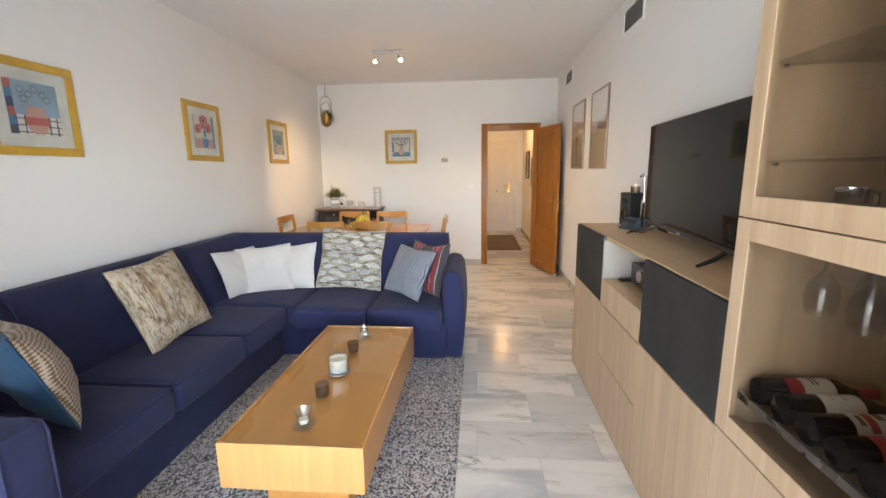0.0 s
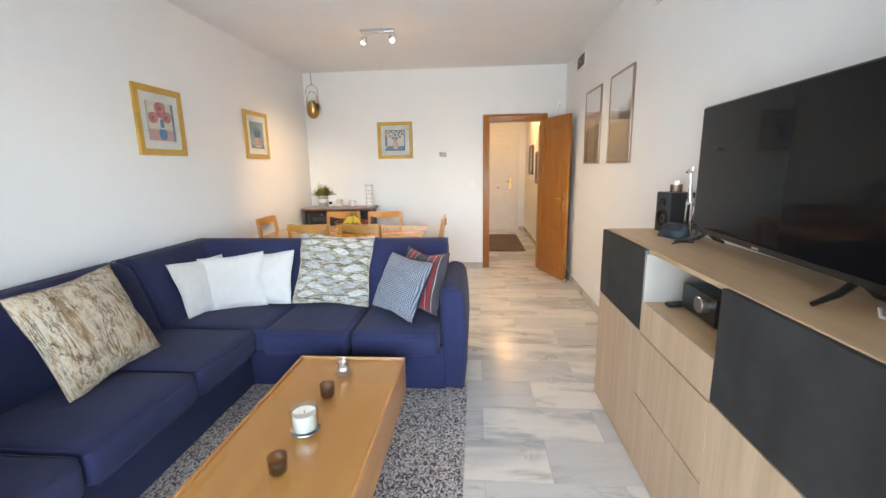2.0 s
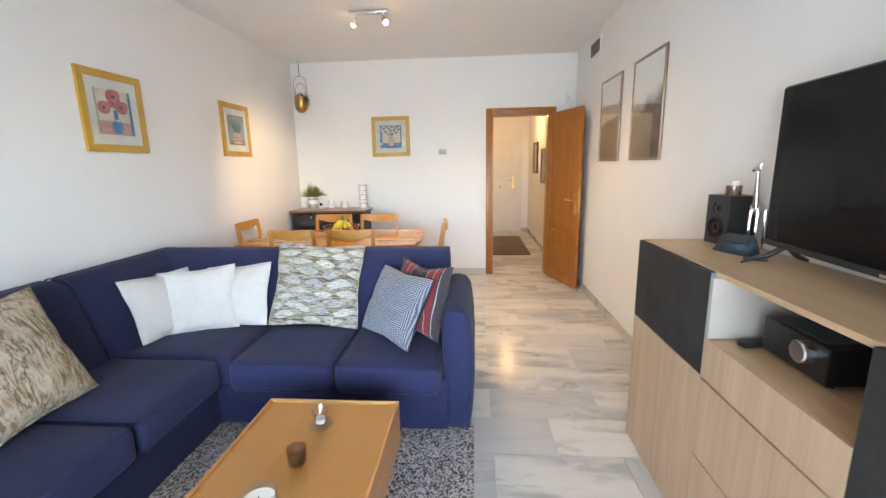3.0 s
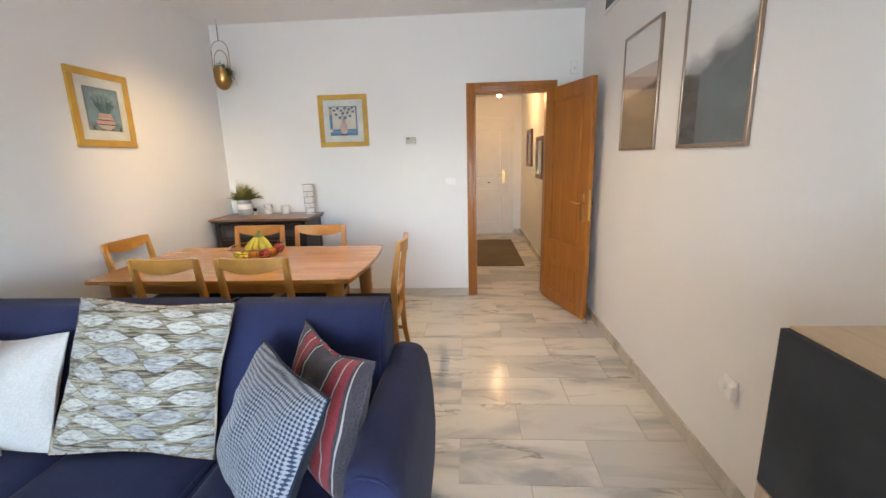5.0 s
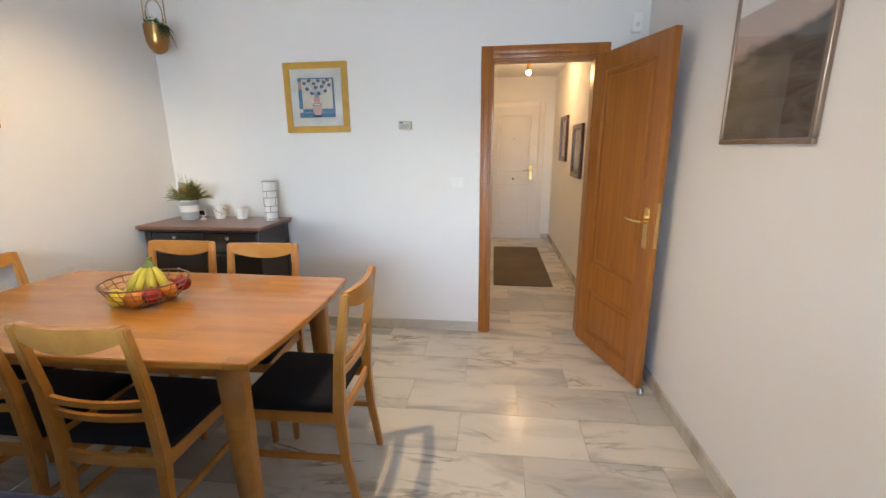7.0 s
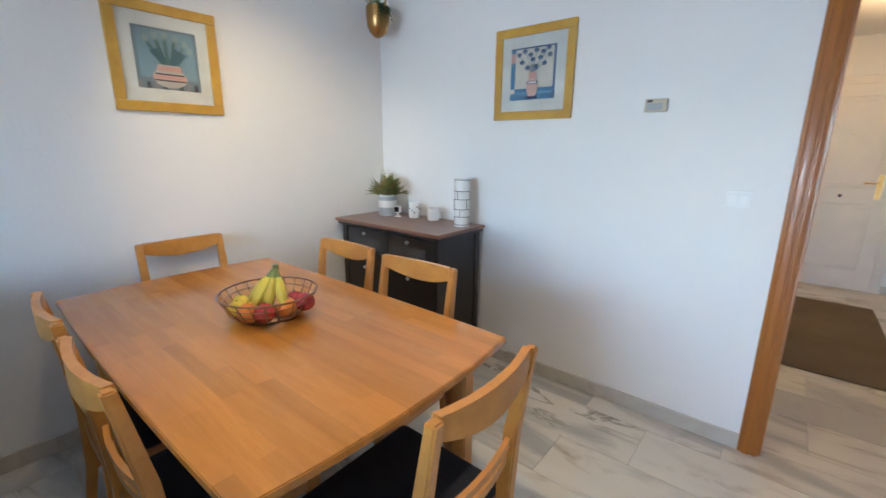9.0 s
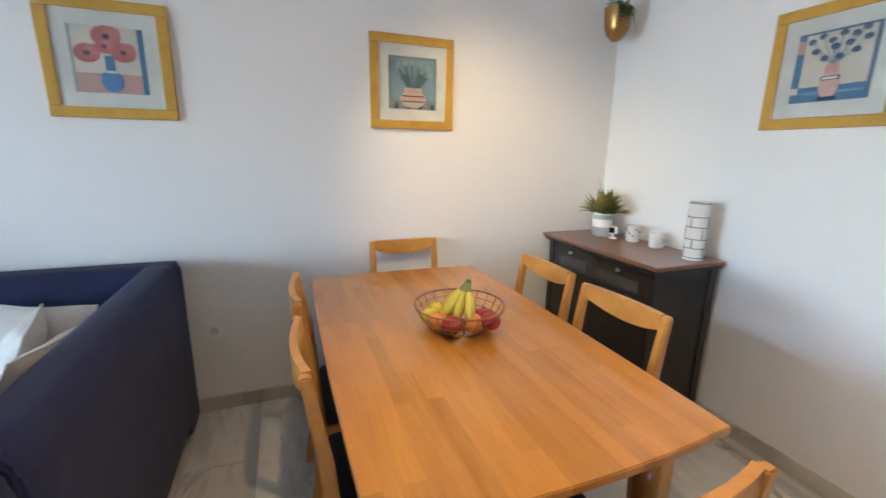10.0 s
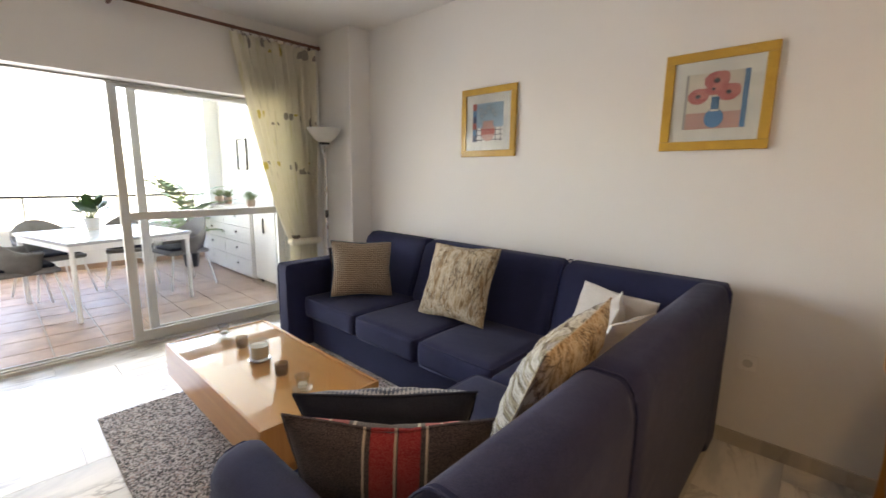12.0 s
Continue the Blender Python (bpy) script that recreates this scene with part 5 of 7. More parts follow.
for i in range(1, 12):
    u = 1 - 2 * i / 12
    out.append((-hw - 0.030 * (1 - u * u), u * hd))
dt = thing("dining_table", "beech dining table with softly bowed edges", "dining table", pose(tx, ty, 0))
part("tabletop", slab(out, DZ - 0.024, DZ, 0.003), BEECH_TOP, dt)
part("apron", box(-hw + 0.16, hw - 0.16, -hd + 0.085, -hd + 0.107, DZ - 0.105, DZ - 0.025, 0.003), BEECH, dt)
part("apron", box(-hw + 0.16, hw - 0.16, hd - 0.107, hd - 0.085, DZ - 0.105, DZ - 0.025, 0.003), BEECH, dt)
part("apron", box(-hw + 0.110, -hw + 0.132, -hd + 0.13, hd - 0.13, DZ - 0.105, DZ - 0.025, 0.003), BEECH, dt)
part("apron", box(hw - 0.132, hw - 0.110, -hd + 0.13, hd - 0.13, DZ - 0.105, DZ - 0.025, 0.003), BEECH, dt)
for sx in (-1, 1):
    for sy in (-1, 1):
        b = bmesh.new()
        bmesh.ops.create_cube(b, size=1)
        for v in b.verts:
            top = v.co.z > 0
            k = 0.098 if top else 0.060
            v.co = Vector((v.co.x * k + sx * (hw - (0.125 if top else 0.105)), v.co.y * 0.052 + sy * (hd - (0.098 if top else 0.088)), (v.co.z + 0.5) * (DZ - 0.026)))
        bmesh.ops.bevel(b, geom=list(b.edges), offset=0.005, segments=2, affect="EDGES")
        part("leg", b, BEECH, dt)


def bow(p0, p1, sag, h0, h1, thick, n=8, dip=0.0):
    """A curved rail from p0 to p1 that bows by sag along -y; h0, h1: its lower and upper edge; dip: its lower edge rises in the middle."""
    b = bmesh.new()
    rows = []
    for i in range(n + 1):
        u = i / n
        x = p0 + (p1 - p0) * u
        k = 1 - (2 * u - 1) ** 2
        y = -sag * k
        rows.append([b.verts.new(q) for q in ((x, y - thick / 2, h0 - dip * k), (x, y + thick / 2, h0 - dip * k), (x, y + thick / 2, h1 - 0.004 * k), (x, y - thick / 2, h1 - 0.004 * k))])
    for a, c in zip(rows, rows[1:]):
        for k in range(4):
            b.faces.new((a[k], c[k], c[(k + 1) % 4], a[(k + 1) % 4]))
    b.faces.new(rows[0])
    b.faces.new(rows[-1][::-1])
    bmesh.ops.recalc_face_normals(b, faces=list(b.faces))
    return b


def shift(b, y, z=0.0, lean=0.0, z_ref=0.0):
    for v in b.verts:
        v.co.y += y - lean * (v.co.z - z_ref)
        v.co.z += z
    return b


def dining_chair(at, label):
    """Seat towards +Y, back at -Y."""
    ch = thing("dining_chair", label, "chair", at, "chairs round the table")
    for s in (-1, 1):
        x = s * 0.183
        post = [(x * 0.98, -0.235, 0.0), (x, -0.198, 0.22), (x, -0.185, 0.44), (x * 1.0, -0.200, 0.66), (x * 1.0, -0.238, 0.905)]
        b = bmesh.new()
        rows = []
        for i, (px, py, pz) in enumerate(post):
            wx = (0.015, 0.017, 0.018, 0.017, 0.015)[i]
            wy = (0.013, 0.017, 0.022, 0.019, 0.014)[i]
            rows.append([b.verts.new(q) for q in ((px - wx, py - wy, pz), (px + wx, py - wy, pz), (px + wx, py + wy, pz), (px - wx, py + wy, pz))])
        for a, c in zip(rows, rows[1:]):
            for k in range(4):
                b.faces.new((a[k], a[(k + 1) % 4], c[(k + 1) % 4], c[k]))
        b.faces.new(rows[0][::-1])
        b.faces.new(rows[-1])
        bmesh.ops.subdivide_edges(b, edges=[e for e in b.edges if abs(e.verts[0].co.z - e.verts[1].co.z) > 0.05], cuts=2)
        bmesh.ops.bevel(b, geom=[e for e in b.edges if e.is_manifold and e.calc_face_angle(0) > 0.9], offset=0.005, segments=2, affect="EDGES")
        part("rear_leg", b, BEECH, ch)
        part("front_leg", tube([(s * 0.185, 0.195, 0.0), (s * 0.182, 0.190, 0.20), (s * 0.18, 0.185, 0.42)], [0.014, 0.018, 0.021], 12), BEECH, ch)
        part("side_rail", box(s * 0.181 - 0.010, s * 0.181 + 0.010, -0.175, 0.175, 0.375, 0.425, 0.003), BEECH, ch)
        part("stretcher", box(s * 0.183 - 0.008, s * 0.183 + 0.008, -0.195, 0.185, 0.205, 0.232, 0.004), BEECH, ch)
    part("top_rail", shift(bow(-0.170, 0.170, 0.022, 0.856, 0.908, 0.021, 12, 0.034), -0.232, 0, 0.0), BEECH, ch)
    part("slat", shift(bow(-0.166, 0.166, 0.018, 0.615, 0.640, 0.014), -0.196), BEECH, ch)
    part("slat", shift(bow(-0.166, 0.166, 0.018, 0.562, 0.588, 0.014), -0.189), BEECH, ch)
    part("back_rail", shift(bow(-0.166, 0.166, 0.006, 0.385, 0.428, 0.018), -0.186), BEECH, ch)
    part("front_rail", box(-0.165, 0.165, 0.178, 0.197, 0.375, 0.425, 0.003), BEECH, ch)
    part("seat", soft_box(-0.205, 0.205, -0.168, 0.222, 0.426, 0.472, 0.022, 0.010, lambda p: Vector((p.x * (1 + 0.14 * (p.y - 0.0)), p.y, p.z))), SEATCLOTH, ch, "dark padded seat")
    return ch


c0 = dining_chair(pose(-0.966, 4.325, 0, 0, 0, 1), "beech ladder-back dining chair with a dark padded seat")
copy_thing(c0, pose(-1.448, 4.330, 0, 0, 0, -1))
copy_thing(c0, pose(-1.463, 4.965, 0, 0, 0, 181))
copy_thing(c0, pose(-0.955, 4.945, 0, 0, 0, 183))
tagged(copy_thing(c0, pose(-0.470, 4.612, 0, 0, 0, 91)), "beech ladder-back dining chair at the table's free end")
tagged(copy_thing(c0, pose(-1.925, 4.700, 0, 0, 0, -90)), "beech ladder-back dining chair between table and wall")

# wire bowl of fruit
fb = thing("fruit_bowl", "open copper wire bowl on the dining table", "bowl", pose(-1.215, 4.655, DZ))


def bowl_r(z):
    return 0.075 + 0.092 * math.sqrt(max(0, z) / 0.095)


part("base_ring", ring_tube(0.075, 0.004, 0.0035), WIRE, fb)
part("rim", ring_tube(0.167, 0.098, 0.0035, 36), WIRE, fb)
for z in (0.024, 0.048, 0.073):
    part("hoop", ring_tube(bowl_r(z), z, 0.0017, 30, 5), WIRE, fb)
for k in range(22):
    a = 2 * math.pi * k / 22
    part("spoke", tube([(bowl_r(z) * math.cos(a), bowl_r(z) * math.sin(a), z) for z in (0.004, 0.02, 0.045, 0.072, 0.098)], 0.0017, 5), WIRE, fb)
for k in range(4):
    a = math.pi * k / 4
    part("floor_wire", tube([(0.075 * math.cos(a), 0.075 * math.sin(a), 0.003), (-0.075 * math.cos(a), -0.075 * math.sin(a), 0.003)], 0.0017, 5), WIRE, fb)
FB = Vector((-1.215, 4.655, DZ))
bn = thing("bananas", "bunch of ripe yellow bananas with green stalk", "bananas", pose(FB.x + 0.005, FB.y + 0.03, DZ + 0.028))
for k in range(5):
    a = -2.75 + k * 0.62
    part("banana", tube([(0.095 * math.cos(a) * u ** 1.15 + 0.012 * math.cos(a) * math.sin(u * 3.1), 0.095 * math.sin(a) * u ** 1.15 + 0.012 * math.sin(a) * math.sin(u * 3.1), 0.142 - 0.118 * u) for u in (0, 0.15, 0.35, 0.55, 0.75, 0.92, 1.0)], [0.006, 0.011, 0.0165, 0.0185, 0.018, 0.012, 0.005], 9), BANANA, bn)
    part("banana_neck", tube([(0.004 * math.cos(a), 0.004 * math.sin(a), 0.148), (0.022 * math.cos(a), 0.022 * math.sin(a), 0.118)], [0.0075, 0.0135], 9), BANANA_TIP, bn, "green neck of a banana")
part("stalk", tube([(0, 0, 0.140), (0.002, 0.001, 0.164)], [0.012, 0.010], 8), BANANA_TIP, bn, "dark green stalk")
for (x, y, z, r, m, nm, lb, q) in (
        (-0.105, -0.055, 0.040, 0.030, LEMON, "lemon", "yellow lemon in the wire bowl", (1.25, 1, 1)),
        (-0.055, -0.095, 0.040, 0.030, LEMON, "lemon", "yellow lemon in the wire bowl", (1, 1.25, 1)),
        (-0.045, -0.030, 0.045, 0.031, LEMON, "lemon", "yellow lemon in the wire bowl", (1.2, 1, 1)),
        (0.015, -0.090, 0.043, 0.036, ORANGE, "orange", "orange in the wire bowl", (1, 1, 1)),
        (0.075, -0.060, 0.050, 0.037, APPLE, "apple", "red apple in the wire bowl", (1, 1, 0.92)),
        (0.080, 0.020, 0.050, 0.036, ORANGE, "orange", "orange in the wire bowl", (1, 1, 1)),
        (0.110, 0.075, 0.062, 0.036, APPLE, "apple", "red apple in the wire bowl", (1, 1, 0.92)),
        (0.025, 0.085, 0.045, 0.036, APPLE, "apple", "red apple in the wire bowl", (1, 1, 0.92))):
    fr = thing(nm, lb, nm, pose(FB.x + x, FB.y + y, DZ + z))
    part("fruit", ball(r, (0, 0, 0), q), m, fr)
    part("stem", tube([(0, 0, r * 0.86), (0.002, 0.001, r * 0.86 + 0.010)], 0.0016, 6), SOIL, fr)

# ---------------------------------------------------------------- sideboard
SX0, SX1, SY0, SY1, SZ = -2.178, -1.255, 5.655, 6.112, 0.897
sb = thing("sideboard", "black-brown sideboard with a worn brown top", "sideboard")
part("top_board", box(SX0, SX1, SY0, SY1, SZ - 0.022, SZ, 0.005), BROWNTOP, sb, "worn reddish-brown top")
part("top_moulding", box(SX0 + 0.012, SX1 - 0.012, SY0 + 0.012, SY1, SZ - 0.040, SZ - 0.0225, 0.004), BLACKWOOD, sb)
bx0, bx1, by0 = SX0 + 0.035, SX1 - 0.035, SY0 + 0.035
for x in (bx0, bx1 - 0.045):
    for y in (by0, SY1 - 0.05):
        part("leg", box(x, x + 0.045, y, y + 0.045, 0, SZ - 0.041, 0.004), BLACKWOOD, sb)
for x in (bx0 + 0.008, bx1 - 0.026):
    part("side_panel", box(x, x + 0.018, by0 + 0.045, SY1 - 0.05, 0.10, SZ - 0.041, 0.001), BLACKWOOD, sb)
part("back_panel", box(bx0 + 0.045, bx1 - 0.045, SY1 - 0.03, SY1 - 0.018, 0.10, SZ - 0.041, 0), BLACKWOOD, sb)
part("bottom_panel", box(bx0 + 0.045, bx1 - 0.045, by0 + 0.01, SY1 - 0.03, 0.10, 0.12, 0.001), BLACKWOOD, sb)
mid = (bx0 + bx1) / 2
part("centre_post", box(mid - 0.012, mid + 0.012, by0 + 0.004, by0 + 0.03, 0.12, SZ - 0.041, 0.002), BLACKWOOD, sb)
for xa, xb in ((bx0 + 0.047, mid - 0.014), (mid + 0.014, bx1 - 0.047)):
    dr = part("drawer", box(xa, xb, by0 + 0.006, by0 + 0.024, 0.70, 0.845, 0.003), BLACKWOOD, sb)
    part("drawer_window", box(xa + 0.05, xb - 0.05, by0 + 0.003, by0 + 0.0055, 0.725, 0.785, 0.0005), DIMGLASS, dr, "small glazed window in the drawer front")
    part("knob", lathe([(0, 0.022), (0.010, 0.021), (0.013, 0.014), (0.006, 0.007), (0.006, 0), (0, 0)], 14), STEEL, dr).matrix_basis = pose((xa + xb) / 2, by0 + 0.004, 0.815, 90, 0, 0)
    for z0, z1 in ((0.125, 0.40), (0.405, 0.695)):
        dr = part("drawer", box(xa, xb, by0 + 0.006, by0 + 0.024, z0, z1, 0.003), BLACKWOOD, sb)
        part("knob", lathe([(0, 0.022), (0.010, 0.021), (0.013, 0.014), (0.006, 0.007), (0.006, 0), (0, 0)], 14), STEEL, dr).matrix_basis = pose((xa + xb) / 2, by0 + 0.006, (z0 + z1) / 2 + 0.04, 90, 0, 0)


def frond(parent, name, root, tip, width, material, n=7, droop=0.25):
    """A feathery frond of paired leaflets on a curved rib."""
    a, c = Vector(root), Vector(tip)
    d = c - a
    side = d.cross(Vector((0, 0, 1)))
    side = side.normalized() if side.length > 1e-5 else Vector((1, 0, 0))
    pts = [a + d * (i / n) + Vector((0, 0, -droop * d.length * (i / n) ** 2 + droop * d.length * 0.6 * (i / n))) for i in range(n + 1)]
    b = tube(pts, [0.0022 * (1 - 0.7 * i / n) for i in range(n + 1)], 4)
    for i in range(1, n + 1):
        w = width * math.sin(math.pi * (0.15 + 0.80 * i / n))
        for s in (-1, 1):
            p = pts[i - 1].lerp(pts[i], 0.5)
            along = (pts[i] - pts[i - 1]).normalized()
            e = p + side * s * w + along * w * 0.7 + Vector((0, 0, -0.12 * w))
            m = p.lerp(e, 0.5) + Vector((0, 0, 0.10 * w))
            q = along * w * 0.28
            v = [b.verts.new(k) for k in (p - q * 0.5, m - q, e, m + q, p + q * 0.5)]
            b.faces.new(v)
    return part(name, b, material, parent)


rnd = random.Random(4)
pt = thing("potted_fern", "bushy green fern in a grey and white ceramic pot", "potted plant", pose(-1.985, 5.965, SZ))
part("pot", lathe([(0, 0), (0.052, 0), (0.060, 0.006), (0.066, 0.055), (0.066, 0.120), (0.061, 0.135), (0.054, 0.150), (0.050, 0.150), (0.052, 0.128), (0, 0.126)], 30), CERAMIC, pt)
part("glaze_band", lathe([(0.0605, 0.004), (0.0672, 0.055), (0.0672, 0.060), (0.0600, 0.060), (0.058, 0.006)], 30), GREYGLAZE, pt)
part("glaze_band", lathe([(0.0672, 0.108), (0.0672, 0.122), (0.0620, 0.136), (0.058, 0.134), (0.06, 0.110)], 30), GREYGLAZE, pt)
for i in range(120):
    a = rnd.uniform(0, 2 * math.pi)
    u = math.sqrt(rnd.uniform(0.03, 1.0))
    tip = (0.20 * u * math.cos(a), 0.145 * u * math.sin(a), 0.145 + rnd.uniform(0.55, 1.05) * (0.20 - 0.15 * u * u))
    frond(pt, "frond", (0.03 * math.cos(a), 0.03 * math.sin(a), 0.125), tip, rnd.uniform(0.020, 0.030), (OLIVE, LEAF, OLIVE, LEAF, OLIVE, DRYLEAF, LEAF)[i % 7], 8, rnd.uniform(0.2, 0.7))
for i in range(7):
    a = rnd.uniform(0, 2 * math.pi)
    frond(pt, "frond", (0, 0, 0.13), (0.05 * math.cos(a), 0.05 * math.sin(a), rnd.uniform(0.30, 0.36)), 0.016, OLIVE, 9, 0.1)


def cup(x, y, r, h, label, spots=False):
    g = thing("mug", label, "mug", pose(x, y, SZ))
    part("body", lathe([(0, 0), (r * 0.86, 0), (r, 0.008), (r, h), (r - 0.004, h), (r - 0.005, 0.012), (0, 0.008)], 26), CERAMIC, g)
    if spots:
        for k in range(10):
            a, z = 2.2 + 0.47 * k, 0.02 + (k * 37 % 50) / 1000 + 0.01
            part("painted_dot", ball(0.005, (r * math.cos(a), r * math.sin(a), z), (1, 1, 1), seg=8), INK, g)
    part("mug_handle", tube([(r * 0.98, 0, h * 0.8), (r + 0.024, 0, h * 0.75), (r + 0.024, 0, h * 0.35), (r * 0.98, 0, h * 0.25)], 0.0045, 8), CERAMIC, g)


cup(-1.775, 6.015, 0.040, 0.098, "white ceramic mug with small dark dots", True)
cup(-1.605, 6.02, 0.041, 0.082, "plain white ceramic cup on the sideboard")
wc = thing("webcam", "small white camera with a black face on a round foot", "camera", pose(-1.885, 5.965, SZ, 0, 0, 18))
part("foot", lathe([(0, 0), (0.024, 0), (0.024, 0.004), (0.008, 0.010), (0.007, 0.026), (0, 0.027)], 20), CERAMIC, wc)
part("shell", box(-0.023, 0.023, -0.014, 0.014, 0.027, 0.073, 0.008, 3), WHITE, wc)
part("face", box(-0.018, 0.018, -0.0165, -0.0142, 0.034, 0.068, 0.001), GLOSSBLACK, wc, "black glass face")
vs = thing("tall_vase", "tall white cylinder vase with black grid lines", "vase", pose(-1.345, 5.985, SZ))
VR, VH = 0.048, 0.285
part("body", lathe([(0, 0), (VR, 0), (VR, VH), (VR - 0.005, VH), (VR - 0.005, 0.01), (0, 0.01)], 32), CERAMIC, vs)
for z in (0.012, 0.060, 0.105, 0.165, 0.215, 0.282):
    part("line", ring_tube(VR, z, 0.0019, 32, 5), INK, vs)
for k in range(14):
    a = k * 0.85
    z0 = (0.012, 0.060, 0.105, 0.165, 0.215)[k % 5]
    z1 = (0.060, 0.105, 0.165, 0.215, 0.282)[k % 5]
    part("line", tube([(VR * math.cos(a), VR * math.sin(a), z0), (VR * math.cos(a), VR * math.sin(a), z1)], 0.0019, 5), INK, vs)

# ---------------------------------------------------------------- pictures
INKS = {}


def ink(c, rough=0.6):
    """A print colour, slightly mottled, made once."""
    if c not in INKS:
        INKS[c] = plain("print colour", c, rough, spread=0.16, depth=0.02)
    return INKS[c]


def ellipse(cx, cz, rx, rz, n=18):
    return [(cx + rx * math.cos(2 * math.pi * i / n), cz + rz * math.sin(2 * math.pi * i / n)) for i in range(n)]


def rect(x0, x1, z0, z1):
    return [(x0, z0), (x1, z0), (x1, z1), (x0, z1)]


def print_part(parent, shapes, y0):
    """One printed sheet; shapes: (outline, colour), from back to front, facing -Y."""
    b = bmesh.new()
    mats = []
    for i, (outline, colour) in enumerate(shapes):
        m = ink(colour) if isinstance(colour, tuple) else colour
        if m not in mats:
            mats.append(m)
        f = b.faces.new([b.verts.new((x, y0 - 0.00022 * i, z)) for x, z in outline])
        f.material_index = mats.index(m)
        f.normal_update()
        if f.normal.y > 0:
            f.normal_flip()
    ob = link("print", b, mats, False, False)
    ob.parent = parent
    return ob


def picture(label, at, w, h, border, moulding, mat_colour, shapes, depth=0.019, group=""):
    pc = thing("picture", label, "picture", at, group)
    for x0, x1, z0, z1 in ((-w / 2, w / 2, h / 2 - border, h / 2), (-w / 2, w / 2, -h / 2, -h / 2 + border), (-w / 2, -w / 2 + border, -h / 2 + border, h / 2 - border), (w / 2 - border, w / 2, -h / 2 + border, h / 2 - border)):
        part("frame_bar", box(x0, x1, -depth, 0, z0, z1, min(0.004, border / 4)), moulding, pc)
    part("mount", box(-w / 2 + border, w / 2 - border, -0.010, -0.002, -h / 2 + border, h / 2 - border, 0), ink(mat_colour), pc, "pale mount board")
    print_part(pc, shapes, -0.0105)
    gl = part("glazing", box(-w / 2 + border, w / 2 - border, -0.0165, -0.0150, -h / 2 + border, h / 2 - border, 0), GLASS, pc)
    gl.visible_shadow = False
    return pc


CREAM, SKYB, BLUE, NAVY, PINK, RED, WHT, GRN, DRK = (0.66, 0.62, 0.52), (0.27, 0.40, 0.50), (0.07, 0.20, 0.36), (0.03, 0.05, 0.12), (0.55, 0.32, 0.27), (0.45, 0.11, 0.085), (0.72, 0.70, 0.66), (0.10, 0.19, 0.18), (0.05, 0.05, 0.06)
MOUNT = (0.70, 0.71, 0.66)
G = 0.135

# striped jug on a checked cloth
s1 = [(rect(-G, G, -G, G), SKYB), (rect(-G, G, -G, -0.035), WHT)]
for k in range(6):
    s1.append((rect(-0.10 + k * 0.042, -0.094 + k * 0.042, -G, -0.035), DRK))
for k in range(3):
    s1.append((rect(-G, G, -0.125 + k * 0.034, -0.120 + k * 0.034), DRK))
for k, c in enumerate((RED, BLUE, NAVY, RED, BLUE, NAVY)):
    s1.append((rect(-G, -0.100, G - 0.045 * (k + 1), G - 0.045 * k), c))
s1 += [(ellipse(0.005, -0.065, 0.062, 0.068), PINK), (rect(-0.040, 0.050, -0.02, 0.010), PINK), (rect(-0.055, 0.065, -0.085, -0.045), RED)]
for x, z in ((-0.06, 0.09), (-0.02, 0.07), (0.01, 0.10), (0.05, 0.075), (0.07, 0.05), (-0.05, 0.045)):
    s1 += [(ellipse(x, z, 0.020, 0.020, 10), (0.20, 0.28, 0.34)), (ellipse(x, z, 0.012, 0.010, 8), (0.38, 0.44, 0.48))]
# poppies in a blue vase
s2 = [(rect(-G, G, -G, G), CREAM), (rect(-G, G, -G, -0.055), PINK), (rect(G - 0.022, G, -G, G), BLUE), (rect(-G, -G + 0.012, -G, G), (0.35, 0.35, 0.33))]
for x, z, r in ((-0.075, 0.025, 0.048), (0.0, 0.095, 0.055), (0.055, 0.035, 0.050), (-0.01, 0.055, 0.036)):
    s2 += [(ellipse(x, z, r, r * 0.82, 11), (0.48, 0.13, 0.12)), (ellipse(x + r * 0.4, z + r * 0.25, r * 0.6, r * 0.55, 9), (0.55, 0.20, 0.17)), (ellipse(x, z, r * 0.26, r * 0.22, 9), DRK)]
s2 += [(rect(-0.014, 0.020, -0.045, 0.018), BLUE), (ellipse(0.003, -0.085, 0.042, 0.046), (0.06, 0.22, 0.44)), (rect(-0.016, 0.022, -0.052, -0.042), WHT)]
# tulips in a striped pot
s3 = [(rect(-G, G, -G, G), (0.17, 0.22, 0.25)), (rect(-G + 0.015, G - 0.012, -0.085, G - 0.010), (0.20, 0.31, 0.37))]
for k in range(8):
    s3.append((rect(-G + k * 0.034, -G + k * 0.034 + 0.017, -G, -0.105), DRK if k % 2 else (0.25, 0.23, 0.22)))
for k, (x, z) in enumerate(((-0.085, 0.085), (-0.045, 0.098), (-0.005, 0.105), (0.04, 0.098), (0.08, 0.080), (0.1, 0.05))):
    s3 += [([(x * 0.25 - 0.008, -0.03), (x * 0.25 + 0.012, -0.03), (x * 0.9 + 0.006, z - 0.01), (x * 0.9 - 0.010, z - 0.02)], GRN), (ellipse(x, z, 0.014, 0.017, 9), (0.29, 0.36, 0.35))]
s3 += [([(-0.075, 0.03), (-0.02, -0.03), (0.0, -0.03), (-0.03, 0.05)], (0.07, 0.14, 0.17)), ([(0.08, 0.03), (0.02, -0.03), (0.0, -0.03), (0.03, 0.055)], (0.07, 0.14, 0.17))]
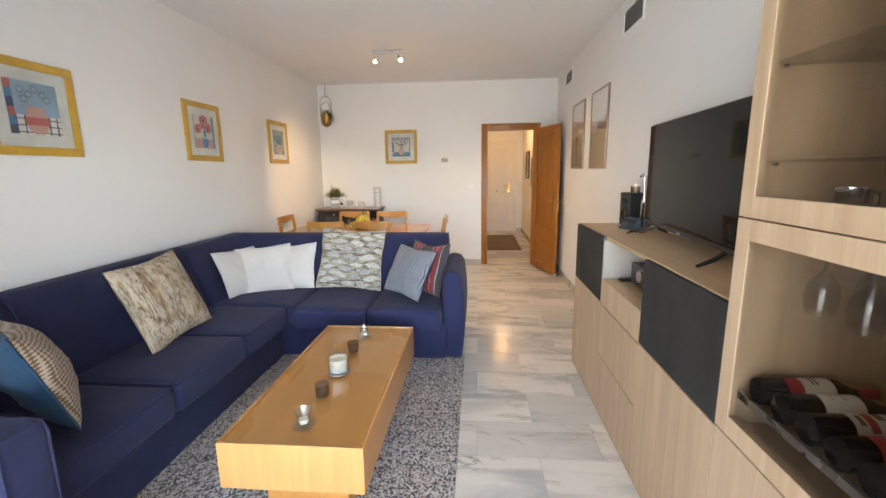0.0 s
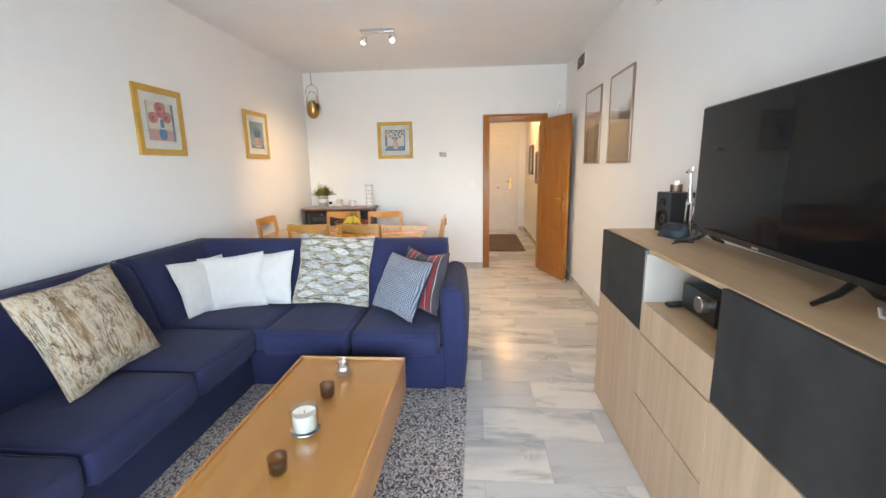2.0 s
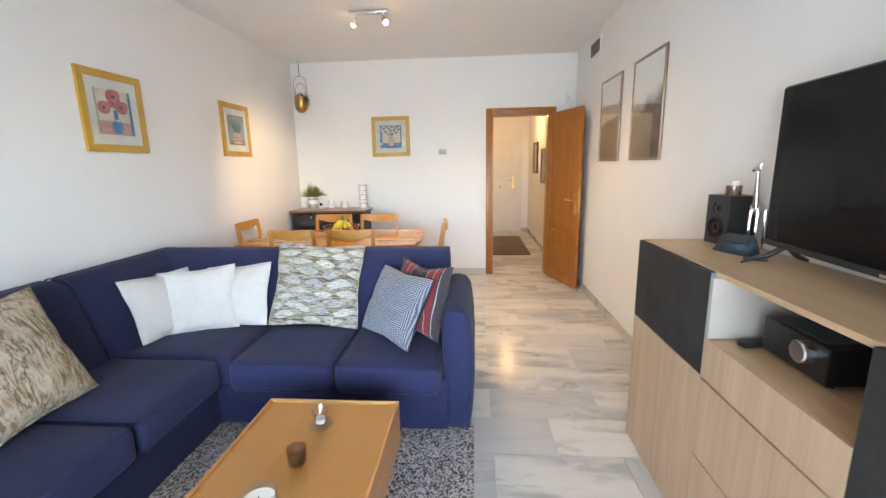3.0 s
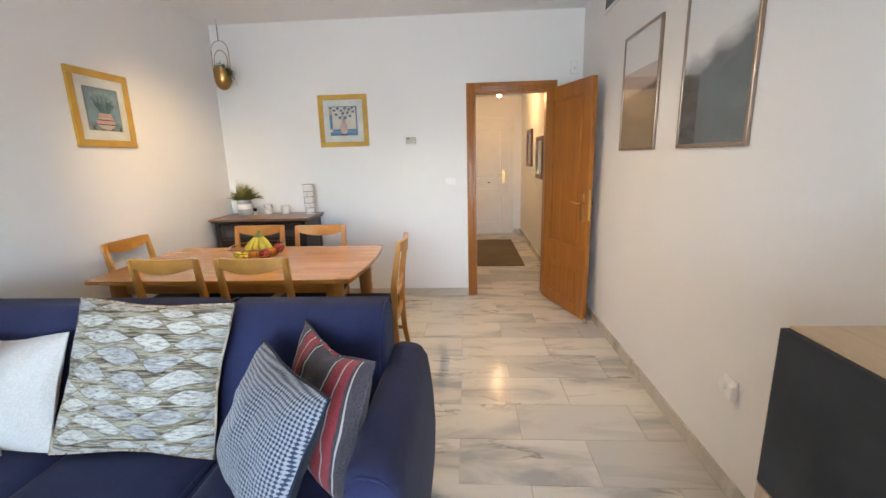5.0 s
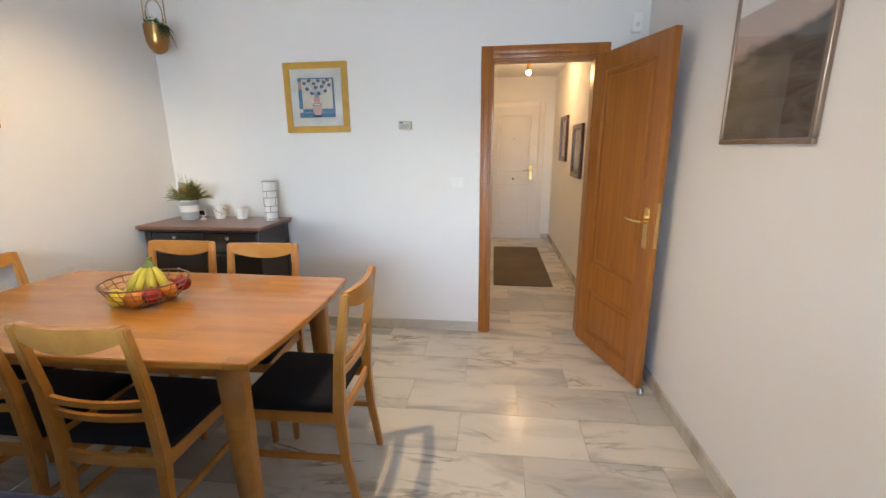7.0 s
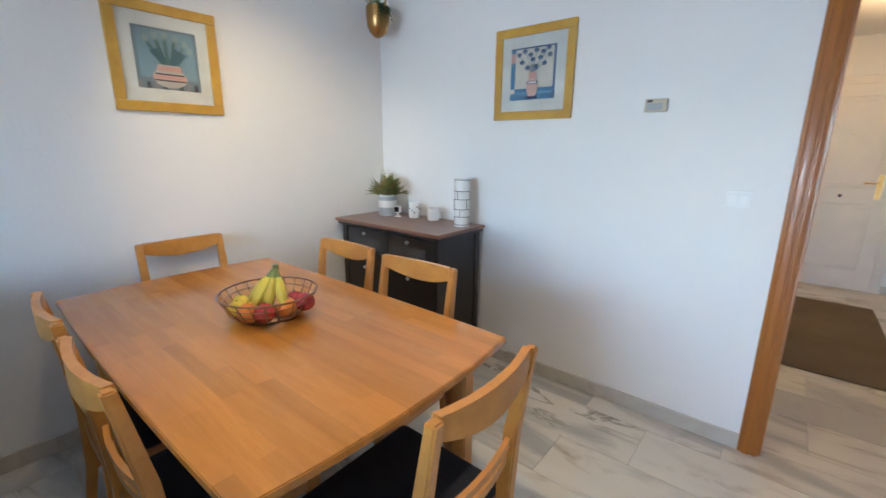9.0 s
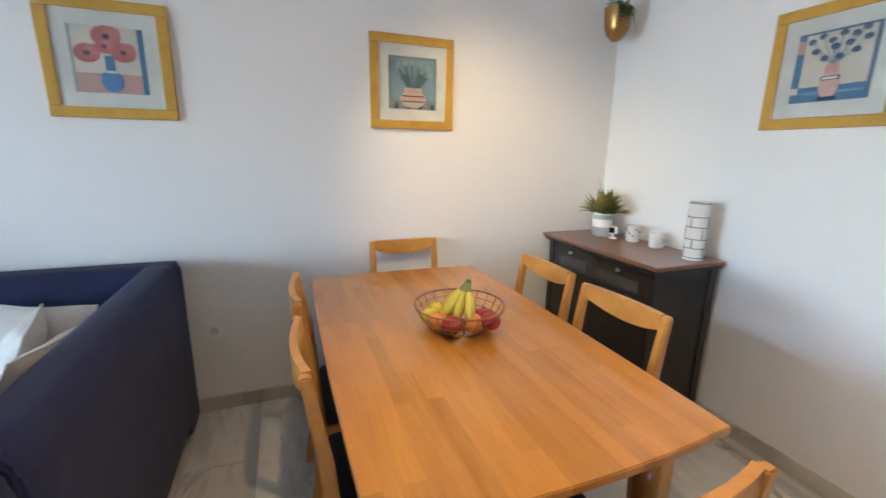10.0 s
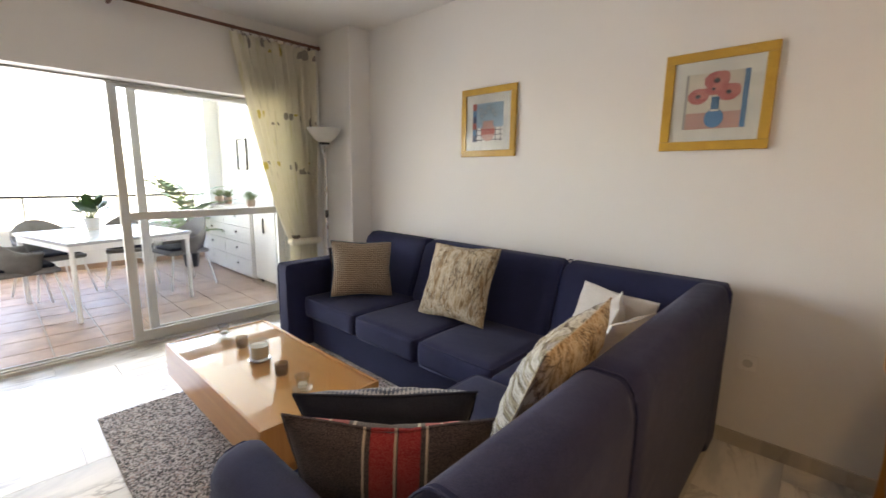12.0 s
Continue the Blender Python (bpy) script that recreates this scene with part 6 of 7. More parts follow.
s3 += [(ellipse(0.0, -0.082, 0.074, 0.046), (0.46, 0.42, 0.36)), (rect(-0.052, 0.052, -0.052, -0.030), PINK), (rect(-0.072, 0.072, -0.092, -0.070), PINK), (rect(-0.045, 0.045, -0.032, -0.024), (0.46, 0.42, 0.36)), (rect(-0.062, 0.062, -0.070, -0.064), DRK), (rect(-0.066, 0.066, -0.098, -0.092), DRK)]
# blue leaves in a pink bottle
s4 = [(rect(-G, G, -G, G), CREAM), (rect(-G, G, -G, -0.075), BLUE), (rect(-G + 0.04, G - 0.02, -0.105, -0.095), (0.16, 0.36, 0.52)), (rect(-G, -G + 0.028, -0.09, G), BLUE), (rect(-G, -G + 0.028, 0.06, 0.11), PINK), (rect(-G, -G + 0.028, -0.10, -0.075), CREAM), (rect(G - 0.014, G, -G, G), (0.10, 0.16, 0.28)), (rect(-G, G, G - 0.008, G), (0.10, 0.16, 0.28))]
for x, z in ((-0.085, 0.10), (-0.05, 0.115), (-0.015, 0.095), (0.02, 0.115), (0.06, 0.105), (0.09, 0.12), (0.10, 0.085), (-0.065, 0.06), (-0.03, 0.03), (0.045, 0.075), (0.07, 0.045), (0.02, 0.03), (0.0, 0.07)):
    s4.append((ellipse(x, z, 0.015, 0.012, 8), (0.06, 0.11, 0.20)))
    s4.append(([(x - 0.002, z), (x + 0.002, z), (0.006, 0.0), (0.001, 0.0)], (0.25, 0.30, 0.36)))
s4 += [(rect(-0.018, 0.026, -0.035, 0.005), PINK), (ellipse(0.004, -0.075, 0.034, 0.052), (0.60, 0.40, 0.34)), (rect(-0.028, 0.036, -0.055, -0.040), NAVY), (rect(-0.022, 0.030, -0.052, -0.043), WHT), (rect(-0.028, 0.036, -0.132, -0.118), NAVY)]

WEST = 90
picture("gold-framed print of a pink jug with flowers", pose(X0, 1.998, 1.762, 0, 0, WEST), 0.485, 0.485, 0.046, GOLD, MOUNT, s1, group="framed flower prints")
picture("gold-framed print of red poppies in a blue vase", pose(X0, 3.400, 1.763, 0, 0, WEST), 0.475, 0.482, 0.046, GOLD, MOUNT, s2, group="framed flower prints")
picture("gold-framed print of tulips in a striped pot", pose(X0, 4.768, 1.762, 0, 0, WEST), 0.470, 0.480, 0.046, GOLD, MOUNT, s3, group="framed flower prints")
picture("gold-framed print of blue leaves in a pink bottle", pose(-0.995, Y1, 1.763), 0.475, 0.482, 0.046, GOLD, MOUNT, s4, group="framed flower prints")

# two tall photographs, the room's reflection in their glass painted into the sheet


def reflecting_print(name, upper_tone, band, dark, tone, top, start, slope, soft):
    """Print and painted reflection; top: where the pale part ends; start: where the dark part begins, rising by slope
    along X.
    """
    k = Nodes(name)
    sep = k.n.new("ShaderNodeSeparateXYZ")
    k.join(k.co, sep.inputs[0])
    warp = k.noise(k.place((3, 3, 5)), 2.2, 4, 0.6)
    z = k.math("ADD", sep.outputs["Z"], k.math("MULTIPLY", k.math("SUBTRACT", warp, 0.5), 0.14))
    z = k.math("SUBTRACT", z, k.math("MULTIPLY", sep.outputs["X"], slope))
    drift = k.noise(k.place((4, 4, 14), (0, 14, 0)), 2.0, 4, 0.55, 0.7)
    dark_part = k.ramp(drift, [(0.34, dark), (0.50, tuple((a + c) / 2 for a, c in zip(dark, tone))), (0.66, tone)])
    lower_part = k.mix(k.ramp(k.math("ADD", z, 0.5), [(0.5 + start - soft, (1, 1, 1)), (0.5 + start + soft, (0, 0, 0))]), band, dark_part)
    edge = k.ramp(k.math("ADD", sep.outputs["Z"], 0.5), [(0.5 + top - 0.004, (0, 0, 0)), (0.5 + top + 0.004, (1, 1, 1))])
    return k.finish(k.mix(edge, lower_part, upper_tone), 0.5)


REFLECTION_A = reflecting_print("brown print with painted reflection", (0.90, 0.89, 0.88), (0.56, 0.46, 0.42), (0.028, 0.024, 0.020), (0.13, 0.13, 0.13), 0.125, 0.0, 0.10, 0.02)
REFLECTION_B = reflecting_print("blue-grey print with painted reflection", (0.90, 0.90, 0.89), (0.86, 0.87, 0.87), (0.055, 0.075, 0.085), (0.13, 0.165, 0.185), 0.30, 0.05, 0.22, 0.05)
for y, sheet, words in ((4.775, REFLECTION_A, "tall metal-framed photograph, pale above brown, room reflection in its colour"), (3.965, REFLECTION_B, "tall metal-framed photograph, pale above blue-grey, room reflection in its colour")):
    picture(words, pose(X1, y, 1.768, 0, 0, -90), 0.545, 0.712, 0.018, BRONZE_FRAME, (0.62, 0.59, 0.53), [(rect(-0.2535, 0.2535, -0.337, 0.337), sheet)], 0.018, "tall photographs")
DARKFRAME = wood("dark red-brown frame", (0.10, 0.030, 0.015), (0.06, 0.018, 0.010), (4, 4, 4), 2.5, 0.35, 0.3)
for y, z in ((8.60, 1.50), (7.68, 1.36)):
    picture("dark wooden framed picture on the hall wall", pose(HX1, y, z, 0, 0, -90), 0.50, 0.54, 0.055, DARKFRAME, (0.25, 0.18, 0.11), [(rect(-0.14, 0.14, -0.16, 0.16), (0.16, 0.10, 0.06)), (ellipse(0, -0.03, 0.07, 0.09), (0.30, 0.19, 0.11))], 0.03, "hall pictures")

# ---------------------------------------------------------------- fittings on the walls
th = thing("thermostat", "small beige room thermostat on the wall", "thermostat", pose(-0.351, Y1, 1.564))
part("case", box(-0.048, 0.048, -0.020, 0, -0.029, 0.029, 0.005), plain("beige plastic", (0.55, 0.47, 0.34), 0.45), th)
part("display", box(-0.038, 0.030, -0.0215, -0.0195, -0.021, 0.010, 0.001), GREYGLAZE, th)
part("button", box(-0.036, -0.014, -0.0225, -0.0195, 0.014, 0.023, 0.001), DARKGREY, th)
sw = thing("light_switch", "double white light switch on the wall", "light switch", pose(0.020, Y1, 1.163))
part("plate", box(-0.048, 0.048, -0.009, 0, -0.036, 0.036, 0.003), WHITE, sw)
for x in (-0.021, 0.021):
    part("rocker", box(x - 0.019, x + 0.019, -0.015, -0.0092, -0.026, 0.022, 0.003), WHITE, sw)


def socket(at, label, twin=False):
    ob = thing("wall_socket", label, "socket", at)
    for x in ((-0.036, 0.036) if twin else (0,)):
        part("plate", box(x - 0.039, x + 0.039, -0.010, 0, -0.040, 0.040, 0.004), WHITE, ob)
        part("socket_well", lathe([(0.020, 0), (0.021, 0.003), (0.0205, 0.004), (0, 0.0035)], 22), ALU, ob).matrix_basis = pose(x, -0.010, 0, 90, 0, 0)


socket(pose(X0, 3.68, 0.462, 0, 0, WEST), "white wall socket behind the sofa")
so = thing("wall_socket", "white wall socket with a plug-in adapter", "socket", pose(X1, 3.61, 0.457, 0, 0, -90))
part("plate", box(-0.042, 0.042, -0.010, 0, -0.04, 0.04, 0.004), WHITE, so)
part("plug", lathe([(0.020, 0), (0.020, 0.016), (0.016, 0.030), (0, 0.031)], 20), WHITE, so, "round white plug").matrix_basis = pose(-0.010, -0.010, 0.004, 90, 0, 0)
part("adapter", box(0.016, 0.050, -0.034, -0.0102, -0.038, 0.026, 0.006), WHITE, so, "white plugged-in adapter")
al = thing("motion_sensor", "white motion sensor high in the corner", "sensor", pose(1.165, Y1, 2.165))
b = box(-0.030, 0.030, -0.045, 0, -0.055, 0.055, 0.010, 3)
part("shell", b, WHITE, al)
part("lens", ball(0.018, (0, -0.040, -0.012), (1, 0.5, 1)), FROST, al)


def vent(y0, y1, z0, z1):
    ob = thing("air_vent", "white slatted air vent high on the wall", "air vent", pose(X1, 0, 0), "air vents")
    for a in ((y0, y1, z1 - 0.02, z1), (y0, y1, z0, z0 + 0.02), (y0, y0 + 0.02, z0 + 0.02, z1 - 0.02), (y1 - 0.02, y1, z0 + 0.02, z1 - 0.02)):
        part("vent_frame", box(-0.012, 0, a[0], a[1], a[2], a[3], 0.002), WHITE, ob)
    part("vent_backing", box(-0.004, -0.001, y0 + 0.02, y1 - 0.02, z0 + 0.02, z1 - 0.02, 0), DARKGREY, ob)
    n = 7
    for i in range(n):
        z = z0 + 0.03 + (z1 - z0 - 0.06) * i / (n - 1)
        part("slat", box(-0.010, 0.0, y0 + 0.02, y1 - 0.02, -0.0015, 0.0015, 0), ALU, ob).matrix_basis = pose(-0.001, 0, z, 0, -32, 0)


vent(3.02, 3.43, 2.395, 2.585)
vent(5.19, 5.57, 2.425, 2.595)

# ceiling spotlights
cl = thing("ceiling_light", "brushed steel ceiling bar with two lit spotlights", "ceiling light", pose(-0.815, 4.52, H))
part("bar", box(-0.16, 0.16, -0.035, 0.035, -0.026, 0, 0.004), STEEL, cl)
for x, tx_, ty_ in ((-0.115, -0.55, 0.35), (0.115, 0.45, -0.25)):
    hd_ = part("spot_head", tube([(x, 0, -0.026), (x, 0, -0.048), (x + tx_ * 0.02, ty_ * 0.02, -0.055)], 0.006, 8), STEEL, cl)
    d = Vector((tx_, ty_, -0.8)).normalized()
    p = Vector((x, 0, -0.058))
    part("spot_cup", tube([p, p + d * 0.012, p + d * 0.045], [0.014, 0.021, 0.025], 16), STEEL, hd_)
    part("bulb", ball(0.020, tuple(p + d * 0.050), seg=12), BULB, hd_, "glowing halogen bulb")

# hanging planter in the corner
hp = thing("hanging_planter", "hanging antique brass pot with a small trailing plant", "hanging plant", pose(-2.035, 5.965, 0))
part("hook", tube([(0, 0, H), (0, 0, H - 0.06)], 0.003, 6), STEEL, hp)
part("cord", tube([(0, 0, H - 0.05), (0, 0, 2.475)], 0.0035, 6), CORD, hp)
for r, zt in ((0.080, 2.475), (0.062, 2.395)):
    low = [(-r * math.cos(math.pi * i / 10), 0, 2.155 - 0.100 * math.sin(math.pi * i / 10)) for i in range(11)]
    part("hoop", tube([(r, 0, 2.16)] + [(r * math.cos(math.pi * i / 12), 0, zt - 0.09 + 0.09 * math.sin(math.pi * i / 12)) for i in range(13)] + (low if r > 0.07 else [(-r, 0, 2.235)]), 0.0035, 6), ANTIQUE, hp)
part("pot", lathe([(0, 2.058), (0.028, 2.062), (0.054, 2.085), (0.069, 2.125), (0.075, 2.18), (0.076, 2.235), (0.072, 2.235), (0.070, 2.18), (0.060, 2.12), (0, 2.08)], 28), ANTIQUE, hp)
part("soil", lathe([(0.0715, 2.218), (0, 2.222)], 24), SOIL, hp)
rnd = random.Random(9)
for i in range(26):
    a = rnd.uniform(0, 6.28)
    L = rnd.uniform(0.03, 0.095)
    frond(hp, "frond", (0.03 * math.cos(a), 0.03 * math.sin(a), 2.22), (L * math.cos(a), L * math.sin(a), 2.24 + rnd.uniform(0.02, 0.075)), 0.016, PALM if i % 2 else LEAF_DARK, 4, 0.3)
for i in range(16):
    a = rnd.uniform(-0.7, 0.5)
    L = rnd.uniform(0.085, 0.135)
    frond(hp, "trailing_stem", (0.065 * math.cos(a), 0.065 * math.sin(a), 2.236), (L * math.cos(a), L * math.sin(a), rnd.uniform(2.11, 2.23)), 0.020, LEAF_DARK, 6, 0.5)

# ---------------------------------------------------------------- curtain, rod and floor lamp
rod = thing("curtain_rod", "dark wooden curtain rod with rings over the balcony door", "curtain rod", pose(0, 0.20, 2.53))
part("pole", tube([(-1.93, 0, 0), (1.10, 0, 0)], 0.013, 12), ROD, rod)
part("finial", lathe([(0, 0), (0.018, 0.004), (0.020, 0.02), (0.010, 0.035), (0, 0.036)], 16), ROD, rod).matrix_basis = pose(-1.93, 0, 0, 0, -90, 0)
part("finial", lathe([(0, 0), (0.018, 0.004), (0.020, 0.02), (0.010, 0.035), (0, 0.036)], 16), ROD, rod).matrix_basis = pose(1.10, 0, 0, 0, 90, 0)
for x in (-1.86, -0.40, 1.02):
    part("bracket", box(x - 0.010, x + 0.010, -0.10, 0.0, -0.030, -0.012, 0.003), ROD, rod)
ct2 = thing("curtain", "cream patterned curtain tied back beside the balcony door", "curtain", group="curtains")
b = bmesh.new()
NU, NV = 120, 46
rows = []
for j in range(NV + 1):
    v = j / NV
    z = 2.505 - v * (2.505 - 0.05)
    # gathered at the tie, a little wider again below it
    if z > 0.74:
        k = ((z - 0.74) / (2.505 - 0.74)) ** 0.75
        left, right = -1.60 + 0.44 * k, -1.86 - 0.055 * k
    else:
        k = (0.74 - z) / 0.69
        left, right = -1.60 + 0.05 * k, -1.86 - 0.03 * k
    amp = 0.026 + 0.012 * math.sin(v * 5)
    row = []
    for i in range(NU + 1):
        u = i / NU
        fold = math.sin(u * 2 * math.pi * 11 + 0.5 * math.sin(v * 6 + u * 5)) * amp + 0.010 * math.sin(u * 41 + v * 3)
        bulge = 0.03 * math.sin(math.pi * u) * (1 - abs(z - 0.74))
        row.append(b.verts.new((right + (left - right) * u, 0.185 + fold + bulge, z)))
    rows.append(row)
for r0, r1 in zip(rows, rows[1:]):
    for i in range(NU):
        b.faces.new((r0[i], r0[i + 1], r1[i + 1], r1[i]))
cloth = part("cloth", b, CURTAIN, ct2)
sol = cloth.modifiers.new("thickness", "SOLIDIFY")
sol.thickness = 0.003
part("tieback", soft_box(-1.89, -1.575, 0.13, 0.255, 0.71, 0.775, 0.03, cuts=5), CURTAIN, ct2, "cloth tieback round the curtain")
for i in range(11):
    x = -1.90 + i * 0.072
    rg = part("curtain_ring", ring_tube(0.020, 0, 0.0028, 16, 5), ROD, ct2)
    rg.matrix_basis = pose(x, 0.20, 2.522, 0, 90, 0)

fl = thing("floor_lamp", "slim silver uplighter floor lamp with frosted bowl", "floor lamp", pose(-1.83, 0.44, 0))
part("base", lathe([(0, 0), (0.125, 0), (0.125, 0.012), (0.03, 0.028), (0.012, 0.034), (0, 0.034)], 32), STEEL, fl)
part("pole", tube([(0, 0, 0.03), (0, 0, 1.64)], 0.010, 12), STEEL, fl)
part("switch", lathe([(0.014, 0.98), (0.016, 1.0), (0.016, 1.03), (0.014, 1.05)], 14), BLACK, fl)
for k in range(3):
    a = 2 * math.pi * k / 3
    part("strut", tube([(0.010 * math.cos(a), 0.010 * math.sin(a), 1.50), (0.030 * math.cos(a), 0.030 * math.sin(a), 1.60), (0.036 * math.cos(a), 0.036 * math.sin(a), 1.66)], 0.003, 6), STEEL, fl)
part("collar", lathe([(0, 1.640), (0.042, 1.645), (0.050, 1.662), (0, 1.662)], 24), BLACK, fl)
part("bowl", lathe([(0.045, 1.662), (0.085, 1.690), (0.125, 1.735), (0.150, 1.785), (0.145, 1.786), (0.118, 1.740), (0.080, 1.698), (0.0, 1.672)], 36), FROST, fl, "frosted glass bowl")
sk = thing("wall_socket", "white wall socket with dark inserts behind the lamp", "socket", pose(-1.90, Y0, 1.02, 0, 0, 180))
part("plate", box(-0.04, 0.04, -0.01, 0, -0.075, 0.075, 0.003), WHITE, sk)
for z in (-0.035, 0.035):
    part("socket_well", lathe([(0.020, 0), (0.021, 0.003), (0, 0.004)], 18), DARKGREY, sk).matrix_basis = pose(0, -0.010, z, 90, 0, 0)

# ---------------------------------------------------------------- balcony
PY, BX0, BX1 = -3.80, -2.36, 3.2
structure("balcony_wall", box(BX0 - 0.15, BX0, PY - 0.15, YOUT, -0.03, 2.9, 0), OUTWALL, "white rendered side wall of the balcony")
structure("balcony_facade", box(X1 + 0.15, BX1 + 0.15, YOUT, 0.1, -0.03, 2.9, 0), OUTWALL)
structure("balcony_wall_east", box(BX1, BX1 + 0.15, PY - 0.15, YOUT, -0.03, 2.9, 0), OUTWALL)
structure("balcony_pier", box(BX0, -2.15, PY - 0.15, PY + 0.25, -0.03, 2.9, 0.004), OUTWALL)
# unseen roof, added to keep steep sky and sun light off the balcony
structure("balcony_ceiling", box(BX0 - 0.15, BX1 + 0.15, PY - 0.15, YOUT, 2.78, 2.9, 0), OUTWALL, "unseen white soffit added to block high sky light")
structure("balcony_parapet", box(-2.15, BX1, PY - 0.12, PY, -0.03, 0.62, 0.004), OUTWALL, "low white parapet")
structure("balcony_skirting", box(-2.15, BX1, PY, PY + 0.012, 0, 0.075, 0.002), TERRA)
rl = thing("railing", "thin dark metal railing above the balcony parapet", "railing", kind="structure")
part("handrail", tube([(-2.15, PY - 0.06, 1.03), (BX1, PY - 0.06, 1.03)], 0.018, 10), DARKGREY, rl)
for i in range(6):
    part("post", tube([(-2.0 + i * 1.0, PY - 0.06, 0.62), (-2.0 + i * 1.0, PY - 0.06, 1.03)], 0.012, 8), DARKGREY, rl)
structure("ground", box(-400, 400, -900, 60, -9.2, -9.0, 0), FARGROUND, "far ground below the balcony")

# chest of drawers and low cupboard
cs = thing("chest_of_drawers", "white chest of drawers with dark knobs on the balcony", "chest of drawers")
part("body", box(BX0 + 0.004, -1.945, -3.30, -1.50, 0.02, 0.90, 0.003), WHITEPAINT, cs)
part("top_board", box(BX0 + 0.004, -1.920, -3.32, -1.485, 0.901, 0.925, 0.004), WHITEPAINT, cs)
for ya, yb in ((-3.28, -2.40), (-2.39, -1.52)):
    for k in range(4):
        z0 = 0.05 + k * 0.212
        dr = part("drawer", box(-1.944, -1.926, ya, yb, z0, z0 + 0.206, 0.003), WHITEPAINT, cs)
        part("knob", lathe([(0, 0.024), (0.016, 0.022), (0.016, 0.014), (0.008, 0), (0, 0)], 14), BLACK, dr).matrix_basis = pose(-1.926, (ya + yb) / 2, z0 + 0.13, 0, 90, 0)
cu = thing("cupboard", "white balcony cupboard with a dark handle", "cupboard")
part("body", box(BX0 + 0.004, -1.955, -1.44, -0.78, 0.06, 0.93, 0.004), WHITEPAINT, cu)
part("door", box(-1.954, -1.936, -1.435, -0.785, 0.065, 0.925, 0.004), WHITEPAINT, cu)
part("handle", box(-1.935, -1.915, -1.16, -1.14, 0.66, 0.84, 0.004), BLACK, cu, "dark bar handle")
for y in (-1.41, -0.81):
    part("foot", lathe([(0.018, 0), (0.018, 0.06), (0, 0.06)], 12), BLACK, cu).matrix_basis = pose(-2.0, y, 0)

# balcony table
bt = thing("balcony_table", "white metal balcony table with a pale top", "table", pose(-0.50, -1.72, 0, 0, 0, 14))
part("tabletop", slab([(-0.55, -0.62), (0.55, -0.62), (0.55, 0.62), (-0.55, 0.62)], 0.715, 0.745, 0.006), plain("pale grey table top", (0.42, 0.43, 0.45), 0.25), bt)
for a in ((-0.53, 0.53, -0.60, -0.575), (-0.53, 0.53, 0.575, 0.60), (-0.53, -0.505, -0.575, 0.575), (0.505, 0.53, -0.575, 0.575)):
    part("apron", box(a[0], a[1], a[2], a[3], 0.66, 0.7145, 0.003), WHITE, bt)
for sx in (-1, 1):
    for sy in (-1, 1):
        part("leg", tube([(sx * 0.51, sy * 0.58, 0.0), (sx * 0.51, sy * 0.58, 0.66)], 0.020, 10), WHITE, bt)


def wicker_chair(at):
    ch = thing("balcony_chair", "grey woven tub chair with thin white metal legs", "chair", at, "chairs round the balcony table")
    b = bmesh.new()
    n = 22
    rows = []
    for i in range(n + 1):
        a = math.radians(-205 + 230 * i / n)
        hgt = 0.62 + 0.21 * max(0, math.cos(math.radians(-115 + 230 * i / n))) ** 1.5
        rows.append([b.verts.new((0.235 * math.cos(a), 0.225 * math.sin(a), 0.42)), b.verts.new((0.29 * math.cos(a), 0.275 * math.sin(a), 0.60)), b.verts.new((0.30 * math.cos(a), 0.29 * math.sin(a), hgt))])
    for r0, r1 in zip(rows, rows[1:]):
        for k in range(2):
            b.faces.new((r0[k], r1[k], r1[k + 1], r0[k + 1]))
    sh = part("shell", b, WICKER, ch)
    so_ = sh.modifiers.new("thickness", "SOLIDIFY")
    so_.thickness = 0.022
    part("seat", soft_box(-0.235, 0.235, -0.225, 0.24, 0.405, 0.455, 0.022, 0.01), WICKER, ch)
    part("seat_pad", soft_box(-0.20, 0.20, -0.18, 0.21, 0.456, 0.495, 0.019, 0.01), SEATCLOTH, ch, "dark seat pad")
    for sx in (-1, 1):
        for sy in (-1, 1):
            part("leg", tube([(sx * 0.20, sy * 0.19, 0.41), (sx * 0.27, sy * 0.26, 0.0)], 0.010, 8), WHITE, ch)
    return ch


w0 = wicker_chair(pose(0.17, -1.72, 0, 0, 0, 100))
copy_thing(w0, pose(-1.25, -1.95, 0, 0, 0, -80))
copy_thing(w0, pose(-0.85, -2.55, 0, 0, 0, -12))
copy_thing(w0, pose(-0.10, -2.45, 0, 0, 0, 20))

tp = thing("potted_plant", "small leafy plant in a white pot on the balcony table", "potted plant", pose(-0.44, -2.00, 0.745))
part("pot", lathe([(0, 0), (0.055, 0), (0.075, 0.12), (0.080, 0.12), (0.080, 0.135), (0.070, 0.135), (0.066, 0.115), (0, 0.112)], 26), CERAMIC, tp)


def broad_leaf(parent, root, tip, w, material):
    a, c = Vector(root), Vector(tip)
    d = c - a
    side = d.cross(Vector((0, 0, 1))).normalized()
    b = tube([a, a.lerp(c, 0.5) + Vector((0, 0, 0.02))], 0.003, 5)
    st = a.lerp(c, 0.42) + Vector((0, 0, 0.02))
    pts = [st, st.lerp(c, 0.3) + side * w, st.lerp(c, 0.7) + side * w * 0.8, c + Vector((0, 0, -0.015)), st.lerp(c, 0.7) - side * w * 0.8, st.lerp(c, 0.3) - side * w]
    ml = st.lerp(c, 0.55) + Vector((0, 0, -0.012))
    m = b.verts.new(ml)
    vs_ = [b.verts.new(p) for p in pts]
    for i in range(6):
        b.faces.new((m, vs_[i], vs_[(i + 1) % 6]))
    part("leaf", b, material, parent)


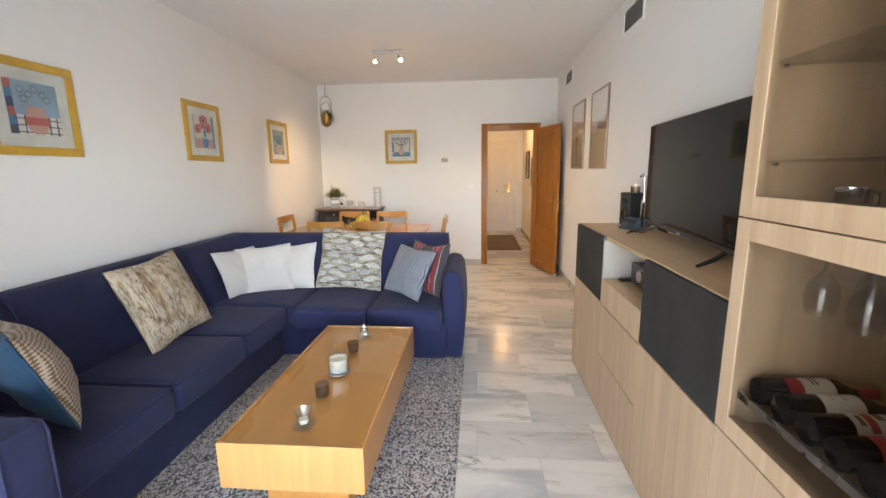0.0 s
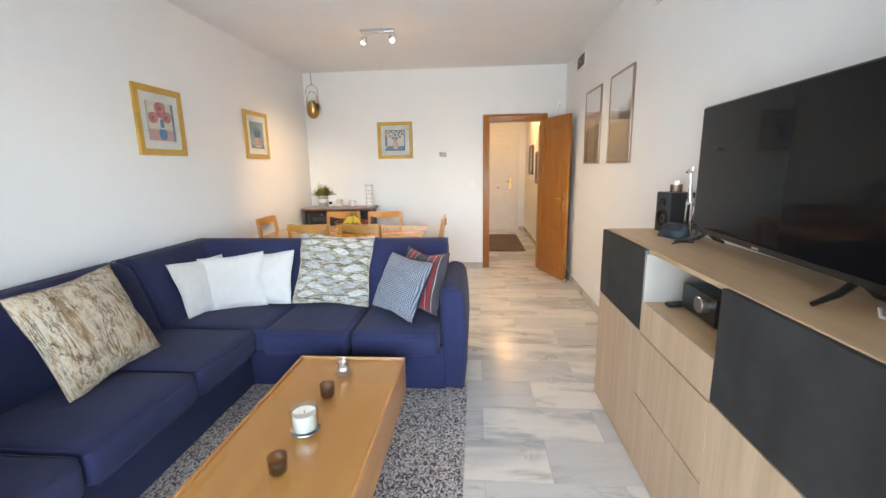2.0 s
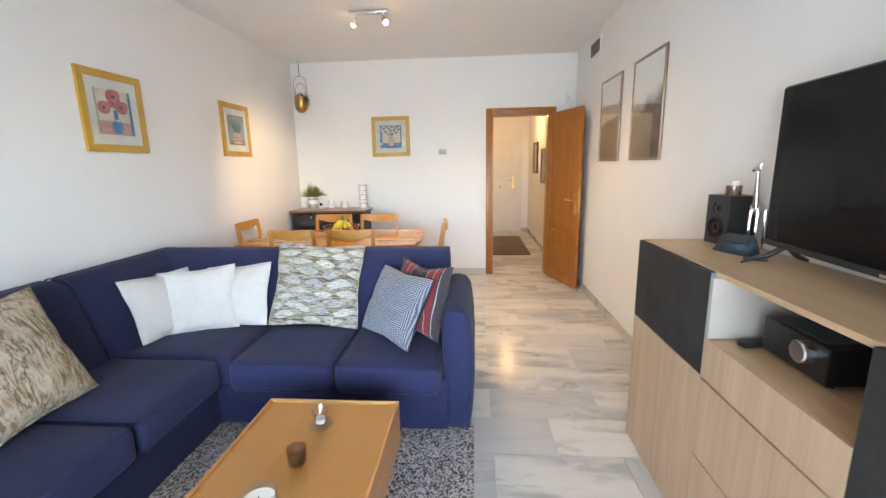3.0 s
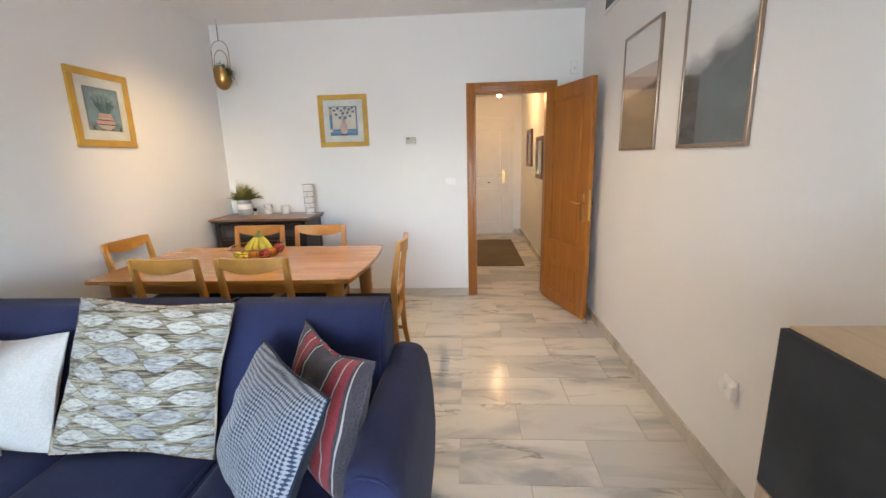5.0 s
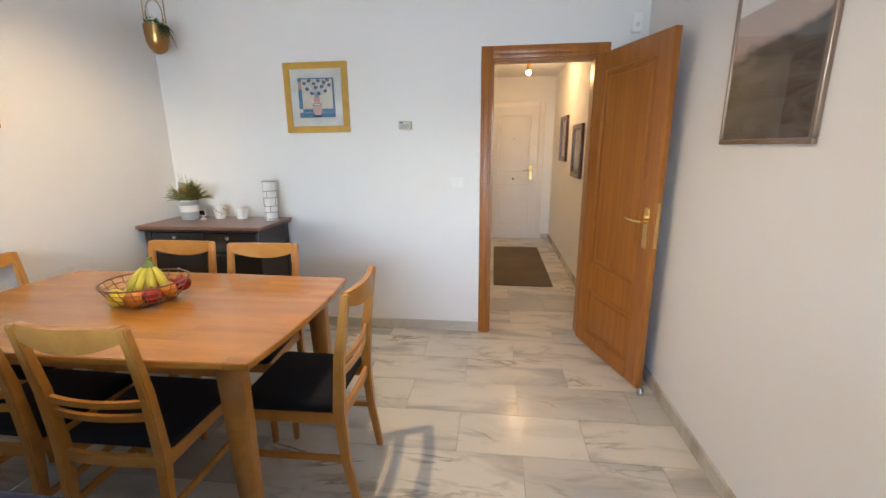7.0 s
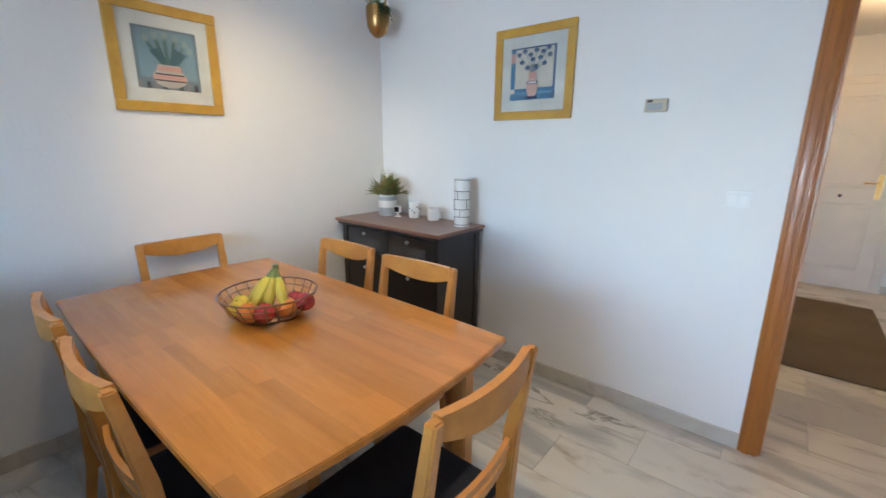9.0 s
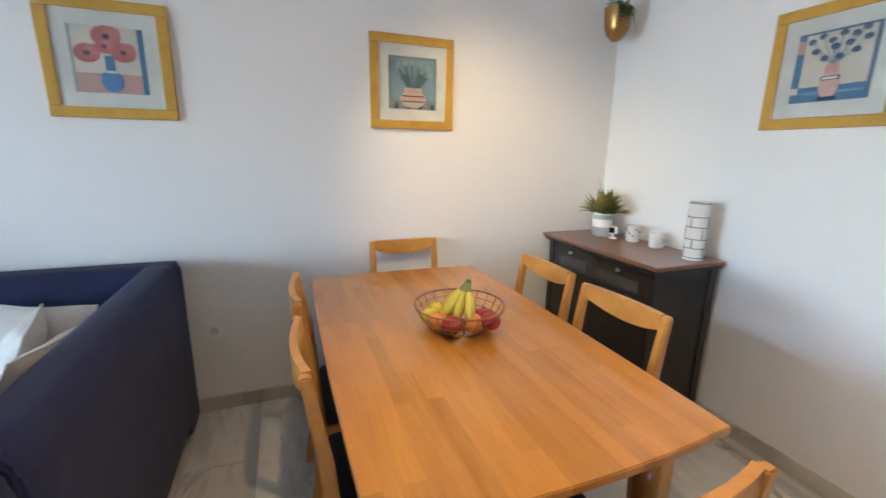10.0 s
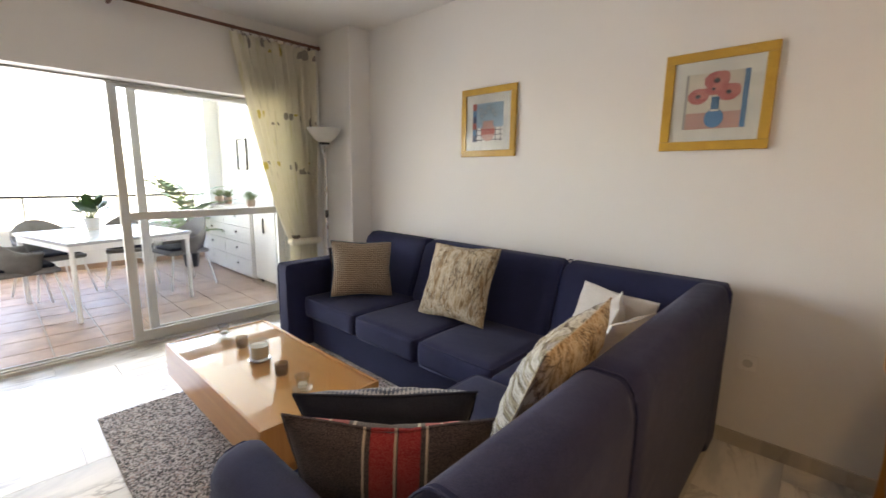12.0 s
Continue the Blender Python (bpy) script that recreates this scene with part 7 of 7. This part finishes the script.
rnd = random.Random(21)
for i in range(26):
    a, u = rnd.uniform(0, 6.28), rnd.uniform(0.3, 1)
    L = rnd.uniform(0.24, 0.38)
    broad_leaf(tp, (0, 0, 0.11), (L * u * math.cos(a), L * u * math.sin(a), 0.13 + L * (1.0 - 0.6 * u)), 0.055, LEAF_DARK)

pp = thing("potted_palm", "tall potted palm with arching fronds in a dark pot", "potted palm", pose(-1.66, -3.02, 0))
part("pot", lathe([(0, 0), (0.085, 0), (0.115, 0.20), (0.122, 0.20), (0.122, 0.22), (0.105, 0.22), (0.100, 0.19), (0, 0.188)], 26), BLACK, pp)
part("trunk", tube([(0, 0, 0.18), (0.02, 0.0, 0.45), (0.0, 0.02, 0.95)], [0.022, 0.018, 0.014], 8), CORD, pp)
for i in range(22):
    a = i * 2.4
    L = rnd.uniform(0.55, 0.95)
    z = rnd.uniform(0.35, 0.95)
    frond(pp, "frond", (0, 0, z), (L * math.cos(a), L * math.sin(a), z + L * rnd.uniform(0.2, 1.0)), rnd.uniform(0.10, 0.16), PALM, 12, 0.5)
for y, sc in ((-1.95, 1.0), (-2.75, 1.2), (-3.1, 0.9)):
    fp = thing("potted_plant", "bushy green plant in a pot on the balcony chest", "potted plant", pose(-2.14, y, 0.926))
    part("pot", lathe([(0, 0), (0.05, 0), (0.065, 0.10), (0.060, 0.10), (0.055, 0.09), (0, 0.088)], 22), TERRA, fp)
    for i in range(26):
        a, u = rnd.uniform(0, 6.28), rnd.uniform(0.3, 1)
        L = rnd.uniform(0.14, 0.22) * sc
        frond(fp, "frond", (0, 0, 0.09), (L * u * math.cos(a), L * u * math.sin(a), 0.10 + L * (1.0 - 0.6 * u)), 0.03, PALM if i % 2 else LEAF, 7)
wf = thing("wall_lantern", "thin dark metal wall frame on the balcony wall", "wall decoration", pose(BX0, -2.66, 1.66, 0, 0, 90))
for a in ((-0.17, 0.17, 0.21, 0.225), (-0.17, 0.17, -0.225, -0.21), (-0.17, -0.155, -0.21, 0.21), (0.155, 0.17, -0.21, 0.21)):
    part("frame_bar", box(a[0], a[1], -0.03, 0, a[2], a[3], 0.002), BLACK, wf)
part("panel", box(-0.15, 0.15, -0.006, 0, -0.205, 0.205, 0), CERAMIC, wf)

# ---------------------------------------------------------------- floor tiles


def tiled(parent, material, x0, x1, y0, y1, w, d, ox, oy, top, thick, gap, stagger=True):
    """Tiles laid in rows over a rectangle, cut at its edges, each a piece of its own."""
    shared = {}
    k0, k1 = math.floor((y0 - oy) / d), math.ceil((y1 - oy) / d)
    for k in range(k0, k1):
        off = ox + (w / 2 if stagger and k % 2 else 0)
        for i in range(math.floor((x0 - off) / w), math.ceil((x1 - off) / w)):
            a0, a1 = max(x0, off + i * w + gap / 2), min(x1, off + (i + 1) * w - gap / 2)
            c0_, c1_ = max(y0, oy + k * d + gap / 2), min(y1, oy + (k + 1) * d - gap / 2)
            if a1 - a0 < 0.01 or c1_ - c0_ < 0.01:
                continue
            key = (round(a1 - a0, 3), round(c1_ - c0_, 3))
            if key not in shared:
                bb = bmesh.new()
                bmesh.ops.create_cube(bb, size=1)
                for v in bb.verts:
                    e = 0.0012 if v.co.z > 0 else 0.0
                    v.co = Vector((v.co.x * (key[0] - e), v.co.y * (key[1] - e), (v.co.z - 0.5) * thick))
                me = bpy.data.meshes.new("tile")
                bb.to_mesh(me)
                bb.free()
                me.materials.append(material)
                shared[key] = me
            ob = new("tile", shared[key])
            ob.parent = parent
            ob.location = ((a0 + a1) / 2, (c0_ + c1_) / 2, top)


floor = structure("floor", box(X0, X1, YOUT, Y1 + 0.12, -0.08, -0.003, 0), GROUT, "polished veined marble tile floor")
tiled(floor, MARBLE, X0, X1, -0.03, Y1 + 0.06, 0.622, 0.3035, 0.444, 4.485, 0.0, 0.012, 0.0016)
hall_floor = structure("hall_floor", box(HX0, HX1, Y1 + 0.121, HY1, -0.08, -0.003, 0), GROUT, "polished veined marble tile floor of the hall")
tiled(hall_floor, MARBLE, HX0, HX1, Y1 + 0.062, HY1, 0.622, 0.3035, 0.444, 4.485, 0.0, 0.012, 0.0016)
balcony = structure("balcony_floor", box(BX0, BX1, PY, YOUT, -0.08, -0.006, 0), GROUT, "terracotta tiles with pale joints")
tiled(balcony, TERRA, BX0, BX1, PY, -0.156, 0.335, 0.335, 0.1, -0.15, 0.0, 0.012, 0.009, False)
